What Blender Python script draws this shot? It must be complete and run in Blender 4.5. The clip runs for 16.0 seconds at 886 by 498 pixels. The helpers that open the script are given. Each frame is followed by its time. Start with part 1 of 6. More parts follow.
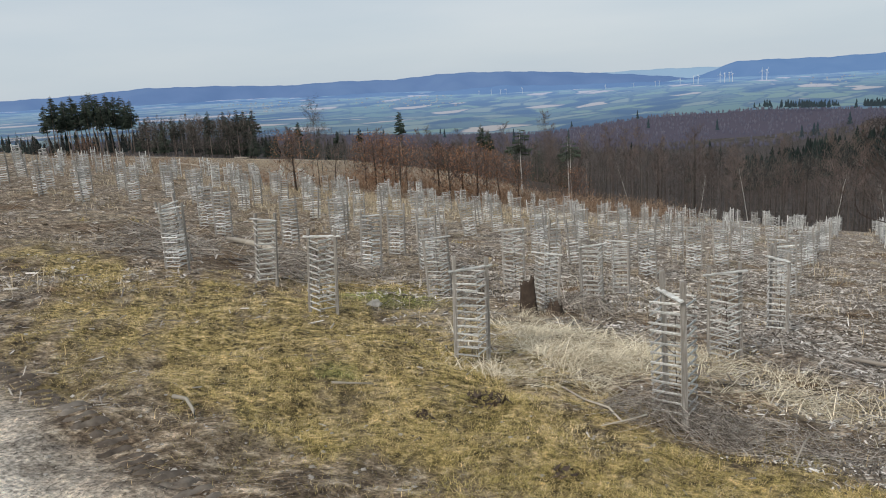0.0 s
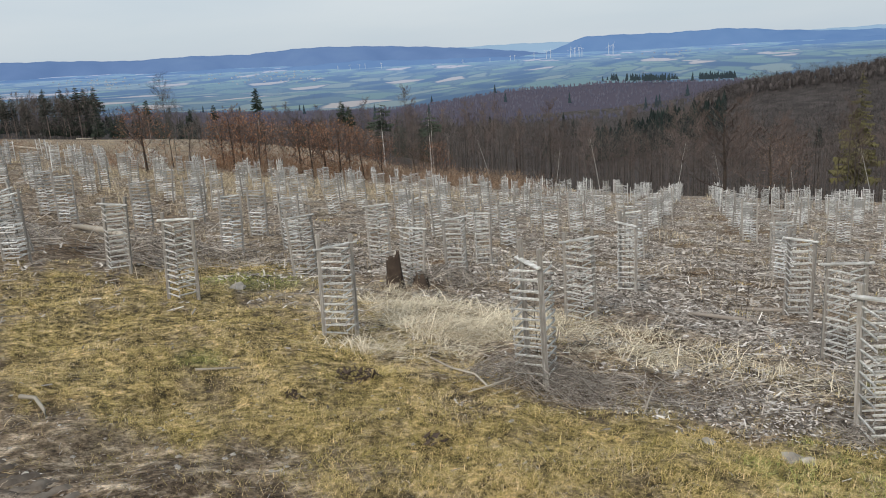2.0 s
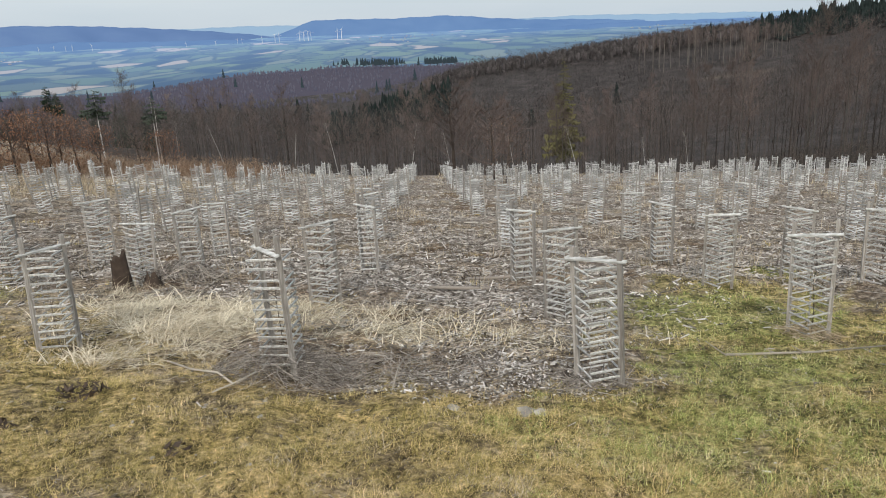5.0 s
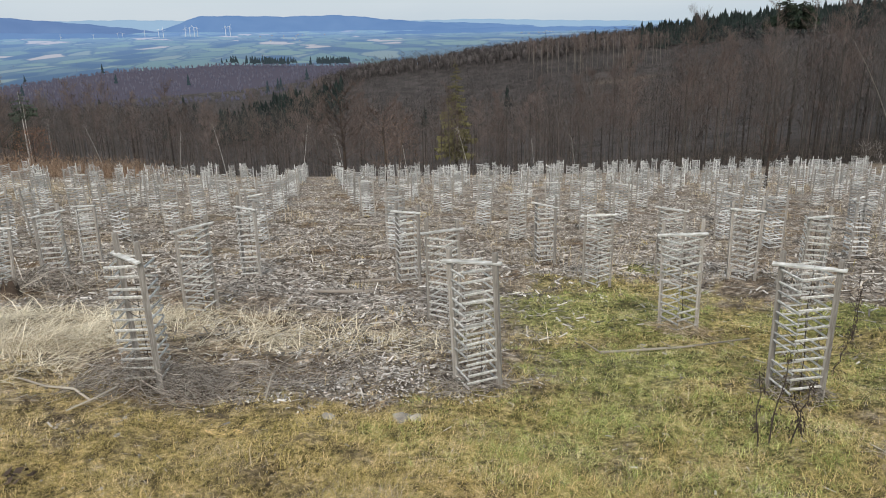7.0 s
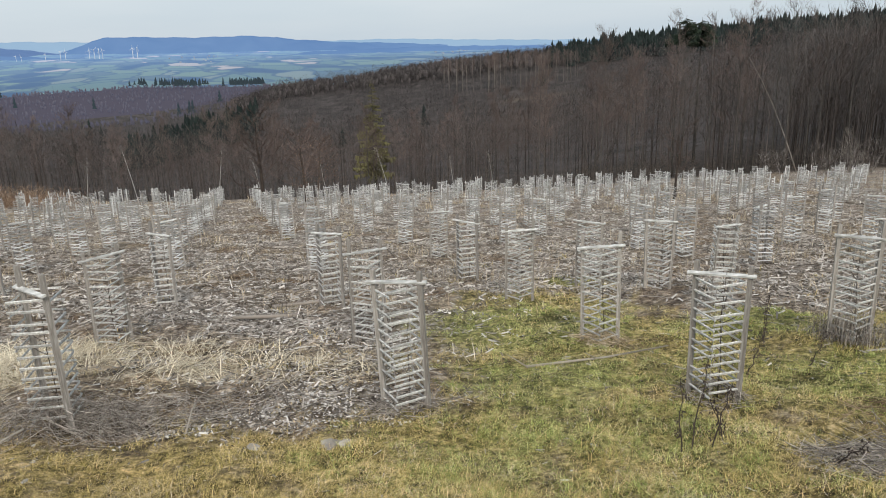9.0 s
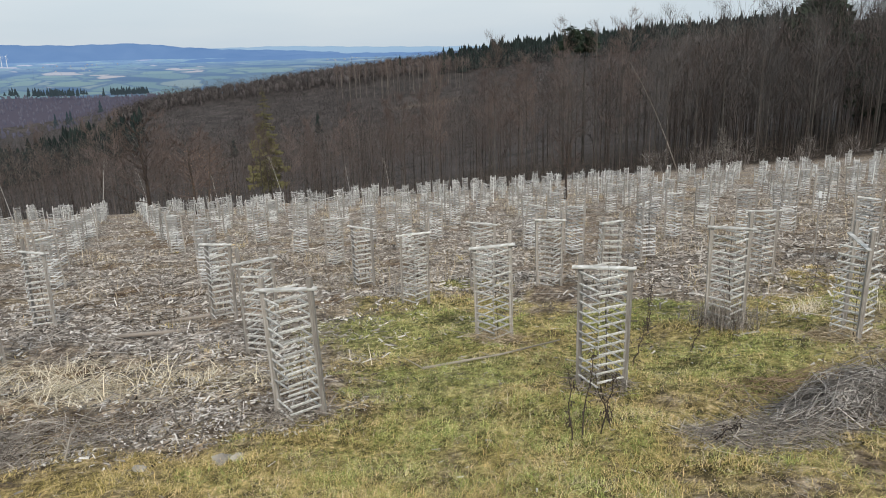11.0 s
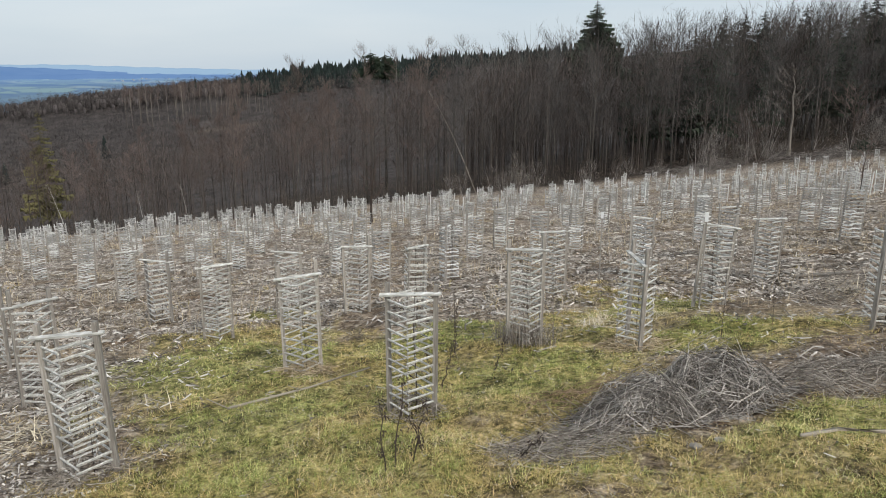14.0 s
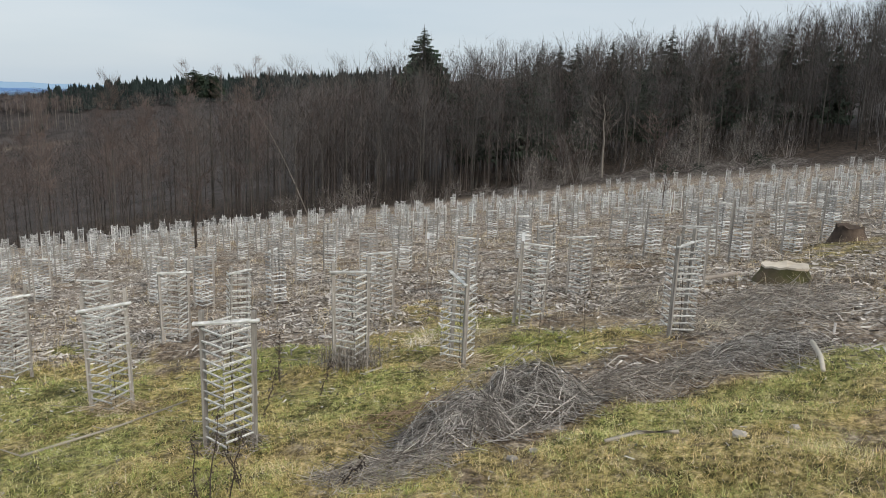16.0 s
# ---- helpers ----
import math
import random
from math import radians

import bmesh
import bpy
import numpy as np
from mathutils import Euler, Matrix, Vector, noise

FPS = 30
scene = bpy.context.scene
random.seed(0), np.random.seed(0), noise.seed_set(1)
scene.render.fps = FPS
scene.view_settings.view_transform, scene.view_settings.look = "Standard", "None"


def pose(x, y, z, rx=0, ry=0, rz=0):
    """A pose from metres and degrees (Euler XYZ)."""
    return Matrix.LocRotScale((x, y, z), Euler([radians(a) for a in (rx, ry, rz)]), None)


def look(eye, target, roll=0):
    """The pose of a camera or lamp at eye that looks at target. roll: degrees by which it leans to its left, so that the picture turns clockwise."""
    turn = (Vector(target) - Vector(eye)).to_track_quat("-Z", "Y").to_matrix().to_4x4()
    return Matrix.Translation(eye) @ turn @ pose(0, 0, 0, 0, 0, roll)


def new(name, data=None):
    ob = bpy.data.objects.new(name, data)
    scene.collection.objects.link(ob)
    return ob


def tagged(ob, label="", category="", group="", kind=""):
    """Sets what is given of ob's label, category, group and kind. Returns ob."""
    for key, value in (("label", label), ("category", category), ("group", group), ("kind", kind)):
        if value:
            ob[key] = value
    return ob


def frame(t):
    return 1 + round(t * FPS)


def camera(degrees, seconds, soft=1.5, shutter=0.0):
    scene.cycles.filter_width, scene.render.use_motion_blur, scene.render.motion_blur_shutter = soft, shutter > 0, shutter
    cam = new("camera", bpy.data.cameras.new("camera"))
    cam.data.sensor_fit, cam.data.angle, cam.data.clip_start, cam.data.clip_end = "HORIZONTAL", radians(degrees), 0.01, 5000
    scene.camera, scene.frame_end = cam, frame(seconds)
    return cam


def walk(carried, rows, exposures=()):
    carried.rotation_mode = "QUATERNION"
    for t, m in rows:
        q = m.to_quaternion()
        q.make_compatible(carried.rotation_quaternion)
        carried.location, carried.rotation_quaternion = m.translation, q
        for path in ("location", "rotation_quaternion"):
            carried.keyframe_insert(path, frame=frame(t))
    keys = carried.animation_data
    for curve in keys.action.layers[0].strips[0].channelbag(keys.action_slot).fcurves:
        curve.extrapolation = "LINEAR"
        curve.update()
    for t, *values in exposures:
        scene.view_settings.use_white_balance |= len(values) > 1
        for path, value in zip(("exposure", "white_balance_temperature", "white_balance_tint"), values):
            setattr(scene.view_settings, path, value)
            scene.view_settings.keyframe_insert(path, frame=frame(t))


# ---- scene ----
cam = camera(60.8, 16.0, soft=1.0)
PATH = [
    (0, (0.058, -0.159, 1.954), (-0.713, 1.638, 1.537), -3.7),
    (0.5, (0.078, -0.152, 1.952), (-0.593, 1.674, 1.489), -3.8),
    (1, (0.078, -0.167, 1.95), (-0.496, 1.685, 1.46), -3.9),
    (1.5, (0.09, -0.181, 1.954), (-0.409, 1.69, 1.452), -4.0),
    (2, (0.097, -0.198, 1.959), (-0.338, 1.689, 1.458), -3.8),
    (2.5, (0.101, -0.181, 1.953), (-0.282, 1.718, 1.456), -3.7),
    (3, (0.094, -0.183, 1.949), (-0.237, 1.725, 1.449), -3.4),
    (3.5, (0.108, -0.164, 1.945), (-0.156, 1.751, 1.43), -3.5),
    (4, (0.121, -0.144, 1.945), (0.009, 1.78, 1.409), -3.3),
    (4.5, (0.141, -0.12, 1.932), (0.215, 1.799, 1.374), -2.8),
    (5, (0.145, -0.101, 1.927), (0.373, 1.8, 1.351), -2.8),
    (5.2, (0.147, -0.107, 1.924), (0.419, 1.787, 1.341), -2.9),
    (7.3, (0.373, -0.008, 1.893), (0.886, 1.836, 1.315), -0.8),
    (7.5, (0.398, -0.025, 1.887), (0.919, 1.819, 1.314), -0.7),
    (8, (0.418, -0.007, 1.882), (0.979, 1.827, 1.314), -0.9),
    (8.5, (0.367, 0.024, 1.894), (0.994, 1.84, 1.337), -1.2),
    (9, (0.33, 0.024, 1.9), (1.029, 1.818, 1.36), -1.4),
    (9.2, (0.339, 0.011, 1.909), (1.069, 1.793, 1.371), -1.5),
    (11.3, (0.401, -0.018, 1.866), (1.379, 1.642, 1.331), -1.3),
    (11.5, (0.395, 0.005, 1.888), (1.401, 1.648, 1.35), -1.1),
    (12, (0.398, 0.008, 1.89), (1.463, 1.617, 1.365), -0.9),
    (12.5, (0.389, 0.006, 1.891), (1.51, 1.581, 1.381), -0.7),
    (13, (0.375, 0.036, 1.888), (1.558, 1.569, 1.39), -0.8),
    (13.5, (0.4, 0.039, 1.892), (1.656, 1.518, 1.405), -0.7),
    (14, (0.451, 0.022, 1.895), (1.805, 1.416, 1.421), 0.1),
    (14.5, (0.484, -0.038, 1.918), (1.956, 1.239, 1.464), 1.0),
    (15, (0.499, -0.055, 1.916), (2.046, 1.137, 1.485), 1.2),
    (15.5, (0.522, -0.06, 1.912), (2.116, 1.073, 1.494), 1.3),
    (16, (0.546, -0.057, 1.906), (2.187, 1.01, 1.493), 1.7),
]
walk(cam, [(t, look(eye, target, roll)) for t, eye, target, roll in PATH], [(0, -0.20), (2.0, -0.13), (4.5, -0.06), (9.0, -0.04), (14.0, -0.03), (16.0, -0.08)])

# ---------- world, sun ----------
SUN_AZ, SUN_EL = 195.0, 40.0
wd = bpy.data.worlds.new("hazy_sky")
scene.world = wd
wd.use_nodes = True
wn, wl = wd.node_tree.nodes, wd.node_tree.links
bg = wn["Background"]
sky = wn.new("ShaderNodeTexSky")
sky.sky_type = "NISHITA"
sky.sun_disc = False
sky.sun_elevation, sky.sun_rotation = radians(SUN_EL), radians(SUN_AZ)
sky.air_density, sky.dust_density, sky.ozone_density = 1.0, 1.5, 1.0
skc = wn.new("ShaderNodeVectorMath"); skc.operation = "SCALE"; skc.inputs["Scale"].default_value = 0.13
wl.new(sky.outputs["Color"], skc.inputs[0])
tc = wn.new("ShaderNodeTexCoord")
mp = wn.new("ShaderNodeMapping"); mp.inputs["Scale"].default_value = (1.2, 1.2, 7.0)
cn = wn.new("ShaderNodeTexNoise"); cn.inputs["Scale"].default_value = 1.6; cn.inputs["Detail"].default_value = 5
wl.new(tc.outputs["Generated"], mp.inputs["Vector"]); wl.new(mp.outputs["Vector"], cn.inputs["Vector"])
cr = wn.new("ShaderNodeValToRGB")
cr.color_ramp.elements[0].position, cr.color_ramp.elements[0].color = 0.3, (0.60, 0.70, 0.79, 1)
cr.color_ramp.elements[1].position, cr.color_ramp.elements[1].color = 0.72, (0.73, 0.795, 0.85, 1)
wl.new(cn.outputs["Fac"], cr.inputs["Fac"])
mx = wn.new("ShaderNodeMix"); mx.data_type = "RGBA"; mx.inputs["Factor"].default_value = 0.88
wl.new(skc.outputs["Vector"], mx.inputs["A"]); wl.new(cr.outputs["Color"], mx.inputs["B"])
wl.new(mx.outputs["Result"], bg.inputs["Color"])
bg.inputs["Strength"].default_value = 1.0

sun = new("sun", bpy.data.lights.new("sun", "SUN"))
sun.data.energy, sun.data.angle, sun.data.color = 2.5, radians(10), (1.0, 0.94, 0.85)
_a, _e = radians(SUN_AZ), radians(SUN_EL)
sun.matrix_world = look((60 * math.sin(_a) * math.cos(_e), 60 * math.cos(_a) * math.cos(_e), 60 * math.sin(_e)), (0, 0, 0))

# ---------- materials ----------
def material(name, colours, scale=8.0, rough=0.85, bump=0.25, vary=0.25, coarse=0.7, island=False, stretch=(1, 1, 1), metal=0.0, share=0.62, span=(0.16, 0.84)):
    """Two scales of noise between the colours; each object or island a little lighter or darker."""
    m = bpy.data.materials.new(name)
    m.use_nodes = True
    n, l = m.node_tree.nodes, m.node_tree.links
    b = n["Principled BSDF"]
    b.inputs["Roughness"].default_value, b.inputs["Metallic"].default_value = rough, metal
    b.inputs["Specular IOR Level"].default_value = 0.25
    tcn = n.new("ShaderNodeTexCoord")
    mpn = n.new("ShaderNodeMapping"); mpn.inputs["Scale"].default_value = stretch
    geo = n.new("ShaderNodeNewGeometry")
    l.new(geo.outputs["Position"] if island else tcn.outputs["Object"], mpn.inputs["Vector"])
    n1 = n.new("ShaderNodeTexNoise"); n1.inputs["Scale"].default_value, n1.inputs["Detail"].default_value = scale, 5
    n2 = n.new("ShaderNodeTexNoise"); n2.inputs["Scale"].default_value, n2.inputs["Detail"].default_value = scale * 0.12, 3
    l.new(mpn.outputs["Vector"], n1.inputs["Vector"]); l.new(mpn.outputs["Vector"], n2.inputs["Vector"])
    mixn = n.new("ShaderNodeMix"); mixn.inputs["Factor"].default_value = 1 - coarse
    l.new(n2.outputs["Fac"], mixn.inputs["A"]); l.new(n1.outputs["Fac"], mixn.inputs["B"])
    src = mixn.outputs["Result"]
    if island:
        rnd = geo.outputs["Random Per Island"]
        add = n.new("ShaderNodeMix"); add.inputs["Factor"].default_value = share
        l.new(src, add.inputs["A"]); l.new(rnd, add.inputs["B"]); src = add.outputs["Result"]
    else:
        oi = n.new("ShaderNodeObjectInfo"); rnd = oi.outputs["Random"]
    rp = n.new("ShaderNodeValToRGB")
    k = len(colours)
    while len(rp.color_ramp.elements) < k:
        rp.color_ramp.elements.new(0.5)
    for i, c in enumerate(colours):
        rp.color_ramp.elements[i].position = (span[0] + (span[1] - span[0]) * i / (k - 1)) if island else (0.36 + 0.28 * i / (k - 1))
        rp.color_ramp.elements[i].color = (*c, 1)
    l.new(src, rp.inputs["Fac"])
    hsv = n.new("ShaderNodeHueSaturation")
    mr = n.new("ShaderNodeMapRange"); mr.inputs["To Min"].default_value, mr.inputs["To Max"].default_value = 1 - vary, 1 + vary
    l.new(rnd, mr.inputs["Value"]); l.new(mr.outputs["Result"], hsv.inputs["Value"]); l.new(rp.outputs["Color"], hsv.inputs["Color"])
    l.new(hsv.outputs["Color"], b.inputs["Base Color"])
    if bump:
        bp = n.new("ShaderNodeBump"); bp.inputs["Strength"].default_value, bp.inputs["Distance"].default_value = bump, 0.01
        l.new(n1.outputs["Fac"], bp.inputs["Height"]); l.new(bp.outputs["Normal"], b.inputs["Normal"])
    return m

# Distance haze is painted in as a bluish emission; these surfaces are no lamps.
def hazed_material(name, colours, scale, haze_glow, stretch=(1, 1, 1)):
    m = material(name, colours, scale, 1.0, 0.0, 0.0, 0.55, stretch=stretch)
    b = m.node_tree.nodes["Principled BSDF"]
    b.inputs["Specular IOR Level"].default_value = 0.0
    b.inputs["Emission Color"].default_value = (*haze_glow, 1)
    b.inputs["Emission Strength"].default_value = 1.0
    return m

M_SLAT = material("weathered_grey_lath", [(0.33, 0.32, 0.295), (0.53, 0.52, 0.49), (0.73, 0.72, 0.695)], 14, 0.75, 0.3, 0.25, 0.4, stretch=(1, 1, 4))
M_SLATS = material("weathered_grey_laths", [(0.27, 0.262, 0.245), (0.50, 0.492, 0.472), (0.76, 0.755, 0.74)], 14, 0.75, 0.0, 0.15, 0.4, island=True)
M_POST = material("weathered_grey_post", [(0.19, 0.168, 0.146), (0.32, 0.294, 0.263), (0.46, 0.435, 0.40)], 12, 0.85, 0.4, 0.2, 0.4, stretch=(6, 6, 0.6))
M_STEM = material("dark_stem", [(0.045, 0.035, 0.03), (0.10, 0.075, 0.06)], 20, 0.85, 0.2)
M_BARK = material("grey_brown_bark", [(0.045, 0.038, 0.033), (0.085, 0.076, 0.067), (0.17, 0.158, 0.142)], 2.5, 0.9, 0.4, 0.3, 0.5, stretch=(1, 1, 0.25))
M_PINEBARK = material("pinkish_pine_bark", [(0.16, 0.12, 0.10), (0.30, 0.24, 0.20)], 1.5, 0.9, 0.2, 0.25, 0.5)
M_BIRCH = material("pale_birch_bark", [(0.25, 0.23, 0.21), (0.45, 0.43, 0.40), (0.6, 0.58, 0.55)], 4, 0.85, 0.3, 0.2, 0.5)
M_TWIG = material("brown_twigs", [(0.084, 0.062, 0.053), (0.143, 0.108, 0.094), (0.22, 0.171, 0.150)], 0.35, 0.9, 0.0, 0.3)
M_TWIGGREY = material("grey_twigs", [(0.15, 0.13, 0.11), (0.27, 0.24, 0.21)], 0.35, 0.9, 0.0, 0.3)
M_TWIGDULL = material("dull_grey_brown_twigs", [(0.060, 0.055, 0.052), (0.100, 0.093, 0.088), (0.150, 0.141, 0.134)], 0.35, 0.9, 0.0, 0.3)
M_UNDER = material("dry_undergrowth", [(0.045, 0.034, 0.027), (0.09, 0.072, 0.058), (0.17, 0.145, 0.122)], 0.3, 0.95, 0.0, 0.25, 0.5, island=True)
M_SHRUB = material("grey_leafless_shrubs", [(0.10, 0.086, 0.077), (0.19, 0.168, 0.153), (0.33, 0.30, 0.28)], 0.3, 0.95, 0.0, 0.25, 0.5, island=True)
M_NEEDLE = material("dark_spruce_needles", [(0.014, 0.024, 0.015), (0.030, 0.047, 0.028), (0.055, 0.07, 0.04)], 0.8, 0.8, 0.0, 0.3)
# Lighter than M_NEEDLE: a slight haze is put into the base colour.
M_NEEDLEFAR = material("hazed_dull_green_pine_needles", [(0.026, 0.036, 0.026), (0.05, 0.063, 0.045), (0.085, 0.097, 0.07)], 0.8, 0.8, 0.0, 0.3)
M_LARCH = material("olive_larch_needles", [(0.10, 0.092, 0.04), (0.165, 0.15, 0.065), (0.24, 0.21, 0.10)], 0.8, 0.8, 0.0, 0.2)
M_RUST = material("rust_brown_dry_leaves", [(0.14, 0.064, 0.035), (0.25, 0.12, 0.065), (0.36, 0.195, 0.11)], 1.2, 0.8, 0.0, 0.15, island=True)
M_DRYLEAF = material("dull_brown_dry_leaves", [(0.10, 0.058, 0.038), (0.19, 0.113, 0.072), (0.28, 0.18, 0.12)], 1.2, 0.8, 0.0, 0.15, island=True)
M_FARWOOD = material("bare_wood_far_off", [(0.040, 0.034, 0.033), (0.070, 0.061, 0.059), (0.112, 0.098, 0.095)], 0.02, 0.95, 0.0, 0.25, 0.5, island=True)
M_INNER = material("bare_wood_behind_the_edge", [(0.044, 0.035, 0.031), (0.087, 0.071, 0.063), (0.14, 0.118, 0.107)], 0.05, 0.95, 0.0, 0.25, 0.5, island=True)
M_FARFIR = material("conifers_far_off", [(0.012, 0.019, 0.018), (0.023, 0.033, 0.029)], 0.05, 0.95, 0.0, 0.25, 0.5, island=True)
M_GRASS = material("tufted_spring_grass", [(0.09, 0.072, 0.022), (0.30, 0.25, 0.066), (0.54, 0.42, 0.16), (0.68, 0.505, 0.25), (0.80, 0.635, 0.39)], 8, 0.75, 0.0, 0.24, 0.6, island=True, share=0.28, span=(0.31, 0.70))
M_GREEN = material("fresh_green_grass", [(0.18, 0.235, 0.048), (0.37, 0.41, 0.115), (0.59, 0.56, 0.235), (0.78, 0.67, 0.41)], 8, 0.75, 0.0, 0.24, 0.65, island=True, share=0.3, span=(0.35, 0.76))
M_STRAW = material("bleached_straw", [(0.24, 0.175, 0.105), (0.43, 0.34, 0.22), (0.62, 0.525, 0.385)], 5, 0.8, 0.0, 0.25, 0.6, island=True)
M_PALESTRAW = material("cream_dead_grass", [(0.42, 0.33, 0.21), (0.64, 0.545, 0.39), (0.82, 0.74, 0.58)], 5, 0.75, 0.0, 0.2, 0.5, island=True)
M_CHIP = material("grey_wood_chips", [(0.06, 0.045, 0.035), (0.18, 0.154, 0.13), (0.36, 0.328, 0.295), (0.66, 0.625, 0.585)], 2, 0.85, 0.0, 0.3, 0.5, island=True)
M_CHIPFAR = material("bleached_chips_down_the_slope", [(0.10, 0.077, 0.058), (0.24, 0.202, 0.168), (0.405, 0.358, 0.312), (0.60, 0.555, 0.50)], 0.9, 0.85, 0.0, 0.2, 0.5, island=True)
M_STICK = material("dry_grey_sticks", [(0.11, 0.09, 0.074), (0.28, 0.243, 0.208), (0.50, 0.45, 0.395)], 4, 0.9, 0.0, 0.25, 0.6, island=True)
M_BRUSH = material("heaped_grey_brushwood", [(0.08, 0.069, 0.060), (0.25, 0.222, 0.198), (0.54, 0.505, 0.465)], 4, 0.9, 0.0, 0.3, 0.6, island=True)
M_PALESTICK = material("pale_barkless_stick", [(0.32, 0.28, 0.23), (0.48, 0.43, 0.36)], 10, 0.8, 0.3)
M_STUMP = material("dark_rotten_stump", [(0.04, 0.03, 0.022), (0.09, 0.065, 0.05), (0.16, 0.12, 0.09)], 9, 0.95, 0.6)
M_CUT = material("sawn_stump_top", [(0.38, 0.32, 0.25), (0.56, 0.50, 0.42)], 8, 0.85, 0.3)
M_MOSS = material("mossy_bark", [(0.05, 0.045, 0.02), (0.10, 0.095, 0.04), (0.16, 0.12, 0.08)], 8, 0.95, 0.6)
M_ROCK = material("pale_grey_stone", [(0.22, 0.195, 0.165), (0.40, 0.365, 0.32), (0.58, 0.545, 0.49)], 9, 0.95, 0.8)
M_MUD = material("brown_mud", [(0.07, 0.052, 0.04), (0.135, 0.108, 0.085), (0.24, 0.205, 0.17)], 14, 0.85, 0.9)
M_BRACKEN = material("brown_bracken", [(0.14, 0.085, 0.055), (0.28, 0.185, 0.125), (0.42, 0.315, 0.225)], 2, 0.9, 0.0, 0.2, 0.5, island=True)
M_TAG = material("white_plastic_tag", [(0.72, 0.73, 0.74), (0.8, 0.8, 0.8)], 6, 0.5, 0.0, 0.05)
# White paint, greyed in its colour for the haze in between.
M_WHITE = material("hazed_white_turbine_paint", [(0.62, 0.65, 0.68), (0.68, 0.70, 0.72)], 0.1, 0.6, 0.0, 0.03)
M_HOUSE = hazed_material("hazy_village_walls", [(0.12, 0.12, 0.12), (0.2, 0.2, 0.2), (0.15, 0.10, 0.09)], 0.02, (0.17, 0.22, 0.28))

# The blues and purples below are aerial haze put into colour and emission.
M_HILL = hazed_material("haze_blue_wooded_hills", [(0.015, 0.022, 0.035), (0.03, 0.04, 0.06), (0.045, 0.06, 0.075)], 0.006, (0.120, 0.208, 0.405))
M_MESA = hazed_material("haze_blue_table_mountain", [(0.02, 0.03, 0.045), (0.05, 0.065, 0.08)], 0.006, (0.120, 0.228, 0.45))
M_RIDGE = hazed_material("hazy_wooded_ridge", [(0.035, 0.029, 0.031), (0.06, 0.051, 0.051), (0.09, 0.077, 0.076)], 0.04, (0.060, 0.066, 0.102))
M_RIDGEFIR = hazed_material("hazy_conifers_on_the_ridge", [(0.01, 0.016, 0.014), (0.02, 0.03, 0.024)], 0.02, (0.026, 0.036, 0.050))
M_FAINT = hazed_material("faint_haze_blue_hills", [(0.03, 0.045, 0.06), (0.05, 0.065, 0.08)], 0.004, (0.29, 0.43, 0.59))

# ---------- terrain ----------
C = (-0.02167, -0.0463, -0.18134, 0.00164, -0.06767, 0.01983, 0.07266, 0.03886, -0.01231)

def slope_form(x, y):
    q = np.sqrt(x * x + y * y + 400)
    return (C[0] + C[1] * x + C[2] * y + C[3] * x * x / q + C[4] * x * y / q + C[5] * y * y / q
            + C[6] * x * x * y / q**2 + C[7] * x * y * y / q**2 + C[8] * x**3 / q**2)

AZ = np.array([-60, -45, -30, -15, 0, 10, 20, 30, 40, 55, 70, 90, 105.0])
RINGS = {
    110: (-2, -4.6, -7.4, -12.5, -22, -23, -23, -20, -17, -13.5, -8.3, -3.0, 1),
    160: (-5, -7.2, -12, -21, -30, -30, -29, -25, -20, -14, -7, 0, 6),
    260: (-9, -11.5, -21, -34, -40, -40, -37, -30, -20, -10, -2, 8, 14),
    420: (-17, -18, -31, -44, -40, -21.5, -15.5, -10, -4.5, 5.5, 14, 22, 26),
    650: (-24, -26, -42, -58, -60, -46, -36, -24, -12, 6, 18, 30, 36),
    950: (-36, -40, -52, -64, -43, -50, -66, -60, -50, -20, 0, 20, 30),
    1300: (-40, -46, -62, -84, -76, -82, -76, -66, -56, -40, -20, 0, 10),
    2200: (-26, -34, -62, -84, -66, -62, -54, -47, -42, -40, -30, -20, -10),
    4300: (30, 18, 2, -28, -43, -50, -54, -56, -54, -50, -45, -40, -40),
    4900: (34, 20, 4, -28, -43, -50, -54, -56, -54, -50, -45, -40, -40),
}
RN = np.array([70.0, *RINGS])

def bumps(x, y):
    return (0.05 * np.sin(1.7 * x + 0.6 * y + 1) * np.sin(1.3 * y - 0.5 * x) + 0.045 * np.sin(3.9 * x - 2.2 * y) * np.sin(3.1 * y + 1.9 * x + 2)
            + 0.012 * np.sin(9.1 * x + 4 * y) * np.sin(8.3 * y - 5 * x + 1))

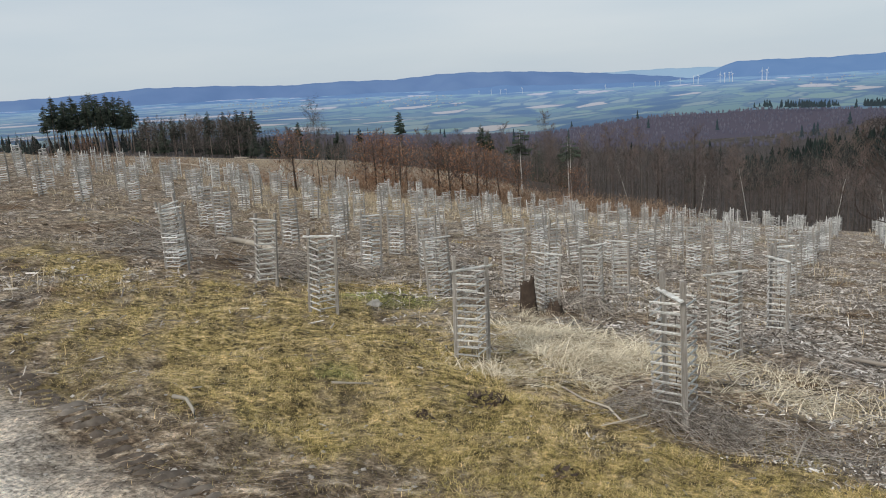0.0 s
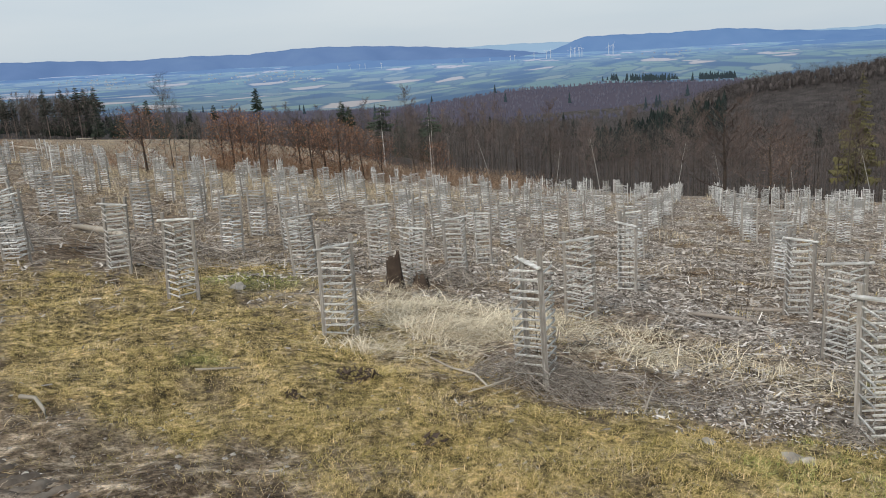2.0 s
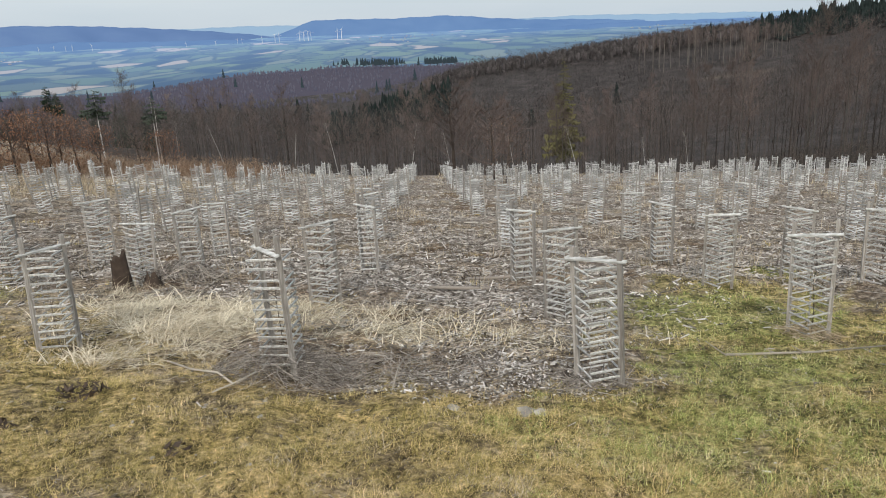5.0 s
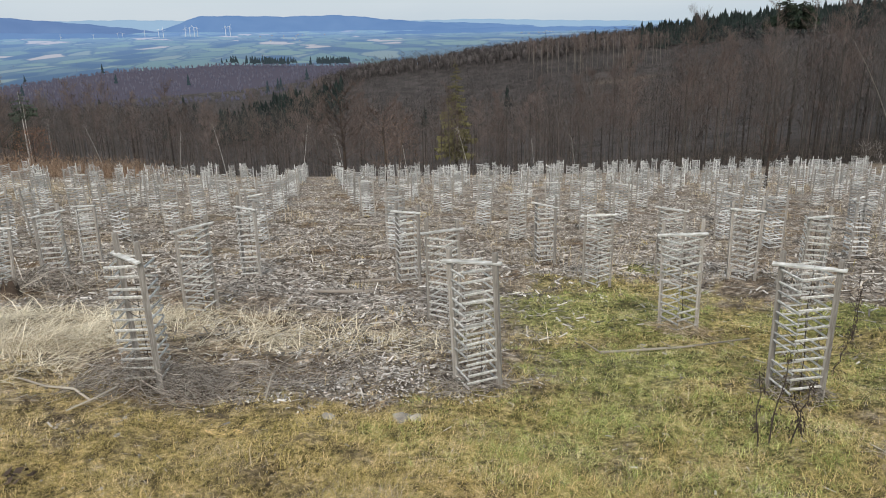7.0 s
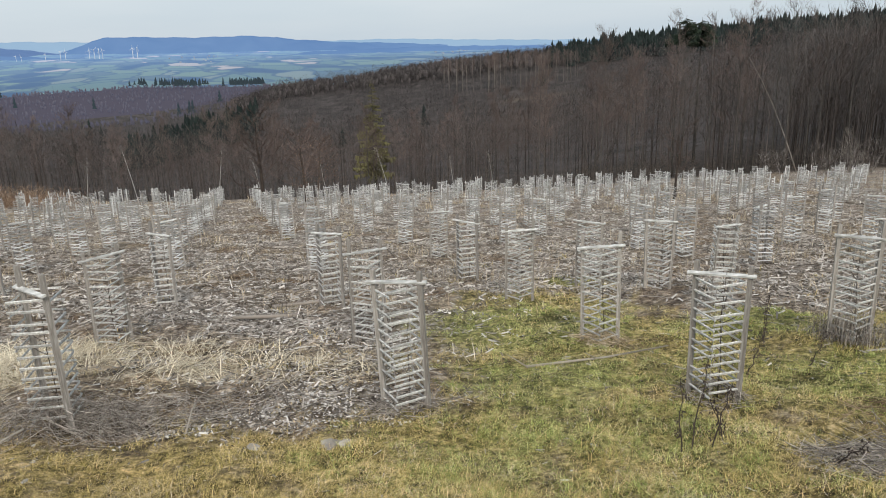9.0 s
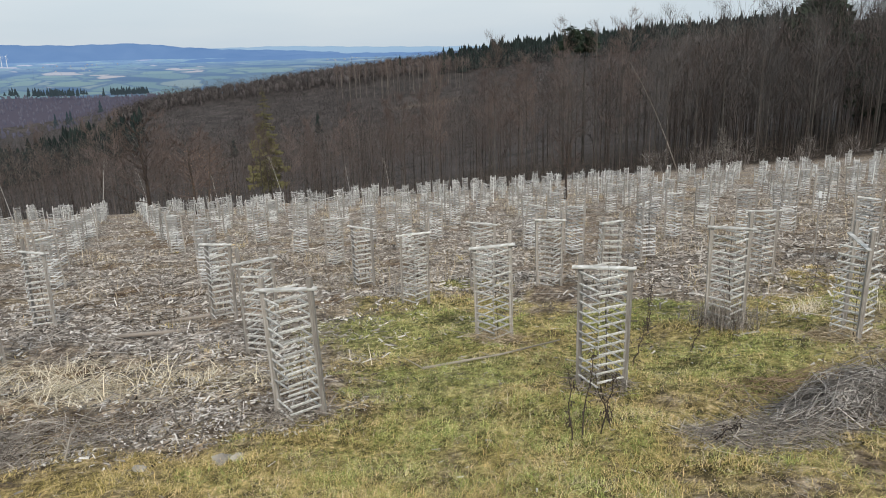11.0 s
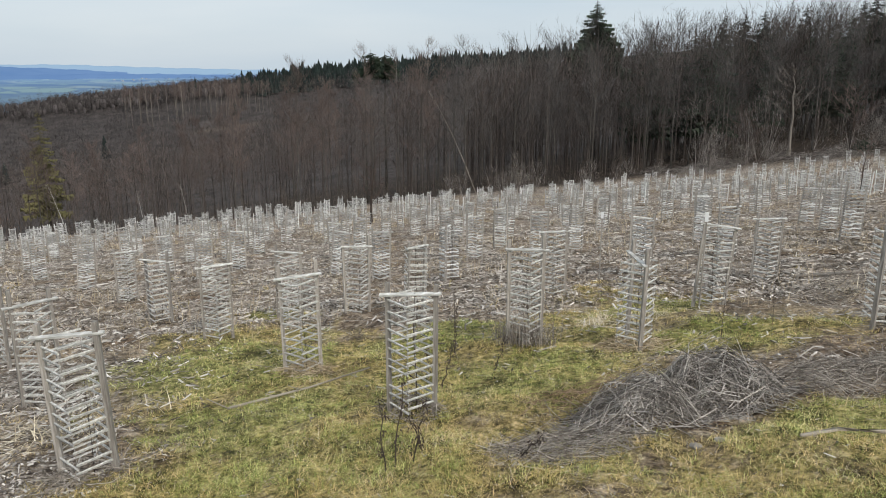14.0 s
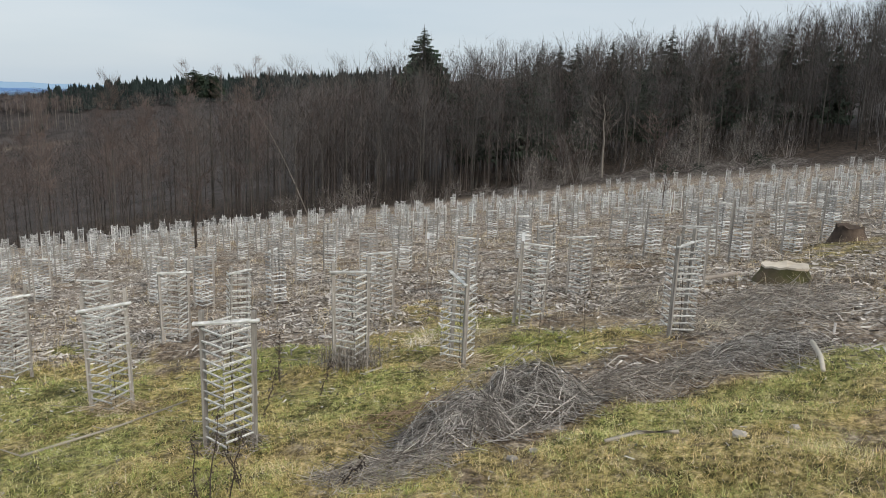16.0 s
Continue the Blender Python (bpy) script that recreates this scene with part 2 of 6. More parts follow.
def height(x, y):
    """The ground's height: the fitted slope of the field, then the valley and the hills beyond."""
    x, y = np.atleast_1d(np.asarray(x, float)), np.atleast_1d(np.asarray(y, float))
    r = np.hypot(x, y)
    az = np.degrees(np.arctan2(x, y))
    az = np.where(az < -60, az + 360, az)              # -60 .. 300
    back = np.clip((az - 100) / 200, 0, 1)
    azc = np.minimum(az, 100)
    rr = np.minimum(r, 70.0)
    def near(a):
        a = np.radians(a)
        return slope_form(rr * np.sin(a), rr * np.cos(a))
    s = back * back * (3 - 2 * back)
    z = near(azc) * (1 - s) + near(np.full_like(az, -60.0)) * s
    ringz = [z]
    for k in RINGS:
        v = np.array(RINGS[k], float)
        va = np.interp(azc, AZ, v) * (1 - s) + v[0] * s
        ringz.append(va)
    ringz = np.array(ringz)
    i = np.clip(np.searchsorted(RN, r, side="right") - 1, 0, len(RN) - 2)
    f = np.clip((r - RN[i]) / (RN[i + 1] - RN[i]), 0, 1)
    cols = np.arange(len(r))
    far = ringz[i, cols] * (1 - f) + ringz[i + 1, cols] * f
    z = np.where(r > 70, far, z)
    z = z + bumps(x, y) * np.clip(r / 3, 0, 1) * np.clip((90 - r) / 30, 0, 1)
    z = z + 3.5 * np.exp(-((az + 7.5) / 4.0) ** 2 - ((r - 950) / 160) ** 2)
    z = z + np.clip((r - 150) / 300, 0, 1) * np.clip((2000 - r) / 800, 0, 1) * 2.5 * np.sin(x * 0.013 + 1) * np.sin(y * 0.011)
    return z

def ground_at(x, y):
    return float(height(x, y)[0])

def polar(az, r):
    a = radians(az)
    return r * math.sin(a), r * math.cos(a)

def smooth_noise(x, y, s, seed=0.0):
    """Cheap smooth noise from -1 to 1."""
    return (np.sin(x / s * 2.1 + seed) * np.sin(y / s * 1.9 + 1.3 * seed) + 0.6 * np.sin(x / s * 4.3 + y / s * 3.1 + seed * 2.0)
            + 0.4 * np.sin(x / s * 7.7 - y / s * 6.1 + seed * 3.0)) / 2.0

def spot(x, y, cx, cy, rx, ry, turn=0.0):
    c, s = math.cos(radians(turn)), math.sin(radians(turn))
    u, v = (x - cx) * c + (y - cy) * s, -(x - cx) * s + (y - cy) * c
    return np.clip(1.6 * (1 - np.sqrt((u / rx) ** 2 + (v / ry) ** 2)), 0, 1)

def road_side(x, y):
    """Metres from the track's edge, positive on the track."""
    return (3.1 - y) * 0.93 - (x + 3.1) * 0.37

def grass_mask(x, y):
    """Yellowish sward."""
    g = spot(x, y, -6.0, 7.6, 5.2, 3.6, -30) + spot(x, y, -3.2, 6.0, 3.6, 2.2, -20) + spot(x, y, -0.6, 4.6, 4.2, 1.5, -8)
    g = g + spot(x, y, 2.2, 4.4, 3.5, 1.5, 0) + spot(x, y, 4.6, 6.6, 2.2, 2.6, 10) + spot(x, y, 5.6, 9.2, 1.6, 2.2, 10) + spot(x, y, 6.8, 6.2, 2.6, 1.9, -15)
    g = g + spot(x, y, 9.6, 5.6, 2.2, 1.3, -10) + spot(x, y, 7.4, 0.4, 3.2, 0.9, -35) + spot(x, y, 5.2, 1.2, 1.6, 0.8, -25) + spot(x, y, 4.4, 3.8, 1.6, 1.2) + spot(x, y, -6.2, 11.6, 1.6, 1.2)
    g = g + spot(x, y, 7.2, 11.2, 0.9, 1.1) + 0.6 * spot(x, y, 11.2, 7.0, 1.6, 1.0) + 0.7 * spot(x, y, 19, 1.5, 4, 1.2) + spot(x, y, -11.5, 9.6, 3.2, 1.2, -30)
    g = g + spot(x, y, 5.5, 4.4, 2.3, 1.6) + spot(x, y, 8.6, 3.7, 1.7, 1.2) + 0.9 * spot(x, y, 4.1, 2.9, 1.5, 0.9) + 0.9 * spot(x, y, 3.0, 3.4, 2.0, 1.0) + spot(x, y, 7.0, 4.9, 1.5, 1.2) + spot(x, y, 6.5, 1.55, 1.3, 0.45, -25) + spot(x, y, 4.9, 1.7, 1.0, 0.7) + spot(x, y, 5.4, 0.5, 1.8, 0.9, -20) + 0.7 * spot(x, y, 9.4, 2.9, 1.6, 0.8, -10)
    g = g - 1.2 * spot(x, y, 0.6, 6.6, 1.7, 0.75, -8) - 0.7 * spot(x, y, 5.8, 2.75, 1.0, 0.5, -22) - 0.9 * spot(x, y, 8.0, 1.95, 1.7, 0.4, -22)
    g = g - 0.6 * spot(x, y, -3.3, 3.9, 1.5, 0.55, -20) - 0.7 * spot(x, y, -1.9, 4.1, 0.9, 0.35, -10) - 0.8 * spot(x, y, -2.0, 5.0, 0.45, 0.25) - 0.6 * spot(x, y, -4.6, 6.6, 0.7, 0.3, -25)
    return np.clip(np.minimum(g, 1.15) - 0.12 + (0.55 * smooth_noise(x, y, 0.8, 1.0) + 0.6 * smooth_noise(x, y, 0.23, 3.0)) * (g > 0.05), 0, 1)

def green_mask(x, y):
    g = spot(x, y, 4.5, 8.3, 1.5, 1.9, 10) + spot(x, y, 3.6, 5.8, 1.1, 1.0) + 0.6 * spot(x, y, 6.2, 4.6, 1.5, 1.0) + 0.6 * spot(x, y, 8.6, 3.9, 1.2, 0.8) + spot(x, y, 7.0, 6.9, 1.3, 0.9) + spot(x, y, 6.6, 1.2, 1.6, 0.6, -35) + spot(x, y, 8.6, 0.2, 1.6, 0.6, -30)
    g = g + spot(x, y, -3.9, 6.05, 0.35, 0.25) + spot(x, y, -5.6, 10.6, 1.2, 0.8) + spot(x, y, 9.9, 5.3, 1.2, 0.7) + 0.3 * spot(x, y, 2.6, 4.4, 2.0, 0.9) + spot(x, y, 7.2, 11.2, 0.6, 0.8)
    g = g + 0.42 * np.clip((x - 0.8) / 1.8, 0, 1) * grass_mask(x, y)
    return np.clip(g * 1.2 + 0.45 * smooth_noise(x, y, 0.6, 4.0) * (g > 0.05), 0, 1)

def chip_mask(x, y):
    """Pale chippings left by the clearing."""
    r = np.hypot(x, y)
    c = np.clip((r - 7.0) / 5.0, 0, 1) * np.clip((np.degrees(np.arctan2(x, y)) + 40) / 25, 0.25, 1)
    c = np.maximum(c, spot(x, y, 1.4, 5.9, 1.4, 0.55, -8)) + 0.8 * spot(x, y, 1.8, 9, 1.8, 3.5, 5)
    c = c * (1 - 0.9 * grass_mask(x, y)) * (1 - 0.9 * spot(x, y, -1.7, 9.0, 2.0, 1.7, -10))
    c = c * np.clip(0.72 + 0.6 * smooth_noise(x, y, 2.3, 8.0) + 0.5 * smooth_noise(x, y, 0.8, 6.0), 0.08, 1) * (1 - 0.8 * peat_mask(x, y))
    return np.clip(c + 0.3 * smooth_noise(x, y, 0.9, 2.0) * (c > 0.05), 0, 1)

def tan_mask(x, y):
    """Bleached dead grass."""
    t = 0.9 * spot(x, y, -1.9, 9.0, 2.2, 1.6, -10) + 0.6 * spot(x, y, 1.2, 7.6, 1.4, 0.8) + spot(x, y, -13, 36, 7, 9) + spot(x, y, -11, 46, 8, 9) + 0.8 * spot(x, y, -22, 44, 9, 6)
    t = t + 1.1 * np.clip(smooth_noise(x, y, 3.1, 11.0) - 0.2, 0, 1) * (np.hypot(x, y) > 9) + spot(x, y, -24, 40, 9, 10) + 0.8 * spot(x, y, -17, 28, 4, 4) + 0.5 * spot(x, y, -4, 5, 3.5, 1.6, -20) + 0.5 * spot(x, y, 1.5, 4.3, 2.5, 1.0)
    far = np.clip((np.hypot(x, y) - 52) / 20, 0, 1) * (np.degrees(np.arctan2(x, y)) < -10)
    return (t + 0.35 * far) * np.clip(0.75 + 0.6 * smooth_noise(x, y, 0.7, 12.0), 0, 1)

def peat_mask(x, y):
    """Dark brown humus and moss laid bare."""
    r = np.hypot(x, y)
    p = 1.8 * np.clip(smooth_noise(x, y, 1.9, 21.0) - 0.28, 0, 1) * np.clip((r - 7) / 4, 0, 1) * np.clip((90 - r) / 20, 0, 1)
    for cx, cy, rx, ry in ((4.9, 28, 1.6, 3.0), (1.5, 13.8, 0.9, 0.5), (2.9, 14.2, 0.9, 0.5), (2.9, 11.6, 0.7, 0.4), (0.4, 9.0, 0.8, 0.35), (-10, 12, 1.8, 1.2), (-9, 7.6, 1.3, 0.6), (-11.8, 8.4, 1.2, 0.6), (5.0, 35, 1.5, 3.0), (-6.5, 9.6, 1.3, 0.5), (-14.5, 13.5, 2.0, 1.2), (-4.2, 4.6, 1.0, 0.4), (-3.0, 11.4, 0.9, 0.5)):
        p = p + 0.95 * spot(x, y, cx, cy, rx, ry, -15)
    return np.clip(p * np.clip(0.7 + 0.7 * smooth_noise(x, y, 0.5, 2.2), 0, 1), 0, 1)

def ground_material():
    m = bpy.data.materials.new("clearing_ground")
    m.use_nodes = True
    n, l = m.node_tree.nodes, m.node_tree.links
    b = n["Principled BSDF"]
    b.inputs["Roughness"].default_value, b.inputs["Specular IOR Level"].default_value = 0.92, 0.2
    tcn = n.new("ShaderNodeTexCoord")

    def noisy(scale, colours, detail=6, lo=0.37, hi=0.63):
        t = n.new("ShaderNodeTexNoise"); t.inputs["Scale"].default_value, t.inputs["Detail"].default_value, t.inputs["Roughness"].default_value = scale, detail, 0.7
        l.new(tcn.outputs["Object"], t.inputs["Vector"])
        r = n.new("ShaderNodeValToRGB")
        while len(r.color_ramp.elements) < len(colours):
            r.color_ramp.elements.new(0.5)
        for i, c in enumerate(colours):
            r.color_ramp.elements[i].position, r.color_ramp.elements[i].color = lo + (hi - lo) * i / (len(colours) - 1), (*c, 1)
        l.new(t.outputs["Fac"], r.inputs["Fac"])
        return t.outputs["Fac"], r.outputs["Color"]

    fine, soil = noisy(6.0, [(0.032, 0.022, 0.015), (0.115, 0.081, 0.054), (0.26, 0.20, 0.142), (0.52, 0.435, 0.335)], 10)
    _, peat = noisy(8.0, [(0.025, 0.016, 0.01), (0.075, 0.047, 0.028), (0.17, 0.105, 0.06), (0.26, 0.19, 0.10)], 10)
    _, chips = noisy(11.0, [(0.045, 0.033, 0.025), (0.165, 0.135, 0.11), (0.35, 0.31, 0.272), (0.60, 0.56, 0.515)], 10)
    # Sward and fresh are coloured darker than the blades, standing for shade between them.
    _, sward = noisy(9.0, [(0.04, 0.03, 0.015), (0.155, 0.12, 0.047), (0.37, 0.28, 0.12), (0.60, 0.47, 0.27)], 10)
    _, fresh = noisy(9.0, [(0.05, 0.056, 0.015), (0.16, 0.162, 0.048), (0.34, 0.305, 0.13)], 10)
    _, tan = noisy(7.0, [(0.13, 0.095, 0.06), (0.31, 0.245, 0.155), (0.52, 0.43, 0.295)], 10)
    _, gravel = noisy(24.0, [(0.50, 0.44, 0.375), (0.63, 0.565, 0.49), (0.75, 0.69, 0.61)], 10)
    # Leaf litter, its colour darkened to stand for the shade inside the wood.
    _, shaded_litter = noisy(1.2, [(0.02, 0.015, 0.012), (0.045, 0.034, 0.027), (0.085, 0.066, 0.053)])
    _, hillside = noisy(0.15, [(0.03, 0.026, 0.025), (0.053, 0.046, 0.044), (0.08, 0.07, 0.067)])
    col = soil
    for name, tone in (("chip", chips), ("tan", tan), ("peat", peat), ("grass", sward), ("green", fresh), ("gravel", gravel), ("shaded_litter", shaded_litter), ("hillside", hillside)):
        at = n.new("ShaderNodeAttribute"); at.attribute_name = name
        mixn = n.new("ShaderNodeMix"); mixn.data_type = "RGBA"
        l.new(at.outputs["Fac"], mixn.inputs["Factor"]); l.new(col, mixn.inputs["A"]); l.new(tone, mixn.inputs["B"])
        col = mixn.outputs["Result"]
    big, tone = noisy(2.2, [(0.55, 0.52, 0.49), (1.15, 1.14, 1.12), (1.55, 1.5, 1.45)], 8)
    mul = n.new("ShaderNodeMix"); mul.data_type = "RGBA"; mul.blend_type = "MULTIPLY"; mul.inputs["Factor"].default_value = 1.0
    l.new(col, mul.inputs["A"]); l.new(tone, mul.inputs["B"])
    _, speck = noisy(26.0, [(0.42, 0.40, 0.38), (1.0, 1.0, 1.0), (1.5, 1.48, 1.45)], 6)
    mul2 = n.new("ShaderNodeMix"); mul2.data_type = "RGBA"; mul2.blend_type = "MULTIPLY"; mul2.inputs["Factor"].default_value = 1.0
    l.new(mul.outputs["Result"], mul2.inputs["A"]); l.new(speck, mul2.inputs["B"])
    l.new(mul2.outputs["Result"], b.inputs["Base Color"])
    bp = n.new("ShaderNodeBump"); bp.inputs["Strength"].default_value, bp.inputs["Distance"].default_value = 1.0, 0.08
    l.new(fine, bp.inputs["Height"]); l.new(bp.outputs["Normal"], b.inputs["Normal"])
    return m

M_GROUND = ground_material()

# ---------- mesh helpers ----------
class Shape:
    """Collects the faces of one mesh."""
    def __init__(self):
        self.v, self.f = [], []

    def box(self, c, u, v, w):
        """A box at c with the half axes u, v, w."""
        c, u, v, w = map(Vector, (c, u, v, w))
        k = len(self.v)
        for a, b, d in ((-1, -1, -1), (1, -1, -1), (1, 1, -1), (-1, 1, -1), (-1, -1, 1), (1, -1, 1), (1, 1, 1), (-1, 1, 1)):
            self.v.append(tuple(c + a * u + b * v + d * w))
        for q in ((0, 3, 2, 1), (4, 5, 6, 7), (0, 1, 5, 4), (1, 2, 6, 5), (2, 3, 7, 6), (3, 0, 4, 7)):
            self.f.append(tuple(k + i for i in q))

    def beam(self, p, q, w, h):
        p, q = Vector(p), Vector(q)
        d = (q - p) / 2
        side = d.cross((0, 0, 1))
        side = side.normalized() if side.length > 1e-6 else Vector((1, 0, 0))
        up = side.cross(d).normalized()
        self.box((p + q) / 2, d, side * w / 2, up * h / 2)

    def tube(self, pts, radii, sides=5, cap=True):
        pts = [Vector(p) for p in pts]
        k0 = len(self.v)
        for i, p in enumerate(pts):
            d = (pts[min(i + 1, len(pts) - 1)] - pts[max(i - 1, 0)])
            d = d.normalized() if d.length > 1e-9 else Vector((0, 0, 1))
            a = d.orthogonal().normalized() if abs(d.z) < 0.9 else Vector((1, 0, 0)) - d * d.x
            a.normalize()
            b = d.cross(a)
            for s in range(sides):
                t = 2 * math.pi * s / sides
                self.v.append(tuple(p + (a * math.cos(t) + b * math.sin(t)) * radii[i]))
        for i in range(len(pts) - 1):
            for s in range(sides):
                s2 = (s + 1) % sides
                self.f.append((k0 + i * sides + s, k0 + i * sides + s2, k0 + (i + 1) * sides + s2, k0 + (i + 1) * sides + s))
        if cap:
            self.f.append(tuple(k0 + s for s in reversed(range(sides))))
            self.f.append(tuple(k0 + (len(pts) - 1) * sides + s for s in range(sides)))

    def blade(self, p, q, w, side):
        """A tapering twig of three sides."""
        p, q, side = Vector(p), Vector(q), Vector(side)
        k = len(self.v)
        up = (q - p).cross(side)
        up = up.normalized() if up.length > 1e-9 else Vector((0, 0, 1))
        self.v += [tuple(p - side * w), tuple(p + side * w), tuple(p + up * w), tuple(q)]
        self.f += [(k, k + 1, k + 3), (k + 1, k + 2, k + 3), (k + 2, k, k + 3)]

    def sliver(self, p, q, w, side):
        """A fine twig far off."""
        k = len(self.v)
        self.v += [(p[0] - side[0] * w, p[1] - side[1] * w, p[2] - side[2] * w), (p[0] + side[0] * w, p[1] + side[1] * w, p[2] + side[2] * w), tuple(q)]
        self.f.append((k, k + 1, k + 2))

    def tri(self, a, b, c):
        k = len(self.v)
        self.v += [tuple(a), tuple(b), tuple(c)]
        self.f.append((k, k + 1, k + 2))

    def quad(self, a, b, c, d):
        k = len(self.v)
        self.v += [tuple(a), tuple(b), tuple(c), tuple(d)]
        self.f.append((k, k + 1, k + 2, k + 3))

    def mesh(self, name, mat, smooth=False):
        me = bpy.data.meshes.new(name)
        me.from_pydata(self.v, [], self.f)
        me.materials.append(mat)
        if smooth:
            me.polygons.foreach_set("use_smooth", [True] * len(me.polygons))
        me.update()
        return me

def bulk(name, verts, faces, mat):
    """One mesh from arrays: verts n x 3, faces m x 3."""
    me = bpy.data.meshes.new(name)
    me.vertices.add(len(verts)); me.vertices.foreach_set("co", np.asarray(verts, np.float32).ravel())
    me.loops.add(faces.size); me.loops.foreach_set("vertex_index", faces.astype(np.int32).ravel())
    me.polygons.add(len(faces))
    me.polygons.foreach_set("loop_start", np.arange(0, faces.size, 3, dtype=np.int32))
    me.polygons.foreach_set("loop_total", np.full(len(faces), 3, np.int32))
    me.materials.append(mat)
    me.update(calc_edges=True)
    return me

def part(name, me, parent, label="", m=None):
    ob = new(name, me)
    ob.parent = parent
    if m is not None:
        ob.matrix_basis = m
    if label:
        tagged(ob, label)
    return ob

def thing(name, label, category, group="", m=None, me=None, kind=""):
    ob = new(name, me)
    if m is not None:
        ob.matrix_basis = m
    return tagged(ob, label, category, group, kind)

rng = random.Random(7)
nrg = np.random.RandomState(11)

# ---------- the ground ----------
def build_ground():
    azs = np.concatenate([np.arange(-66, 106, 0.5), np.arange(106, 294, 6.0)])
    rs = [0.0, 0.5]
    while rs[-1] < 700:
        rs.append(rs[-1] + max(0.12, rs[-1] * 0.028))
    rs[-1] = 700.0
    rs = np.array(rs[1:])
    na, nr = len(azs), len(rs)
    A, R = np.meshgrid(np.radians(azs), rs)
    x, y = (R * np.sin(A)).ravel(), (R * np.cos(A)).ravel()
    x, y = np.append(x, 0.0), np.append(y, 0.0)
    z = height(x, y)
    i, j = np.meshgrid(np.arange(nr - 1), np.arange(na), indexing="ij")
    j2 = (j + 1) % na
    a, b, c, d = i * na + j, i * na + j2, (i + 1) * na + j2, (i + 1) * na + j
    faces = np.concatenate([np.stack([a, d, c], -1).reshape(-1, 3), np.stack([a, c, b], -1).reshape(-1, 3)])
    jj = np.arange(na)
    fan = np.stack([np.full(na, nr * na), jj, (jj + 1) % na], -1)
    me = bulk("ground", np.stack([x, y, z], -1), np.concatenate([faces, fan]), M_GROUND)
    me.polygons.foreach_set("use_smooth", [True] * len(me.polygons))
    r = np.hypot(x, y); az = np.degrees(np.arctan2(x, y))
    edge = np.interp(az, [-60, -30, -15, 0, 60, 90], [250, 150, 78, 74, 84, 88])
    side = road_side(x, y)
    masks = dict(chip=chip_mask(x, y), grass=grass_mask(x, y), green=0.85 * green_mask(x, y),
                 gravel=np.clip(side * 1.4 - 0.1 + 0.25 * smooth_noise(x, y, 0.5, 5.0), 0, 1) * np.clip((40 - r) / 10, 0, 1) * np.clip((1.2 - x) / 1.5, 0, 1),
                 shaded_litter=np.clip((r - edge) / 8, 0, 1), hillside=np.clip((r - 125) / 40, 0, 1),
                 tan=np.clip(tan_mask(x, y), 0, 1) * (1 - 0.7 * np.clip(peat_mask(x, y), 0, 1)), peat=peat_mask(x, y))
    open_slope = 0.55 * spot(x, y, *polar(28.5, 322), 26, 7, -28)
    masks["shaded_litter"] *= 1 - open_slope; masks["hillside"] *= 1 - open_slope; masks["tan"] = np.maximum(masks["tan"], open_slope)
    for k, vals in masks.items():
        at = me.attributes.new(k, "FLOAT", "POINT")
        at.data.foreach_set("value", np.asarray(vals, np.float32))
    g = new("ground", me)
    tagged(g, "sloping cleared woodland ground of chippings, soil and grass", "ground", kind="structure")

build_ground()

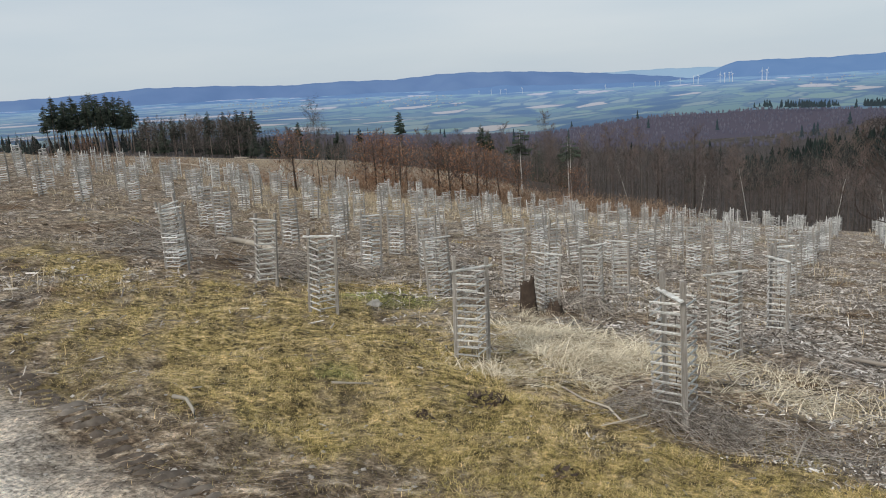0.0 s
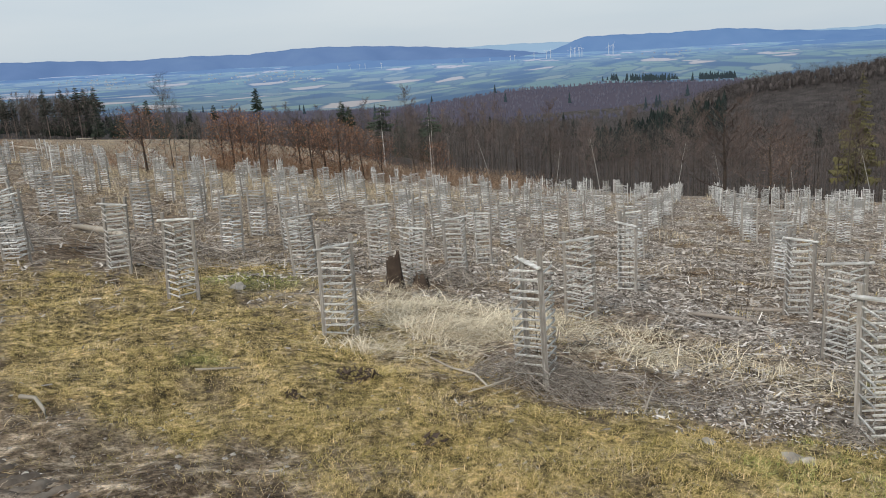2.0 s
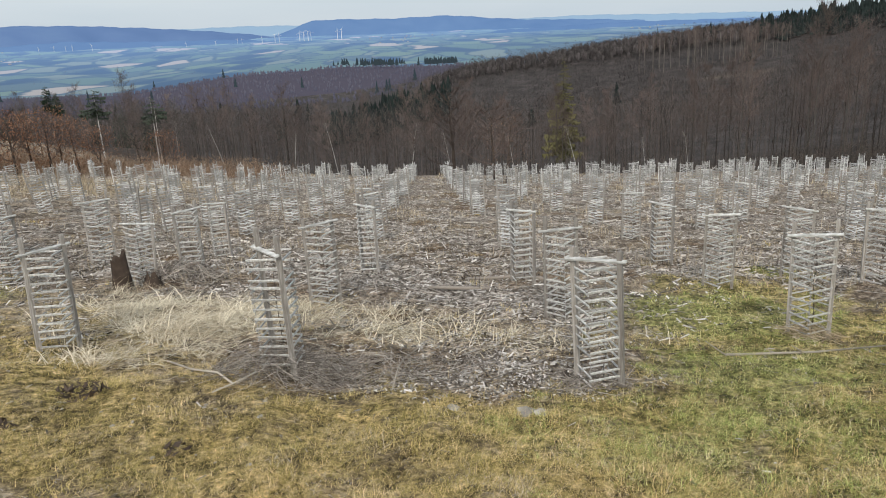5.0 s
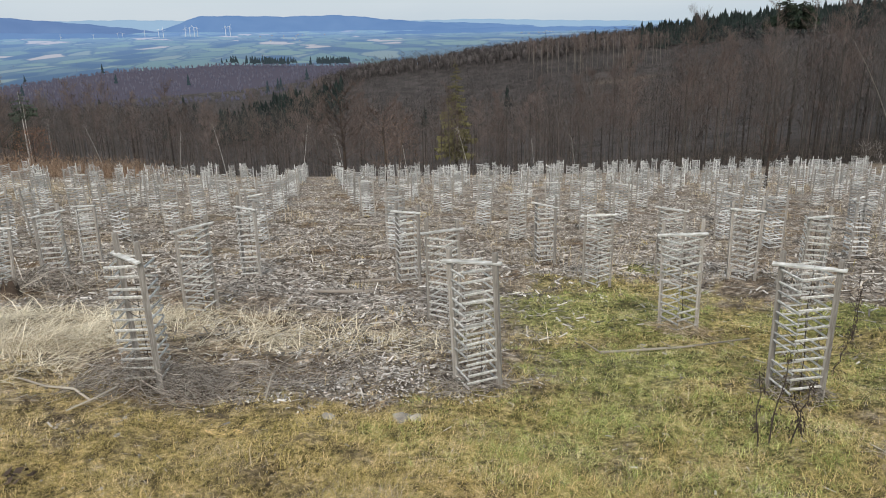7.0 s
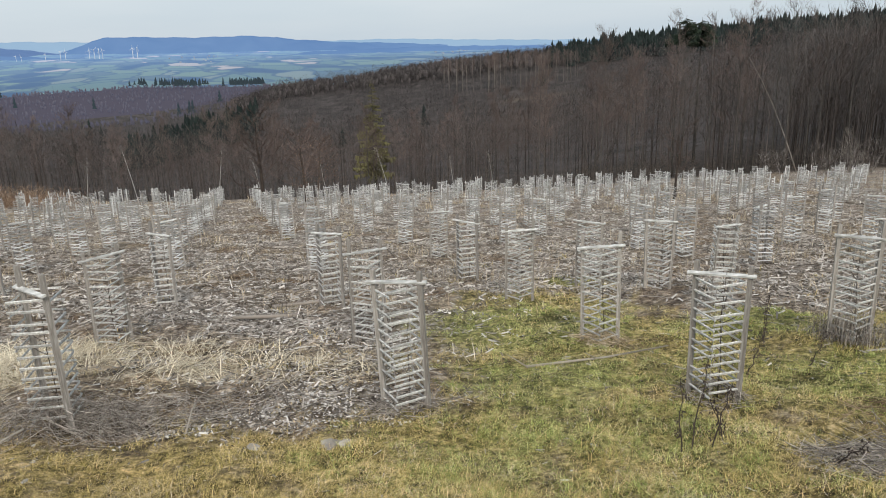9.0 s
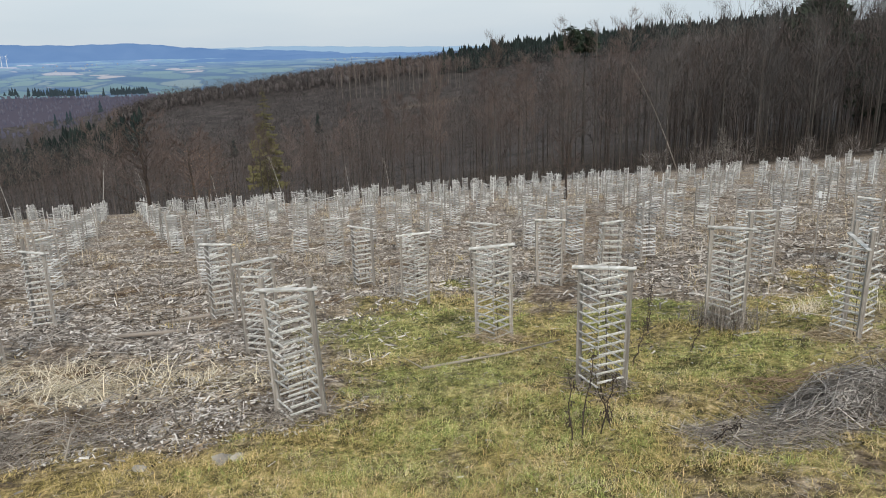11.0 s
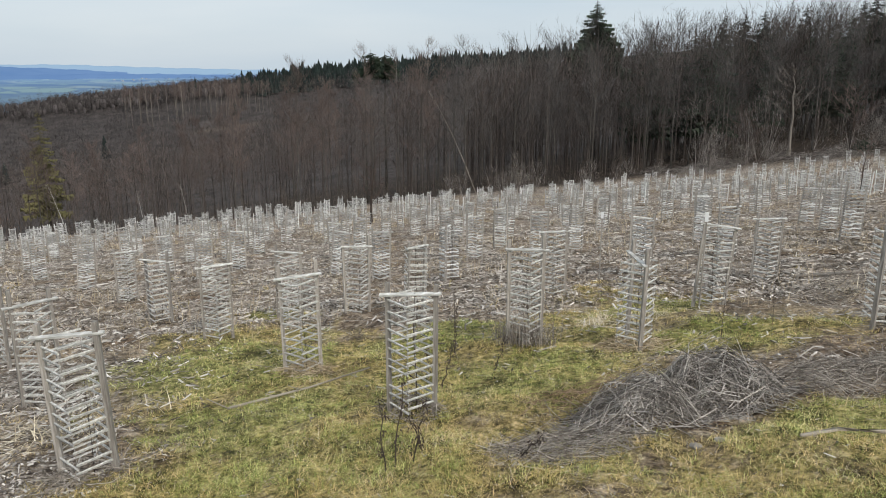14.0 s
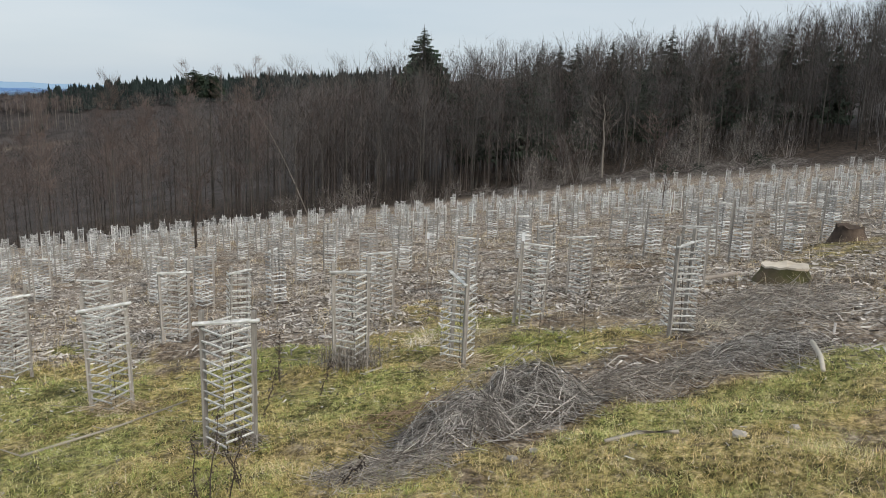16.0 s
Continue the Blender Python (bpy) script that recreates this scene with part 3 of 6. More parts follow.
def plain_material():
    m = bpy.data.materials.new("hazy_farmland")
    m.use_nodes = True
    n, l = m.node_tree.nodes, m.node_tree.links
    b = n["Principled BSDF"]
    b.inputs["Roughness"].default_value, b.inputs["Specular IOR Level"].default_value = 1.0, 0.0
    tcn = n.new("ShaderNodeTexCoord")
    wob = n.new("ShaderNodeTexNoise"); wob.inputs["Scale"].default_value = 0.004
    l.new(tcn.outputs["Object"], wob.inputs["Vector"])
    sc = n.new("ShaderNodeVectorMath"); sc.operation = "SCALE"; sc.inputs["Scale"].default_value = 120
    l.new(wob.outputs["Color"], sc.inputs[0])
    ad = n.new("ShaderNodeVectorMath"); l.new(tcn.outputs["Object"], ad.inputs[0]); l.new(sc.outputs["Vector"], ad.inputs[1])
    mpp = n.new("ShaderNodeMapping"); mpp.inputs["Scale"].default_value = (0.0125, 0.0044, 0.0125)
    patch = n.new("ShaderNodeTexVoronoi"); patch.inputs["Scale"].default_value = 1.0
    l.new(ad.outputs["Vector"], mpp.inputs["Vector"]); l.new(mpp.outputs["Vector"], patch.inputs["Vector"])
    sep = n.new("ShaderNodeSeparateColor"); l.new(patch.outputs["Color"], sep.inputs["Color"])
    pr = n.new("ShaderNodeValToRGB"); pr.color_ramp.interpolation = "CONSTANT"
    for i, (pos, c) in enumerate([(0.0, (0.105, 0.14, 0.075)), (0.22, (0.135, 0.17, 0.08)), (0.40, (0.04, 0.05, 0.045)), (0.50, (0.085, 0.105, 0.07)), (0.66, (0.16, 0.175, 0.105)), (0.80, (0.34, 0.275, 0.19)), (0.89, (0.035, 0.047, 0.045))]):
        if i > 1:
            pr.color_ramp.elements.new(pos)
        pr.color_ramp.elements[i].position, pr.color_ramp.elements[i].color = pos, (*c, 1)
    l.new(sep.outputs["Red"], pr.inputs["Fac"])
    hedge = n.new("ShaderNodeTexVoronoi"); hedge.feature = "DISTANCE_TO_EDGE"; hedge.inputs["Scale"].default_value = 1.0
    l.new(mpp.outputs["Vector"], hedge.inputs["Vector"])
    hr = n.new("ShaderNodeMapRange"); hr.inputs["From Min"].default_value, hr.inputs["From Max"].default_value = 0.03, 0.09
    l.new(hedge.outputs["Distance"], hr.inputs["Value"])
    hm = n.new("ShaderNodeMix"); hm.data_type = "RGBA"; hm.inputs["A"].default_value = (0.06, 0.075, 0.055, 1)
    l.new(hr.outputs["Result"], hm.inputs["Factor"]); l.new(pr.outputs["Color"], hm.inputs["B"])
    wood = n.new("ShaderNodeAttribute"); wood.attribute_name = "wood"
    wm = n.new("ShaderNodeMix"); wm.data_type = "RGBA"; wm.inputs["B"].default_value = (0.045, 0.037, 0.038, 1)
    l.new(wood.outputs["Fac"], wm.inputs["Factor"]); l.new(hm.outputs["Result"], wm.inputs["A"]); l.new(wm.outputs["Result"], b.inputs["Base Color"])
    # Haze is painted as emission: bluer and stronger far off, purplish over the woods.
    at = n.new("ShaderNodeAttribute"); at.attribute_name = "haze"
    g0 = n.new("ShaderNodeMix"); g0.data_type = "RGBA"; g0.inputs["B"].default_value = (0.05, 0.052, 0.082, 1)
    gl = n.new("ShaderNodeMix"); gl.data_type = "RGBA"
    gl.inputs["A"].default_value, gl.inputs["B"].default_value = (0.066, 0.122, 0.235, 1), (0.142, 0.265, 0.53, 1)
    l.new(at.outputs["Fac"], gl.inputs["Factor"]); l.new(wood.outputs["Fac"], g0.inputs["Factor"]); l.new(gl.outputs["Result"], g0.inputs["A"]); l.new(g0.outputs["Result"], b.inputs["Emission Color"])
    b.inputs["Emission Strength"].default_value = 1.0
    return m

def build_plain():
    azs, rs = np.radians(np.arange(-80, 111, 1.0)), np.geomspace(690, 4890, 80)
    A, R = np.meshgrid(azs, rs)
    x, y = (R * np.sin(A)).ravel(), (R * np.cos(A)).ravel()
    na, nr = len(azs), len(rs)
    i, j = np.meshgrid(np.arange(nr - 1), np.arange(na - 1), indexing="ij")
    a, b, c, d = i * na + j, i * na + j + 1, (i + 1) * na + j + 1, (i + 1) * na + j
    faces = np.concatenate([np.stack([a, d, c], -1).reshape(-1, 3), np.stack([a, c, b], -1).reshape(-1, 3)])
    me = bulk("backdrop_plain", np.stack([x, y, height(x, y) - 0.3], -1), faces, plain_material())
    # Share of the painted haze, rising with distance.
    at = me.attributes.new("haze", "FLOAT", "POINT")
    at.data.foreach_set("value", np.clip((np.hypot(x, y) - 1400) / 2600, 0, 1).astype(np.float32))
    at = me.attributes.new("wood", "FLOAT", "POINT")
    rr, aa = np.hypot(x, y), np.degrees(np.arctan2(x, y))
    at.data.foreach_set("value", np.clip((1180 - rr + 60 * np.sin(aa * 0.9)) / 60, 0, 1).astype(np.float32))
    me.polygons.foreach_set("use_smooth", [True] * len(me.polygons))
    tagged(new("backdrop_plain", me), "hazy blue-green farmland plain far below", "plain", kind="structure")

build_plain()

# ---------- hills and plain far off ----------
def hill(name, label, prof, r0, r1, mat, foot, wavy=0.0):
    """A ridge on the horizon: crest elevations in degrees by azimuth."""
    pa, pe = zip(*prof)
    azs = np.arange(pa[0], pa[-1] + 0.01, 0.25)
    el = np.interp(azs, pa, pe) + 0.02 * np.sin(azs * 2.7) + 0.012 * np.sin(azs * 7.1 + 1)
    v, f = [], []
    n = 6
    for k in range(n + 1):
        t = k / n
        for a, e in zip(azs, el):
            r = r0 + (r1 - r0) * t - (1 - t) * wavy * (1 + math.sin(a * 0.55) + 0.5 * math.sin(a * 1.7 + 1))
            zc = 1.95 + r1 * math.tan(radians(e))
            zf = 1.95 + r0 * math.tan(radians(foot)) - 0.0
            s = t * t * (3 - 2 * t)
            v.append((r * math.sin(radians(a)), r * math.cos(radians(a)), zf + (zc - zf) * s + (0 if k in (0, n) else 4 * math.sin(a * 3 + k))))
    m = len(azs)
    for k in range(n):
        for j in range(m - 1):
            f.append((k * m + j, k * m + j + 1, (k + 1) * m + j + 1, (k + 1) * m + j))
    back = len(v)
    for a in azs:
        v.append(((r1 + 40) * math.sin(radians(a)), (r1 + 40) * math.cos(radians(a)), -120))
    for j in range(m - 1):
        f.append((n * m + j, n * m + j + 1, back + j + 1, back + j))
    me = bpy.data.meshes.new(name); me.from_pydata(v, [], f); me.materials.append(mat)
    me.polygons.foreach_set("use_smooth", [True] * len(me.polygons)); me.update()
    tagged(new(name, me), label, "hills", kind="structure")

hill("backdrop_far_hills", "faint pale hills on the horizon in blue haze", [(-70, 0.2), (-30, 0.3), (-10, 0.33), (-7, 0.34), (0, 0.15), (14, -0.05), (18, -0.02), (24, -0.22), (30, -0.36), (40, -0.5), (110, -0.6)], 4700, 4850, M_FAINT, -1.2)
hill("backdrop_wooded_hills", "long hazy blue wooded hill range behind the plain", [(-75, 0.6), (-60, 0.9), (-52.4, 0.93), (-48, 1.0), (-43.6, 1.25), (-38.6, 1.12), (-34, 0.86), (-30, 0.92), (-26, 0.8), (-23, 0.97), (-21, 1.0), (-17, 0.83), (-13, 0.52), (-9, 0.12), (-6, -0.25), (-3.5, -0.62), (-2, -0.9)], 4150, 4500, M_HILL, -0.95, 260)
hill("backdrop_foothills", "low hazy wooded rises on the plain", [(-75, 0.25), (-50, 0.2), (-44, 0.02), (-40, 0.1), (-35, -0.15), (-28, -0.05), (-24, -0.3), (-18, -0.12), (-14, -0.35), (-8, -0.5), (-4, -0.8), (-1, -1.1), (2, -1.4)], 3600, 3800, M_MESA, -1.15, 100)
hill("backdrop_table_mountain", "hazy blue flat-topped mountain behind wind turbines", [(-5, -0.6), (-3.6, -0.15), (-2.4, 0.32), (-1.6, 0.5), (0, 0.5), (4, 0.38), (7.6, 0.42), (9, 0.34), (11, 0.1), (14, -0.15), (18, -0.3), (22, -0.55)], 4300, 4600, M_MESA, -1.05, 160)
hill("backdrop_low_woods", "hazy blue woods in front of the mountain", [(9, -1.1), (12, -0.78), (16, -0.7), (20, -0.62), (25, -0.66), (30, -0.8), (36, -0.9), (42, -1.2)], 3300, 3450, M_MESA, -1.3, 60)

def wind_turbine(az, el, px, turn):
    r = 3500
    x, y = polar(az, r)
    h = r * px / 1336
    top = 1.95 + r * math.tan(radians(el))
    base = thing("wind_turbine", "white three-bladed wind turbine on the far plain", "wind turbine", "wind turbines on the plain", pose(x, y, top - h))
    s = Shape(); s.tube([(0, 0, -60), (0, 0, h)], [h * 0.026, h * 0.016], 6); part("tower", s.mesh("tower", M_WHITE), base)
    s = Shape(); s.box((0, 0, h + 1), (h * 0.03, 0, 0), (0, h * 0.07, 0), (0, 0, h * 0.03)); nac = part("nacelle", s.mesh("nacelle", M_WHITE), base)
    for k in range(3):
        a = radians(turn + 120 * k)
        s = Shape(); s.tube([(0, -h * 0.1, h), (math.sin(a) * h * 0.11, -h * 0.1, h + math.cos(a) * h * 0.11), (math.sin(a) * h * 0.22, -h * 0.1, h + math.cos(a) * h * 0.22)], [h * 0.006, h * 0.008, h * 0.003], 4)
        part("blade", s.mesh("blade", M_WHITE), nac)

for az, el, px, turn in ((-19.8, -0.45, 13, 5), (-18.9, -0.42, 15, 40), (-18.2, -0.45, 14, 70), (-17.8, -0.42, 15, 20), (-16.6, -0.45, 16, 95), (-10.6, -0.62, 16, 10),
                         (-8.6, -0.6, 14, 50), (-7.1, -0.55, 14, 30), (-6.8, -0.55, 15, 85), (-5.4, -0.48, 17, 15), (-4.5, -0.35, 23, 60), (-4.2, -0.33, 23, 0),
                         (-2.75, -0.32, 26, 10), (-2.45, -0.28, 26, 45), (-2.15, -0.26, 26, 80), (-1.95, -0.3, 22, 100), (-0.05, -0.25, 27, 0), (0.25, -0.22, 27, 30)):
    wind_turbine(az, el, px, turn)

def village():
    s = Shape()
    for az0, el0, n, spread in ((-36, -0.25, 50, 3.0), (-25, -1.0, 60, 4.0), (5, -1.1, 14, 2), (22, -0.55, 16, 2.5)):
        for _ in range(n):
            az = rng.gauss(az0, spread * 0.5); r = rng.uniform(2600, 3600)
            x, y = polar(az, r); z = ground_at(x, y)
            w, h = rng.uniform(3.5, 7), rng.uniform(1.5, 3)
            s.box((x, y, z + h / 2), (w / 2, 0, 0), (0, w / 2, 0), (0, 0, h))
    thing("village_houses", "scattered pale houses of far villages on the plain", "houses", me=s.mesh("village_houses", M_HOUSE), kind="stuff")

village()

def low_fir(s, x, y, z, h, w):
    k = 5
    for t in range(3):
        zb, zt = z + h * (0.12 + 0.27 * t), z + h * min(1, 0.55 + 0.24 * t)
        ww = w * (1 - 0.28 * t)
        b = len(s.v)
        ph = rng.random() * 6
        for i in range(k):
            a = ph + 2 * math.pi * i / k
            q = ww * rng.uniform(0.7, 1.15)
            s.v.append((x + q * math.cos(a), y + q * math.sin(a), zb + rng.uniform(-0.05, 0.05) * h))
        s.v.append((x, y, zt))
        for i in range(k):
            s.f.append((b + i, b + (i + 1) % k, b + k))

def low_bare(s, x, y, z, h, n=10, w=1.0, first=0.25, dense=False):
    """A leafless crown far off: a trunk and an upswept, rounded cloud of fine twigs."""
    s.blade((x, y, z - 1), (x, y, z + h * 0.9), h * 0.005 * min(w, 1.4), (1, 0, 0))
    wide = rng.uniform(0.24, 0.36)
    if dense:
        k, m = len(s.v), 6
        for zz, q in ((0.25, 0.25), (0.55, 0.5), (0.74, 0.3)):
            for i in range(m):
                a = 6.283 * (i + rng.uniform(-0.3, 0.3)) / m
                c = h * wide * q * rng.uniform(0.75, 1.15)
                s.v.append((x + c * math.cos(a), y + c * math.sin(a), z + h * (zz + rng.uniform(-0.05, 0.05))))
        s.v.append((x, y, z + h * 0.82))
        for i in range(m):
            j = (i + 1) % m
            s.f += [(k + i, k + j, k + m + j, k + m + i), (k + m + i, k + m + j, k + 2 * m + j, k + 2 * m + i), (k + 2 * m + i, k + 2 * m + j, k + 3 * m)]
    for _ in range(n):
        a, t = rng.random() * 6.283, rng.random()
        e = math.sqrt(max(0.02, 1 - (2 * t - 1) ** 2))
        q = h * wide * e * rng.uniform(0.45, 1.0)
        p = (x + q * math.cos(a), y + q * math.sin(a), z + h * (first + (0.92 - first) * t))
        dx, dy, dz = math.cos(a) * e + rng.uniform(-0.5, 0.5), math.sin(a) * e + rng.uniform(-0.5, 0.5), (2 * t - 1) * 0.8 + rng.uniform(-0.1, 0.8)
        k = h * rng.uniform(0.06, 0.13) / math.sqrt(dx * dx + dy * dy + dz * dz + 0.01)
        b = rng.random() * 6.283
        s.sliver(p, (p[0] + dx * k, p[1] + dy * k, p[2] + dz * k), h * w * rng.uniform(0.006, 0.012), (math.cos(b), math.sin(b), rng.uniform(-0.5, 0.5)))

def far_woods():
    bare, fir, ridge, mid, rfir = Shape(), Shape(), Shape(), Shape(), Shape()
    # the valley and the hillside opposite
    for _ in range(6800):
        az = rng.uniform(-16, 56)
        r = math.sqrt(rng.uniform(135**2, 445**2))
        if az > 60 and r > 300:
            continue
        x, y = polar(az, r); z = ground_at(x, y)
        h = rng.uniform(11, 16)
        if az < -8:
            h = min(h, 1.95 - z + r * math.tan(radians(float(np.interp(az, [-34, -28, -20, -14, -8], [-2.3, -3.1, -3.7, -4.2, -3.4])))) * rng.uniform(1.0, 1.2))
        if h < 3:
            continue
        green = (-1 < az < 8 and 285 + 4 * az < r < 345 + 4 * az) or (az > 33 and r > 380 + 0.5 * az) or (az < -12 and rng.random() < 0.12) or rng.random() < 0.004
        if 26 < az < 31 and 300 < r < 340:
            continue
        if green and r > 270:
            low_fir(fir, x, y, z, h * rng.uniform(0.5, 0.75), h * 0.15)
        else:
            low_bare(bare if r > 230 else mid, x, y, z, h * float(np.interp(r, [180, 300, 360, 445], [1, 0.85, 0.6, 0.45])) * rng.uniform(0.8, 1.15), 46 if r > 240 else 30, r / 400 * 0.95)
    for _ in range(900):
        az, r = rng.uniform(-62, -30), rng.uniform(265, 420)
        x, y = polar(az, r); z = ground_at(x, y)
        if rng.random() < 0.35:
            low_fir(fir, x, y, z, rng.uniform(5, 9), 1.5)
        else:
            low_bare(mid, x, y, z, rng.uniform(5, 9), 46, 0.75)
    for _ in range(1000):
        az, r = rng.uniform(6, 48), rng.uniform(385, 440)
        x, y = polar(az, r)
        (low_fir(fir, x, y, ground_at(x, y), rng.uniform(6.5, 9), 1.8) if az > 31 + rng.uniform(-2.5, 2.5) and r > 395 else low_bare(bare, x, y, ground_at(x, y), rng.uniform(3.5, 5.5) + (1.2 if az > 17 else 0), 44, 2.2, dense=True))
    for _ in range(850):
        az = rng.uniform(6.5, 31.5)
        x, y = polar(az, rng.uniform(396, 428))
        low_bare(bare, x, y, ground_at(x, y) - 0.5, rng.uniform(4.0, 6.0) + (0.8 if az > 17 else 0), 40, 3.0, 0.1, dense=True)
    for _ in range(620):
        az = 29.5 + 23 * rng.random() ** 0.9
        x, y = polar(az, rng.uniform(382, 430))
        low_fir(fir, x, y, ground_at(x, y), rng.uniform(6.0, 8.5), 2.0)
    for _ in range(330):
        az = rng.uniform(-1.5, 7.5)
        x, y = polar(az, 296 + 4.5 * az + rng.uniform(-16, 16))
        low_fir(fir, x, y, ground_at(x, y), rng.uniform(6, 9), 2.0)
    for _ in range(620):
        az = rng.choice((rng.uniform(-53, -36.5), rng.uniform(-44.5, -36.5), rng.uniform(-37, -12)))
        r = rng.uniform(215, 290)
        x, y = polar(az, r); z = ground_at(x, y)
        el = float(np.interp(az, [-53, -45, -44, -37, -36, -33, -28, -20, -12], [-1.6, -1.5, -0.8, -0.9, -1.9, -2.4, -3.1, -3.7, -4.2])) - rng.uniform(0.0, 0.7)
        h = 1.95 - z + r * math.tan(radians(el))
        if h > 2:
            low_bare(mid, x, y, z, h, 75, 0.5)
    # the brown ridge beyond, with rows of conifers on it
    for _ in range(3900):
        az = rng.uniform(-32, 22)
        r = math.sqrt(rng.uniform(600**2, 1120**2))
        x, y = polar(az, r); z = ground_at(x, y)
        if rng.random() < 0.008:
            low_fir(rfir, x, y, z, 12, 2.5)
        else:
            low_bare(ridge, x, y, z - 1.5, rng.uniform(4, 7), 18, 3.0, dense=True)
    for _ in range(190):
        az = rng.choice((rng.uniform(-0.6, 4.7), rng.uniform(1.5, 4.7), rng.uniform(6.2, 8.6)))
        if 3.9 < az < 4.05 or rng.random() < 0.25 * (az < 1.5):
            continue
        x, y = polar(az, rng.uniform(915, 990)); low_fir(rfir, x, y, ground_at(x, y) + 3, rng.uniform(5, 9.5), 2.0)
    for _ in range(500):
        az, r = rng.uniform(-60, 40), rng.uniform(1500, 3900)
        x, y = polar(az, r); z = ground_at(x, y)
        for _ in range(4):
            low_bare(ridge, x + rng.uniform(-60, 60), y + rng.uniform(-12, 12), z, 9, 12)
    thing("far_bare_wood", "leafless brown woods covering the far slopes", "woods", me=bare.mesh("far_bare_wood", M_FARWOOD), kind="stuff")
    thing("middle_bare_wood", "leafless brown wood down in the valley", "woods", me=mid.mesh("middle_bare_wood", M_INNER), kind="stuff")
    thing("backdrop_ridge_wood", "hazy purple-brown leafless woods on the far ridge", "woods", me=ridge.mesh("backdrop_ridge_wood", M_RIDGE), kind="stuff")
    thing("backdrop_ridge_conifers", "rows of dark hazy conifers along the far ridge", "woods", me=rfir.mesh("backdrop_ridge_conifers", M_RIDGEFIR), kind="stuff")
    thing("far_conifers", "dark green conifers among the far woods", "woods", me=fir.mesh("far_conifers", M_FARFIR), kind="stuff")

far_woods()

# ---------- trees ----------
def bare_tree_meshes(seed, h, lean=0.02, limbs=26, first=0.3, spread=0.2, twigs=4, r0=0.0075, bark=None, twig=None, fine=0.0011, fuzz=0):
    """Trunk and crown of a leafless tree of height h."""
    q = random.Random(seed)
    trunk, crown = Shape(), Shape()
    pts, rad = [], []
    bx, by = 0.0, 0.0
    for i in range(10):
        t = i / 9
        bx += q.uniform(-lean, lean) * h * 0.25; by += q.uniform(-lean, lean) * h * 0.25
        pts.append((bx * t, by * t, h * t * 0.97 - 0.5 * (i == 0)))
        rad.append(h * r0 * (1 - t) ** 0.8 * (1.5 if i == 0 else 1) + h * 0.0006)
    trunk.tube(pts, rad, 6)
    arms = []
    for i in range(limbs):
        t = first + (0.97 - first) * (i / limbs) ** 0.85
        k = min(int(t * 9), 8)
        p = Vector(pts[k]).lerp(Vector(pts[k + 1]), t * 9 - k)
        a = q.random() * 6.283
        ln = h * spread * q.uniform(0.55, 1.15) * (1.15 - 0.75 * max(0, (t - first) / (1 - first)))
        rise = q.uniform(0.35, 1.1)
        d = Vector((math.cos(a), math.sin(a), rise)).normalized()
        m1 = p + d * ln * 0.5 + Vector((0, 0, -0.03 * ln))
        m2 = p + d * ln + Vector((0, 0, 0.12 * ln))
        lr = h * r0 * 0.32 * (1 - t * 0.6)
        crown.tube([p, m1, m2], [lr, lr * 0.6, lr * 0.2], 3, cap=False)
        arms.append((p, m1, m2, ln))
        for j in range(5):
            s = 0.25 + 0.75 * j / 4
            bp = p.lerp(m1, s * 2) if s < 0.5 else m1.lerp(m2, s * 2 - 1)
            a2 = a + q.uniform(-1.2, 1.2)
            d2 = Vector((math.cos(a2), math.sin(a2), q.uniform(0.1, 1.2))).normalized()
            l2 = ln * q.uniform(0.25, 0.5)
            e = bp + d2 * l2
            sd = d2.cross((0, 0, 1)).normalized()
            crown.blade(bp, e, lr * 0.3 + h * fine * 0.6, sd)
            for _ in range(twigs):
                tp = bp.lerp(e, q.uniform(0.2, 0.95))
                d3 = (d2 + Vector((q.uniform(-1, 1), q.uniform(-1, 1), q.uniform(-0.3, 0.9)))).normalized()
                crown.blade(tp, tp + d3 * l2 * q.uniform(0.3, 0.7), h * fine, d3.cross((0.1, 0.2, 1)).normalized())
    for _ in range(fuzz):
        p, m1, m2, ln = q.choice(arms)
        u = q.random() ** 0.7
        c = p.lerp(m1, u * 2) if u < 0.5 else m1.lerp(m2, u * 2 - 1)
        c = c + Vector((q.uniform(-1, 1), q.uniform(-1, 1), q.uniform(-0.6, 1.0))) * ln * 0.26
        d = ((m2 - p).normalized() * 0.7 + Vector((q.uniform(-0.7, 0.7), q.uniform(-0.7, 0.7), q.uniform(0.1, 1.2)))).normalized()
        b = q.random() * 6.283
        crown.sliver(c, c + d * h * q.uniform(0.02, 0.06), h * q.uniform(0.00045, 0.0008), (math.cos(b), math.sin(b), 0))
    return trunk.mesh("trunk", bark or M_BARK, True), crown.mesh("crown", twig or M_TWIG)

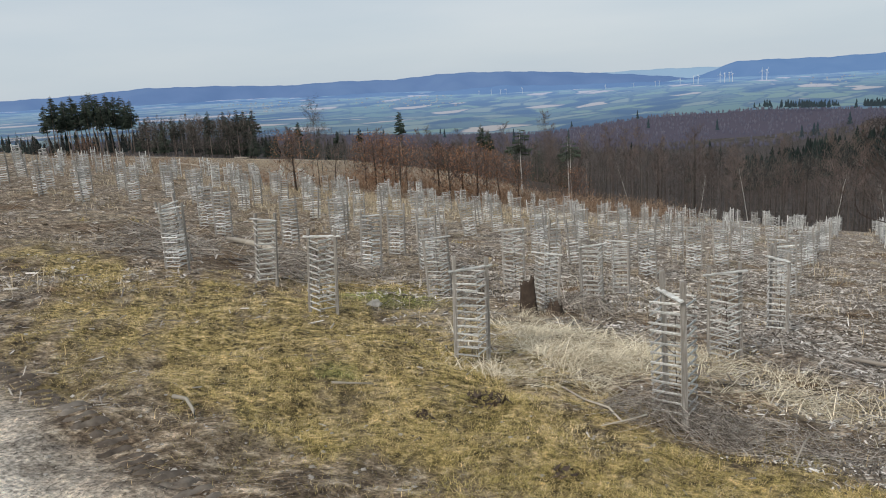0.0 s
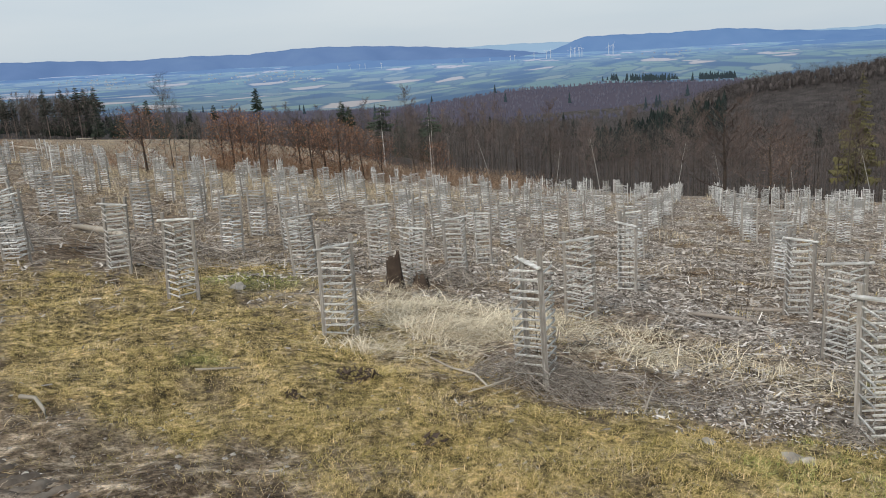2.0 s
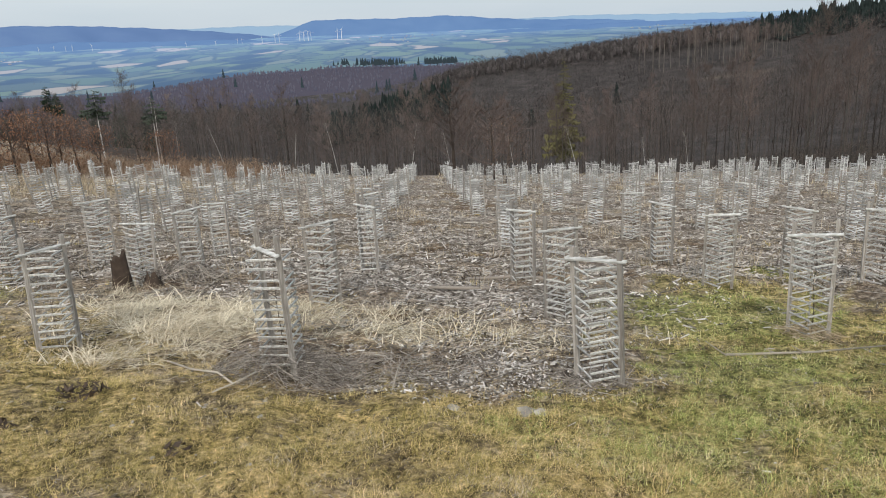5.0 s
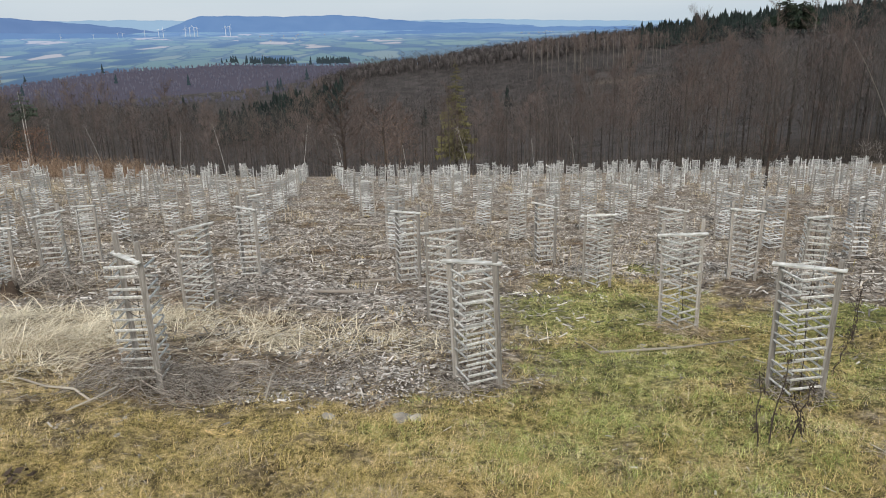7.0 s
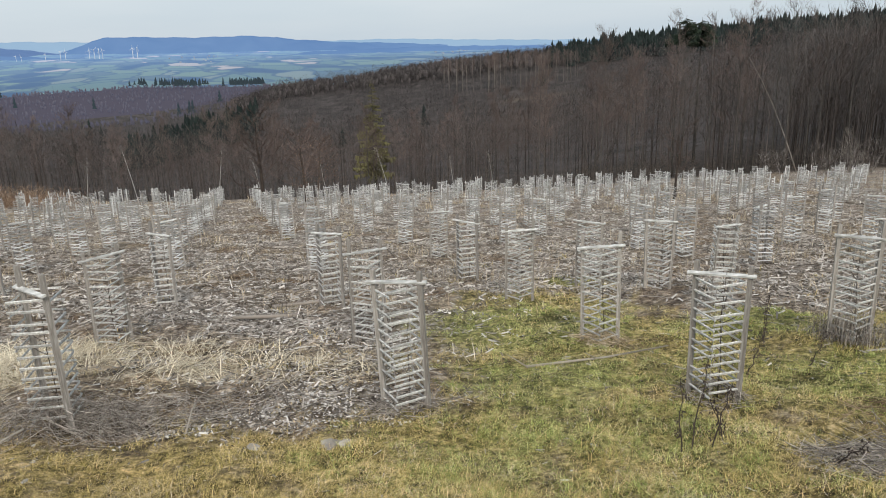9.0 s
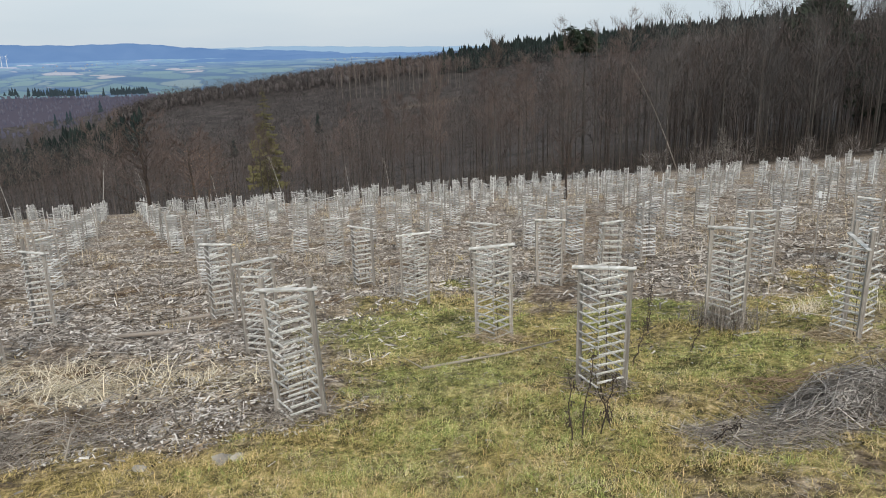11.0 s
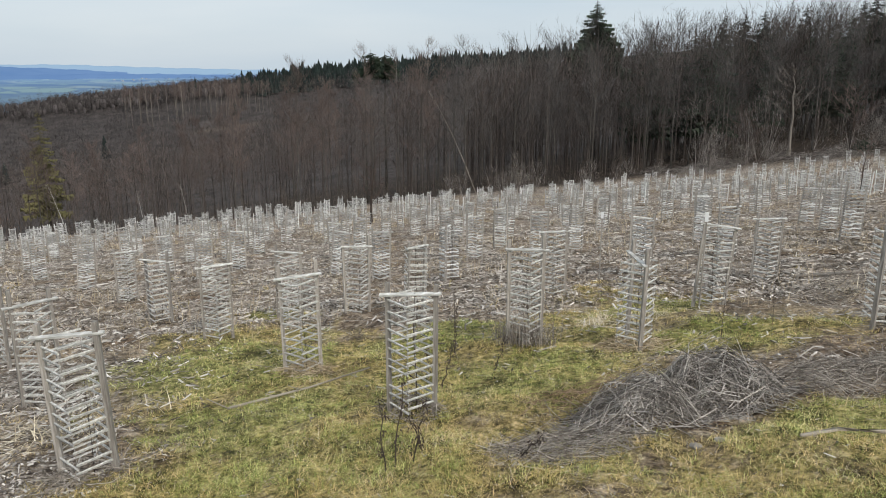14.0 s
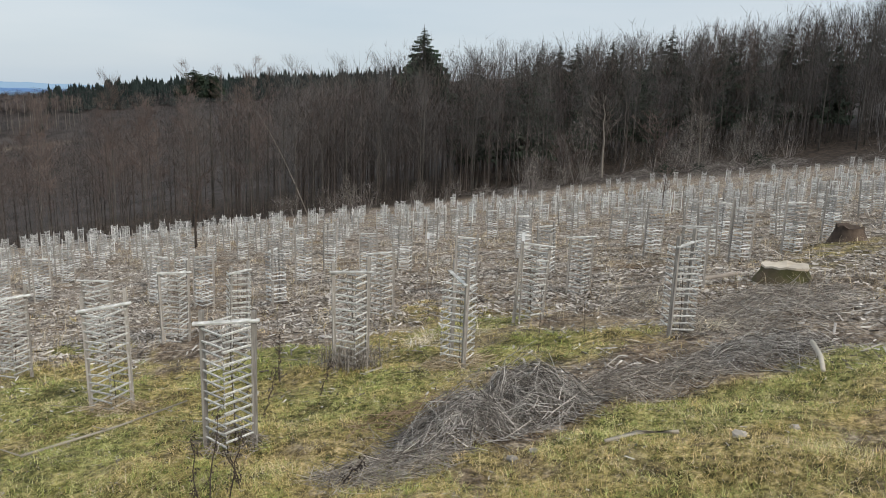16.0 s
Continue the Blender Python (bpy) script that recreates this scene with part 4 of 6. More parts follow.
def conifer_meshes(seed, h, w, first=0.12, rows=26, mat=None, sparse=1.0, power=0.85, bark=None):
    """Trunk and whorls of drooping branches."""
    q = random.Random(seed)
    trunk, crown = Shape(), Shape()
    trunk.tube([(0, 0, -0.5), (0, 0, h * 0.5), (0, 0, h)], [h * 0.012, h * 0.007, h * 0.001], 6)
    rows = int(rows * 1.6)
    for i in range(rows):
        t0 = i / rows
        for j in range(max(4, int(8 * sparse))):
            if q.random() > 0.9 * sparse + 0.1:
                continue
            a = q.random() * 6.283
            t = min(0.99, max(0.0, t0 + q.uniform(-0.04, 0.04)))
            z = h * (first + (0.985 - first) * t)
            ln = (w * (1 - t) ** power * min(1.0, 0.5 + 3 * t if power < 0.7 else 1.0) + 0.02 * w) * q.uniform(0.45, 1.25)
            d = Vector((math.cos(a), math.sin(a), 0)); sd = Vector((-d.y, d.x, 0))
            p = Vector((0, 0, z)); m = p + d * ln * 0.55 + Vector((0, 0, -0.12 * ln)); e = p + d * ln + Vector((0, 0, -0.1 * ln))
            wd_ = ln * 0.17
            # the bough and its hanging sprays
            for s in range(5):
                c0 = p.lerp(m, s / 2.5) if s < 3 else m.lerp(e, (s - 2.5) / 2.5)
                for sg in (-1, 1):
                    tip = c0 + d * ln * 0.2 + sd * sg * wd_ * q.uniform(0.9, 1.6) * (1.3 - s * 0.16) + Vector((0, 0, -q.uniform(0.06, 0.28) * ln))
                    crown.tri(c0, c0 + d * ln * 0.22, tip)
                crown.tri(c0, c0 + d * ln * 0.25, c0 + d * ln * 0.12 + Vector((0, 0, -q.uniform(0.15, 0.32) * ln)))
    return trunk.mesh("trunk", bark or M_BARK), crown.mesh("crown", mat or M_NEEDLE)

def plant(name, label, category, meshes, x, y, size=1.0, turn=None, lean=0.0, group="", z=None, leafy=None):
    ob = thing(name, label, category, group, pose(x, y, ground_at(x, y) if z is None else z, lean, rng.uniform(-1.5, 1.5), rng.uniform(0, 360) if turn is None else turn) @ Matrix.Diagonal((size, size, size, 1)))
    part("trunk", meshes[0], ob); part("crown", meshes[1], ob)
    if leafy is not None:
        part("leaves", leafy, ob)
    return ob

BEECH = [bare_tree_meshes(s, h, limbs=24, first=f, spread=sp, twigs=2, r0=0.0043, fine=0.0009, twig=(M_TWIG, M_TWIGDULL)[s % 2], fuzz=1900) for s, h, f, sp in ((1, 18, 0.24, 0.23), (2, 19, 0.28, 0.2), (3, 17, 0.2, 0.25), (4, 20, 0.34, 0.2), (5, 16, 0.24, 0.24), (6, 18, 0.3, 0.22))]
POLE = [bare_tree_meshes(s, h, limbs=20, first=f, spread=0.12, twigs=2, r0=0.0045, fuzz=450) for s, h, f in ((11, 17, 0.45), (12, 16, 0.4), (13, 18, 0.5))]
BIRCH = [bare_tree_meshes(s, 12, limbs=18, first=0.45, spread=0.13, r0=0.006, bark=M_BIRCH, twig=M_TWIGGREY, fuzz=150) for s in (21, 22)]
SPRUCE = [conifer_meshes(31, 24, 4.2, first=0.62, power=0.5), conifer_meshes(32, 18, 2.1, first=0.6, rows=16), conifer_meshes(33, 24, 2.8, first=0.6, rows=12, power=0.5, bark=M_PINEBARK)]
LARCH = conifer_meshes(34, 18, 2.6, first=0.3, rows=60, mat=M_LARCH, sparse=0.55)
SPRUCE_FAR = [conifer_meshes(35, 24, 3.7, first=0.48, rows=11, power=0.55, bark=M_PINEBARK, mat=M_NEEDLEFAR), conifer_meshes(36, 18, 2.8, rows=10, mat=M_NEEDLEFAR)]
BUSHY = conifer_meshes(45, 12, 2.4, first=0.62, rows=12, sparse=0.5, power=0.4, bark=M_BIRCH, mat=M_NEEDLEFAR)
PINE_TOP = conifer_meshes(39, 24, 2.7, first=0.82, rows=9, power=0.45)
SPRUCE_WIDE = conifer_meshes(38, 24, 4.6, first=0.6, rows=22)

STAND = [conifer_meshes(s, 20, 3.0, first=0.22, rows=8, power=0.75, mat=M_NEEDLEFAR) for s in (46, 47)]
FARBEECH = [bare_tree_meshes(s, 16, limbs=14, first=0.55, spread=0.15, twigs=1, r0=0.009, bark=M_TWIGGREY, fine=0.003, fuzz=900) for s in (48, 49)]

def forest_edge(az):
    return float(np.interp(az, [-30, -20, -12, -5, 10, 30, 50, 62, 75, 95], [132, 122, 100, 84, 80, 80, 84, 92, 108, 112]))

def front_trees():
    n = 0
    az = -24.0
    while az < 94:
        e = forest_edge(az)
        for row in range(3 if rng.random() < 0.6 else 2):
            a, r = az + rng.uniform(-1.0, 1.0), e + 3 + row * 5.0 + rng.uniform(-2, 2)
            x, y = polar(a, r)
            k = rng.random()
            young = float(np.interp(a, [-24, -15, 0, 20], [0.42, 0.5, 0.58, 0.6])) if a < 20 else (0.62 + (min(a, 52) - 20) / 32 * 0.43 + max(0.0, a - 54) / 30 * 0.04)
            ms = rng.choice(POLE) if k < (0.2 if a < 35 else 0.06) else rng.choice(BEECH[0::2] if a > 44 + rng.uniform(-12, 12) else BEECH[1::2])
            nm, lb = "bare_tree", "tall leafless beech at the wood's edge"
            if a < 22 and k > 0.93:
                ms, nm, lb = rng.choice(BIRCH), "birch_tree", "slender pale leafless birch at the wood's edge"
            plant(nm, lb, "tree", ms, x, y, young * rng.uniform(0.88, 1.06), group="trees at the wood's edge")
        az += math.degrees(4.7 / e)

front_trees()

def wood_behind():
    """The mass of the wood behind its first rows."""
    bare = Shape()
    for _ in range(2000):
        az = rng.uniform(-34, 98) if rng.random() < 0.55 else rng.uniform(46, 98)
        r = forest_edge(az) + rng.uniform(12, 62)
        x, y = polar(az, r); z = ground_at(x, y)
        h = (float(np.interp(az, [-34, -24, -15, 0, 20], [5, 6, 9, 11, 12])) if az < 20 else 12.5 + (min(az, 52) - 20) / 32 * 7.2 + max(0.0, az - 56) / 30 * 0.6) * rng.uniform(0.85, 1.05)
        bare.blade((x, y, z - 1), (x, y, z + h), 0.055, (math.cos(radians(az)), -math.sin(radians(az)), 0))
        for _ in range(26):
            a, t = rng.random() * 6.283, rng.uniform(0.26, 0.92)
            q = h * 0.2 * math.sin(min(1.0, (t - 0.2) * 1.35) * 3.0) * rng.uniform(0.4, 1.1) + 0.03 * h
            zb = z + h * (t - rng.uniform(0.05, 0.15))
            dx, dy = math.cos(a), math.sin(a)
            tip = Vector((x + dx * q, y + dy * q, z + h * min(1.0, t + rng.uniform(0.0, 0.1))))
            root = Vector((x, y, zb))
            bare.sliver(root, tip, h * 0.0014, (-dy, dx, 0))
            for _ in range(5):
                p = root.lerp(tip, rng.uniform(0.3, 1.0))
                b = rng.random() * 6.283
                bare.sliver(p, p + Vector((dx * 0.4 + rng.uniform(-0.6, 0.6), dy * 0.4 + rng.uniform(-0.6, 0.6), rng.uniform(-0.1, 1.1))) * h * 0.07, h * 0.0013, (math.cos(b), math.sin(b), 0))
    thing("wood_interior", "dense leafless brown wood behind the edge trees", "woods", me=bare.mesh("wood_interior", M_INNER), kind="stuff")

wood_behind()

def undergrowth():
    """Twiggy shrubs and young growth under the edge trees."""
    s = Shape()
    for _ in range(800):
        az = rng.uniform(-26, 94)
        r = forest_edge(az) + rng.uniform(-1.5, 16) + (6 if az > 60 else 0)
        x, y = polar(az, r); z = ground_at(x, y)
        tall = 63 < az < 83 and rng.random() < 0.6
        h = rng.uniform(3.0, 7.5) if tall else rng.uniform(1.2, 4.5) * (0.6 if az < 10 else 1)
        for _ in range(90 if tall else 30):
            a, k = rng.random() * 6.283, rng.random()
            p = Vector((x + math.cos(a) * k * h * 0.35, y + math.sin(a) * k * h * 0.35, z + h * rng.uniform(0, 0.9)))
            d = Vector((rng.uniform(-1, 1), rng.uniform(-1, 1), rng.uniform(0, 1.4))).normalized()
            s.blade(p, p + d * rng.uniform(0.4, 1.1), rng.uniform(0.008, 0.018), d.cross((0.3, 0.2, 1)).normalized())
    thing("undergrowth", "leafless twiggy shrubs under the edge trees", "shrubs", me=s.mesh("undergrowth", M_UNDER), kind="stuff")

undergrowth()

def thicket():
    """Grey leafless shrubs along the wood's lower edge."""
    s = Shape()
    for _ in range(62):
        az = rng.choice((rng.uniform(60, 88), rng.uniform(63, 69), rng.uniform(73, 80))) if rng.random() < 0.8 else rng.uniform(44, 60)
        r = forest_edge(az) + rng.uniform(-7, 1) - (2 if az < 60 else 0)
        x, y = polar(az, r); z = ground_at(x, y)
        h = rng.choice((rng.uniform(1.5, 4), rng.uniform(4, 9))) if az > 60 else rng.uniform(1.5, 3.5)
        for _ in range(int(55 * h)):
            a, t = rng.random() * 6.283, rng.random() ** 0.8
            k = h * 0.42 * math.sqrt(rng.random()) * math.sin(0.5 + 2.3 * t)
            p = Vector((x + math.cos(a) * k, y + math.sin(a) * k, z + h * t * 0.93))
            d = Vector((math.cos(a) * 0.6 + rng.uniform(-0.7, 0.7), math.sin(a) * 0.6 + rng.uniform(-0.7, 0.7), rng.uniform(0.1, 1.6))).normalized()
            s.blade(p, p + d * rng.uniform(0.35, 0.9), rng.uniform(0.009, 0.017), d.cross((0.3, 0.2, 1)).normalized())
        for _ in range(5):
            a = rng.random() * 6.283
            s.blade((x, y, z - 0.2), (x + math.cos(a) * h * 0.3, y + math.sin(a) * h * 0.3, z + h * rng.uniform(0.6, 1)), 0.035, (math.cos(a + 1.5), math.sin(a + 1.5), 0))
    thing("thicket", "grey leafless shrubs crowding the wood's lower edge", "shrubs", me=s.mesh("thicket", M_SHRUB), kind="stuff")

thicket()

# ---------- single trees ----------
def top_tree(name, label, ms, h0, az, r, el, group="", lean=0.0):
    """A tree whose tip stands at the given elevation."""
    x, y = polar(az, r)
    z = ground_at(x, y)
    return plant(name, label, "tree", ms, x, y, (1.95 + r * math.tan(radians(el)) - z) / h0, group=group, lean=lean)

top_tree("spruce_tree", "tall dark green spruce above the leafless wood", SPRUCE_WIDE, 24, 55.4, 122, 4.55)
for az, r, el, k in ((82.4, 142, 5.6, 1), (80.6, 144, 4.9, 1), (73.0, 140, 4.8, 1), (72.2, 142, 4.3, 1), (66.4, 136, 3.8, 1), (65.3, 138, 3.6, 1), (63.9, 136, 3.5, 1), (76.5, 142, 4.5, 1), (69.0, 140, 4.0, 1), (85.5, 142, 5.5, 1)):
    top_tree("spruce_tree", "dark spruce top rising out of the leafless wood", SPRUCE[k], (24, 18)[k], az, r, el, "spruces in the wood")
for i in range(80):
    az = rng.uniform(58, 98)
    el = float(np.interp(az, [58, 65, 73, 80, 90, 98], [2.5, 3.1, 4.2, 4.5, 5.1, 5.4])) - 1.5 * rng.random() ** 1.5
    top_tree("spruce_tree", "dark spruce standing deep in the wood", STAND[i % 2], 20, az, forest_edge(az) + rng.uniform(14, 48), el, "spruces deep in the wood")
for i in range(62):
    az = rng.uniform(21.5, 31.5)
    top_tree("beech_tree", "tall bare beech with a pale trunk across the valley", FARBEECH[i % 2], 16, az, 352 + rng.uniform(-9, 9), -1.0 - 0.06 * max(0.0, 26 - az) + rng.uniform(-0.3, 0.1), "beeches across the valley")
top_tree("larch_tree", "yellow-green larch standing in the brown wood", LARCH, 18, 16.4, 106, -2.6)
top_tree("spruce_tree", "lone dark spruce on the opposite slope", SPRUCE_FAR[1], 18, 22.9, 400, -0.95)
top_tree("pine_tree", "dark bushy pine above the leafless trees", PINE_TOP, 24, 38.9, 118, 1.05)
top_tree("pine_tree", "dark bushy pine above the leafless trees", PINE_TOP, 24, 40.0, 122, 0.9)
for az, el in ((38.6, 1.9), (41.0, 1.6), (43.2, 2.4), (44.0, 1.7), (47.3, 1.8)):
    top_tree("bare_larch", "thin leafless larch reaching above the wood", POLE[0], 17, az, 92, el, "thin trees above the wood")
# the left wood behind the clearing
for i in range(24):
    az = -49.9 + 5.2 * i / 23 + rng.uniform(-0.12, 0.12)
    el = float(np.interp(az, [-50.2, -49.6, -48.9, -48.2, -47.7, -47.1, -46.6, -46.0, -45.3, -44.6], [0.6, 1.25, 0.8, 1.15, 0.75, 1.5, 1.0, 1.1, 0.9, 0.55]))
    top_tree("spruce_tree", "tall spruce with a bare lower trunk", SPRUCE_FAR[0], 24, az, 290 + rng.uniform(-35, 35), el - (0.0 if i % 3 else 0.5 * rng.random()), "spruce clump beyond the clearing", rng.uniform(-3, 3))
for i in range(60):
    az = rng.uniform(-44.3, -36.6)
    ms = (SPRUCE_FAR[0], SPRUCE_FAR[1], POLE[0], POLE[1])[i % 4]
    h0 = (24, 18, 17, 16)[i % 4]
    top_tree("edge_tree", "mixed spruce and bare tree beyond the clearing", ms, h0, az, 240 + rng.uniform(-12, 25), -0.75 + rng.uniform(-0.5, 0.3), "wood beyond the clearing")
for i in range(130):
    az = rng.choice((rng.uniform(-60, -49), rng.uniform(-37, -14), rng.uniform(-37, -14)))
    k = rng.choice((1, 2, 3, 4, 5))
    ms, h0 = ((SPRUCE_FAR[0], 24), (SPRUCE_FAR[1], 18), (POLE[0], 17), (POLE[1], 16), (BEECH[4], 16), (POLE[2], 18))[k]
    el = float(np.interp(az, [-60, -50, -37, -33, -28, -20, -14], [-1.0, -1.1, -1.7, -2.2, -3.1, -3.6, -4.0])) + rng.uniform(-0.5, 0.25)
    top_tree("edge_tree", "mixed spruce and bare tree beyond the clearing", ms, h0, az, rng.uniform(170, 230) if az > -37 else 260, el, "wood beyond the clearing")
for az, r, el in ((-25.9, 150, -1.42), (-33.4, 150, -1.7), (-28.9, 150, -2.45), (-19.8, 96, -2.8), (-19.3, 100, -3.3), (-30.6, 170, -2.6)):
    top_tree("pine_tree", "slim pine with a small dark crown", SPRUCE[2], 24, az, r, el, "pines among the bare trees")
top_tree("pine_tree", "bushy pine with a pale bare trunk", BUSHY, 12, -16.9, 76, -3.2)
top_tree("pine_tree", "thin pine with a pale trunk and small top", BUSHY, 12, -13.4, 82, -4.0)
for az, r, el, k in ((-31.9, 72, -1.05, 1), (-32.6, 75, -1.9, 3), (-30.2, 78, -2.7, 5), (-27.4, 80, -3.0, 3), (-23.5, 82, -3.1, 1), (-21.6, 80, -3.4, 5), (-18.2, 80, -3.5, 3), (-15.4, 84, -4.0, 1), (-11.9, 80, -4.2, 5), (-20.7, 78, -3.6, 1)):
    top_tree("bare_tree", "spreading brown leafless tree on the clearing's edge", BEECH[k - 1], (18, 19, 17, 20, 16, 18)[k - 1], az, r, el, "brown trees on the clearing's edge")
top_tree("birch_tree", "slim pale birch at the field's edge", BIRCH[0], 12, -13.2, 74, -4.6)
for i in range(9):
    az = -9 + 4.4 * i + rng.uniform(-1, 1)
    x, y = polar(az, forest_edge(az) - rng.uniform(0.5, 2.5))
    plant("birch_tree", "thin pale leafless birch standing before the wood", "tree", BIRCH[i % 2], x, y, rng.uniform(0.34, 0.6), lean=rng.choice((3, -4, 9, -12, 15)), group="birches before the wood")

def leaf_mesh(seed, h, spread, n, low=0.25, mat=None, big=1.0):
    q = random.Random(seed)
    s = Shape()
    for _ in range(n):
        a, t = q.random() * 6.283, q.uniform(low, 1)
        rr = spread * h * math.sqrt(q.random()) * (1.1 - 0.6 * t)
        c = Vector((rr * math.cos(a), rr * math.sin(a), h * t))
        u = Vector((q.uniform(-1, 1), q.uniform(-1, 1), q.uniform(-1, 1))).normalized() * h * 0.017 * big
        v = u.cross((q.uniform(-1, 1), q.uniform(-1, 1), 1)).normalized() * h * 0.011 * big
        s.quad(c - u, c - v, c + u, c + v)
    return s.mesh("leaves", mat or M_RUST)

SMALL = [bare_tree_meshes(41, 4, limbs=26, first=0.22, spread=0.42, lean=0.08, r0=0.022, fine=0.0046, twigs=4, bark=M_STEM), bare_tree_meshes(42, 4, limbs=20, first=0.3, spread=0.33, lean=0.1, r0=0.018, fine=0.004, bark=M_STEM),
         bare_tree_meshes(43, 4, limbs=16, first=0.35, spread=0.28, lean=0.14, r0=0.016, bark=M_TWIGGREY, twig=M_TWIGGREY, fine=0.0035, fuzz=160)]
RUST = [leaf_mesh(51, 4, 0.60, 1500, 0.1, big=0.72), leaf_mesh(52, 4, 0.5, 600, 0.25, M_DRYLEAF, 0.5)]
for az, r, h, k, leaf, lb in ((-34.0, 48, 3.8, 0, 0, "small spreading tree with rust-brown leaves"), (-47.9, 60, 1.9, 0, 0, "low rust-brown leafy bush in the clearing"), (-28.7, 60, 3.8, 0, 0, "young beech keeping its rust-brown leaves"), (-27.3, 58, 4.1, 0, 0, "young beech keeping its rust-brown leaves"), (-25.6, 61, 3.9, 1, 0, "young beech keeping its rust-brown leaves"), (-31.0, 57, 3.0, 1, 1, "small tree with a few brown leaves"), (-32.2, 56, 6.5, 1, None, "slim leafless tree in the clearing"), (-21.4, 60, 4.0, 0, 0, "young beech keeping its rust-brown leaves"),
                              (-19.6, 62, 4.3, 1, 0, "young beech keeping its rust-brown leaves"), (-17.2, 63, 3.6, 0, 0, "young beech keeping its rust-brown leaves"), (-14.6, 64, 3.8, 1, 1, "small tree with a few brown leaves"),
                              (-13.0, 65, 3.6, 0, 0, "young beech keeping its rust-brown leaves"), (-22.4, 57, 4.2, 0, 0, "young beech keeping its rust-brown leaves"), (-26.2, 55, 4.4, 1, 0, "young beech keeping its rust-brown leaves"), (-20.3, 58, 4.6, 0, 0, "young beech keeping its rust-brown leaves"), (-18.6, 60, 4.0, 1, 0, "young beech keeping its rust-brown leaves"), (-28.0, 57, 4.6, 0, 0, "young beech keeping its rust-brown leaves"), (-23.2, 61, 4.4, 0, 0, "young beech keeping its rust-brown leaves"), (-26.5, 58, 3.0, 0, 1, "small tree with a few brown leaves"), (-29.5, 60, 4.2, 1, None, "slim leafless tree in the clearing"), (-24.5, 62, 3.4, 1, None, "slim leafless tree in the clearing"), (-10.8, 66, 5.0, 1, None, "slim leafless tree in the clearing"), (-8.0, 68, 5.2, 0, None, "slim leafless tree in the clearing"),
                              (8.2, 44, 5.9, 0, None, "spreading leafless tree beside the lane of guards"), (11.2, 56, 5.6, 0, None, "spreading leafless tree among the guards"), (12.2, 50, 4.6, 1, 1, "small tree with some dry brown leaves"),
                              (39.1, 41, 4.0, 1, None, "small bare tree among the guards"), (50.2, 70, 4.2, 2, None, "crooked pale bare tree leaning over guards"), (73.5, 46, 2.6, 1, None, "thin bare sapling among the guards"),
                              (68.8, 98, 10.5, 2, None, "pale crooked bare tree at the wood's edge"), (72.5, 100, 7.5, 0, None, "grey leafless tree at the wood's edge"), (75.5, 103, 9, 2, None, "grey leafless tree at the wood's edge"), (66, 96, 6, 0, None, "grey leafless tree at the wood's edge"), (63.5, 94, 5, 2, None, "grey leafless tree at the wood's edge")):
    x, y = polar(az, r)
    slim = lb.startswith("slim leafless")
    plant("small_tree", lb, "tree", BEECH[2] if slim else SMALL[k], x, y, h / (17 if slim else 4), leafy=None if leaf is None else RUST[leaf])

def crest_scrub():
    """Brown bracken, brambles and slash along the crest of the clearing."""
    s = Shape()
    for i in range(620):
        az = rng.uniform(-50, -6) if i < 200 else rng.uniform(-30, -6)
        r = rng.uniform(50, 74) if az > -36 else rng.uniform(50, 90)
        if i >= 200:
            r = rng.uniform(58, 74)
        x, y = polar(az, r); z = ground_at(x, y)
        h, w = rng.uniform(0.3, 1.1) * (1.5 if az > -33 else 0.7), rng.uniform(0.6, 1.8)
        for _ in range(70):
            p = Vector((x + rng.gauss(0, w), y + rng.gauss(0, w), 0)); p.z = z + (ground_at(p.x, p.y) - z) + h * rng.random() ** 1.6
            d = Vector((rng.uniform(-1, 1), rng.uniform(-1, 1), rng.uniform(-0.2, 1.2))).normalized()
            s.blade(p, p + d * rng.uniform(0.2, 0.6), rng.uniform(0.008, 0.018), d.cross((0.3, 0.2, 1)).normalized())
    thing("crest_scrub", "brown bracken and slash along the clearing's crest", "scrub", me=s.mesh("crest_scrub", M_BRACKEN), kind="stuff")

crest_scrub()

def leaning_trunk():
    x0, y0 = polar(47.0, 85); x1, y1 = polar(43.2, 87)
    z0 = ground_at(x0, y0)
    s = Shape()
    p, q = Vector((x0, y0, z0 - 0.4)), Vector((x1, y1, z0 + 11.5))
    pts = [p.lerp(q, t) + Vector((0, 0, 0.9 * math.sin(t * 3.1))) for t in (0, 0.25, 0.5, 0.75, 1)]
    s.tube(pts, [0.065, 0.055, 0.045, 0.032, 0.015], 6)
    thing("leaning_trunk", "thin pale bare trunk leaning against the wood", "tree", me=s.mesh("leaning_trunk", M_TWIGGREY, True))

leaning_trunk()

def bush_mesh(seed, h, w, n, mat):
    q = random.Random(seed)
    s = Shape()
    for _ in range(n):
        a, t = q.random() * 6.283, q.random()
        rr = w * math.sqrt(q.random()) * (1 - 0.5 * t)
        c = Vector((rr * math.cos(a), rr * math.sin(a), h * t * q.uniform(0.6, 1)))
        d = Vector((math.cos(a), math.sin(a), q.uniform(0, 1.2))).normalized() * h * 0.13
        s.blade(c, c + d, h * 0.02, d.cross((0, 0, 1)).normalized())
    return s.mesh("bush", mat)

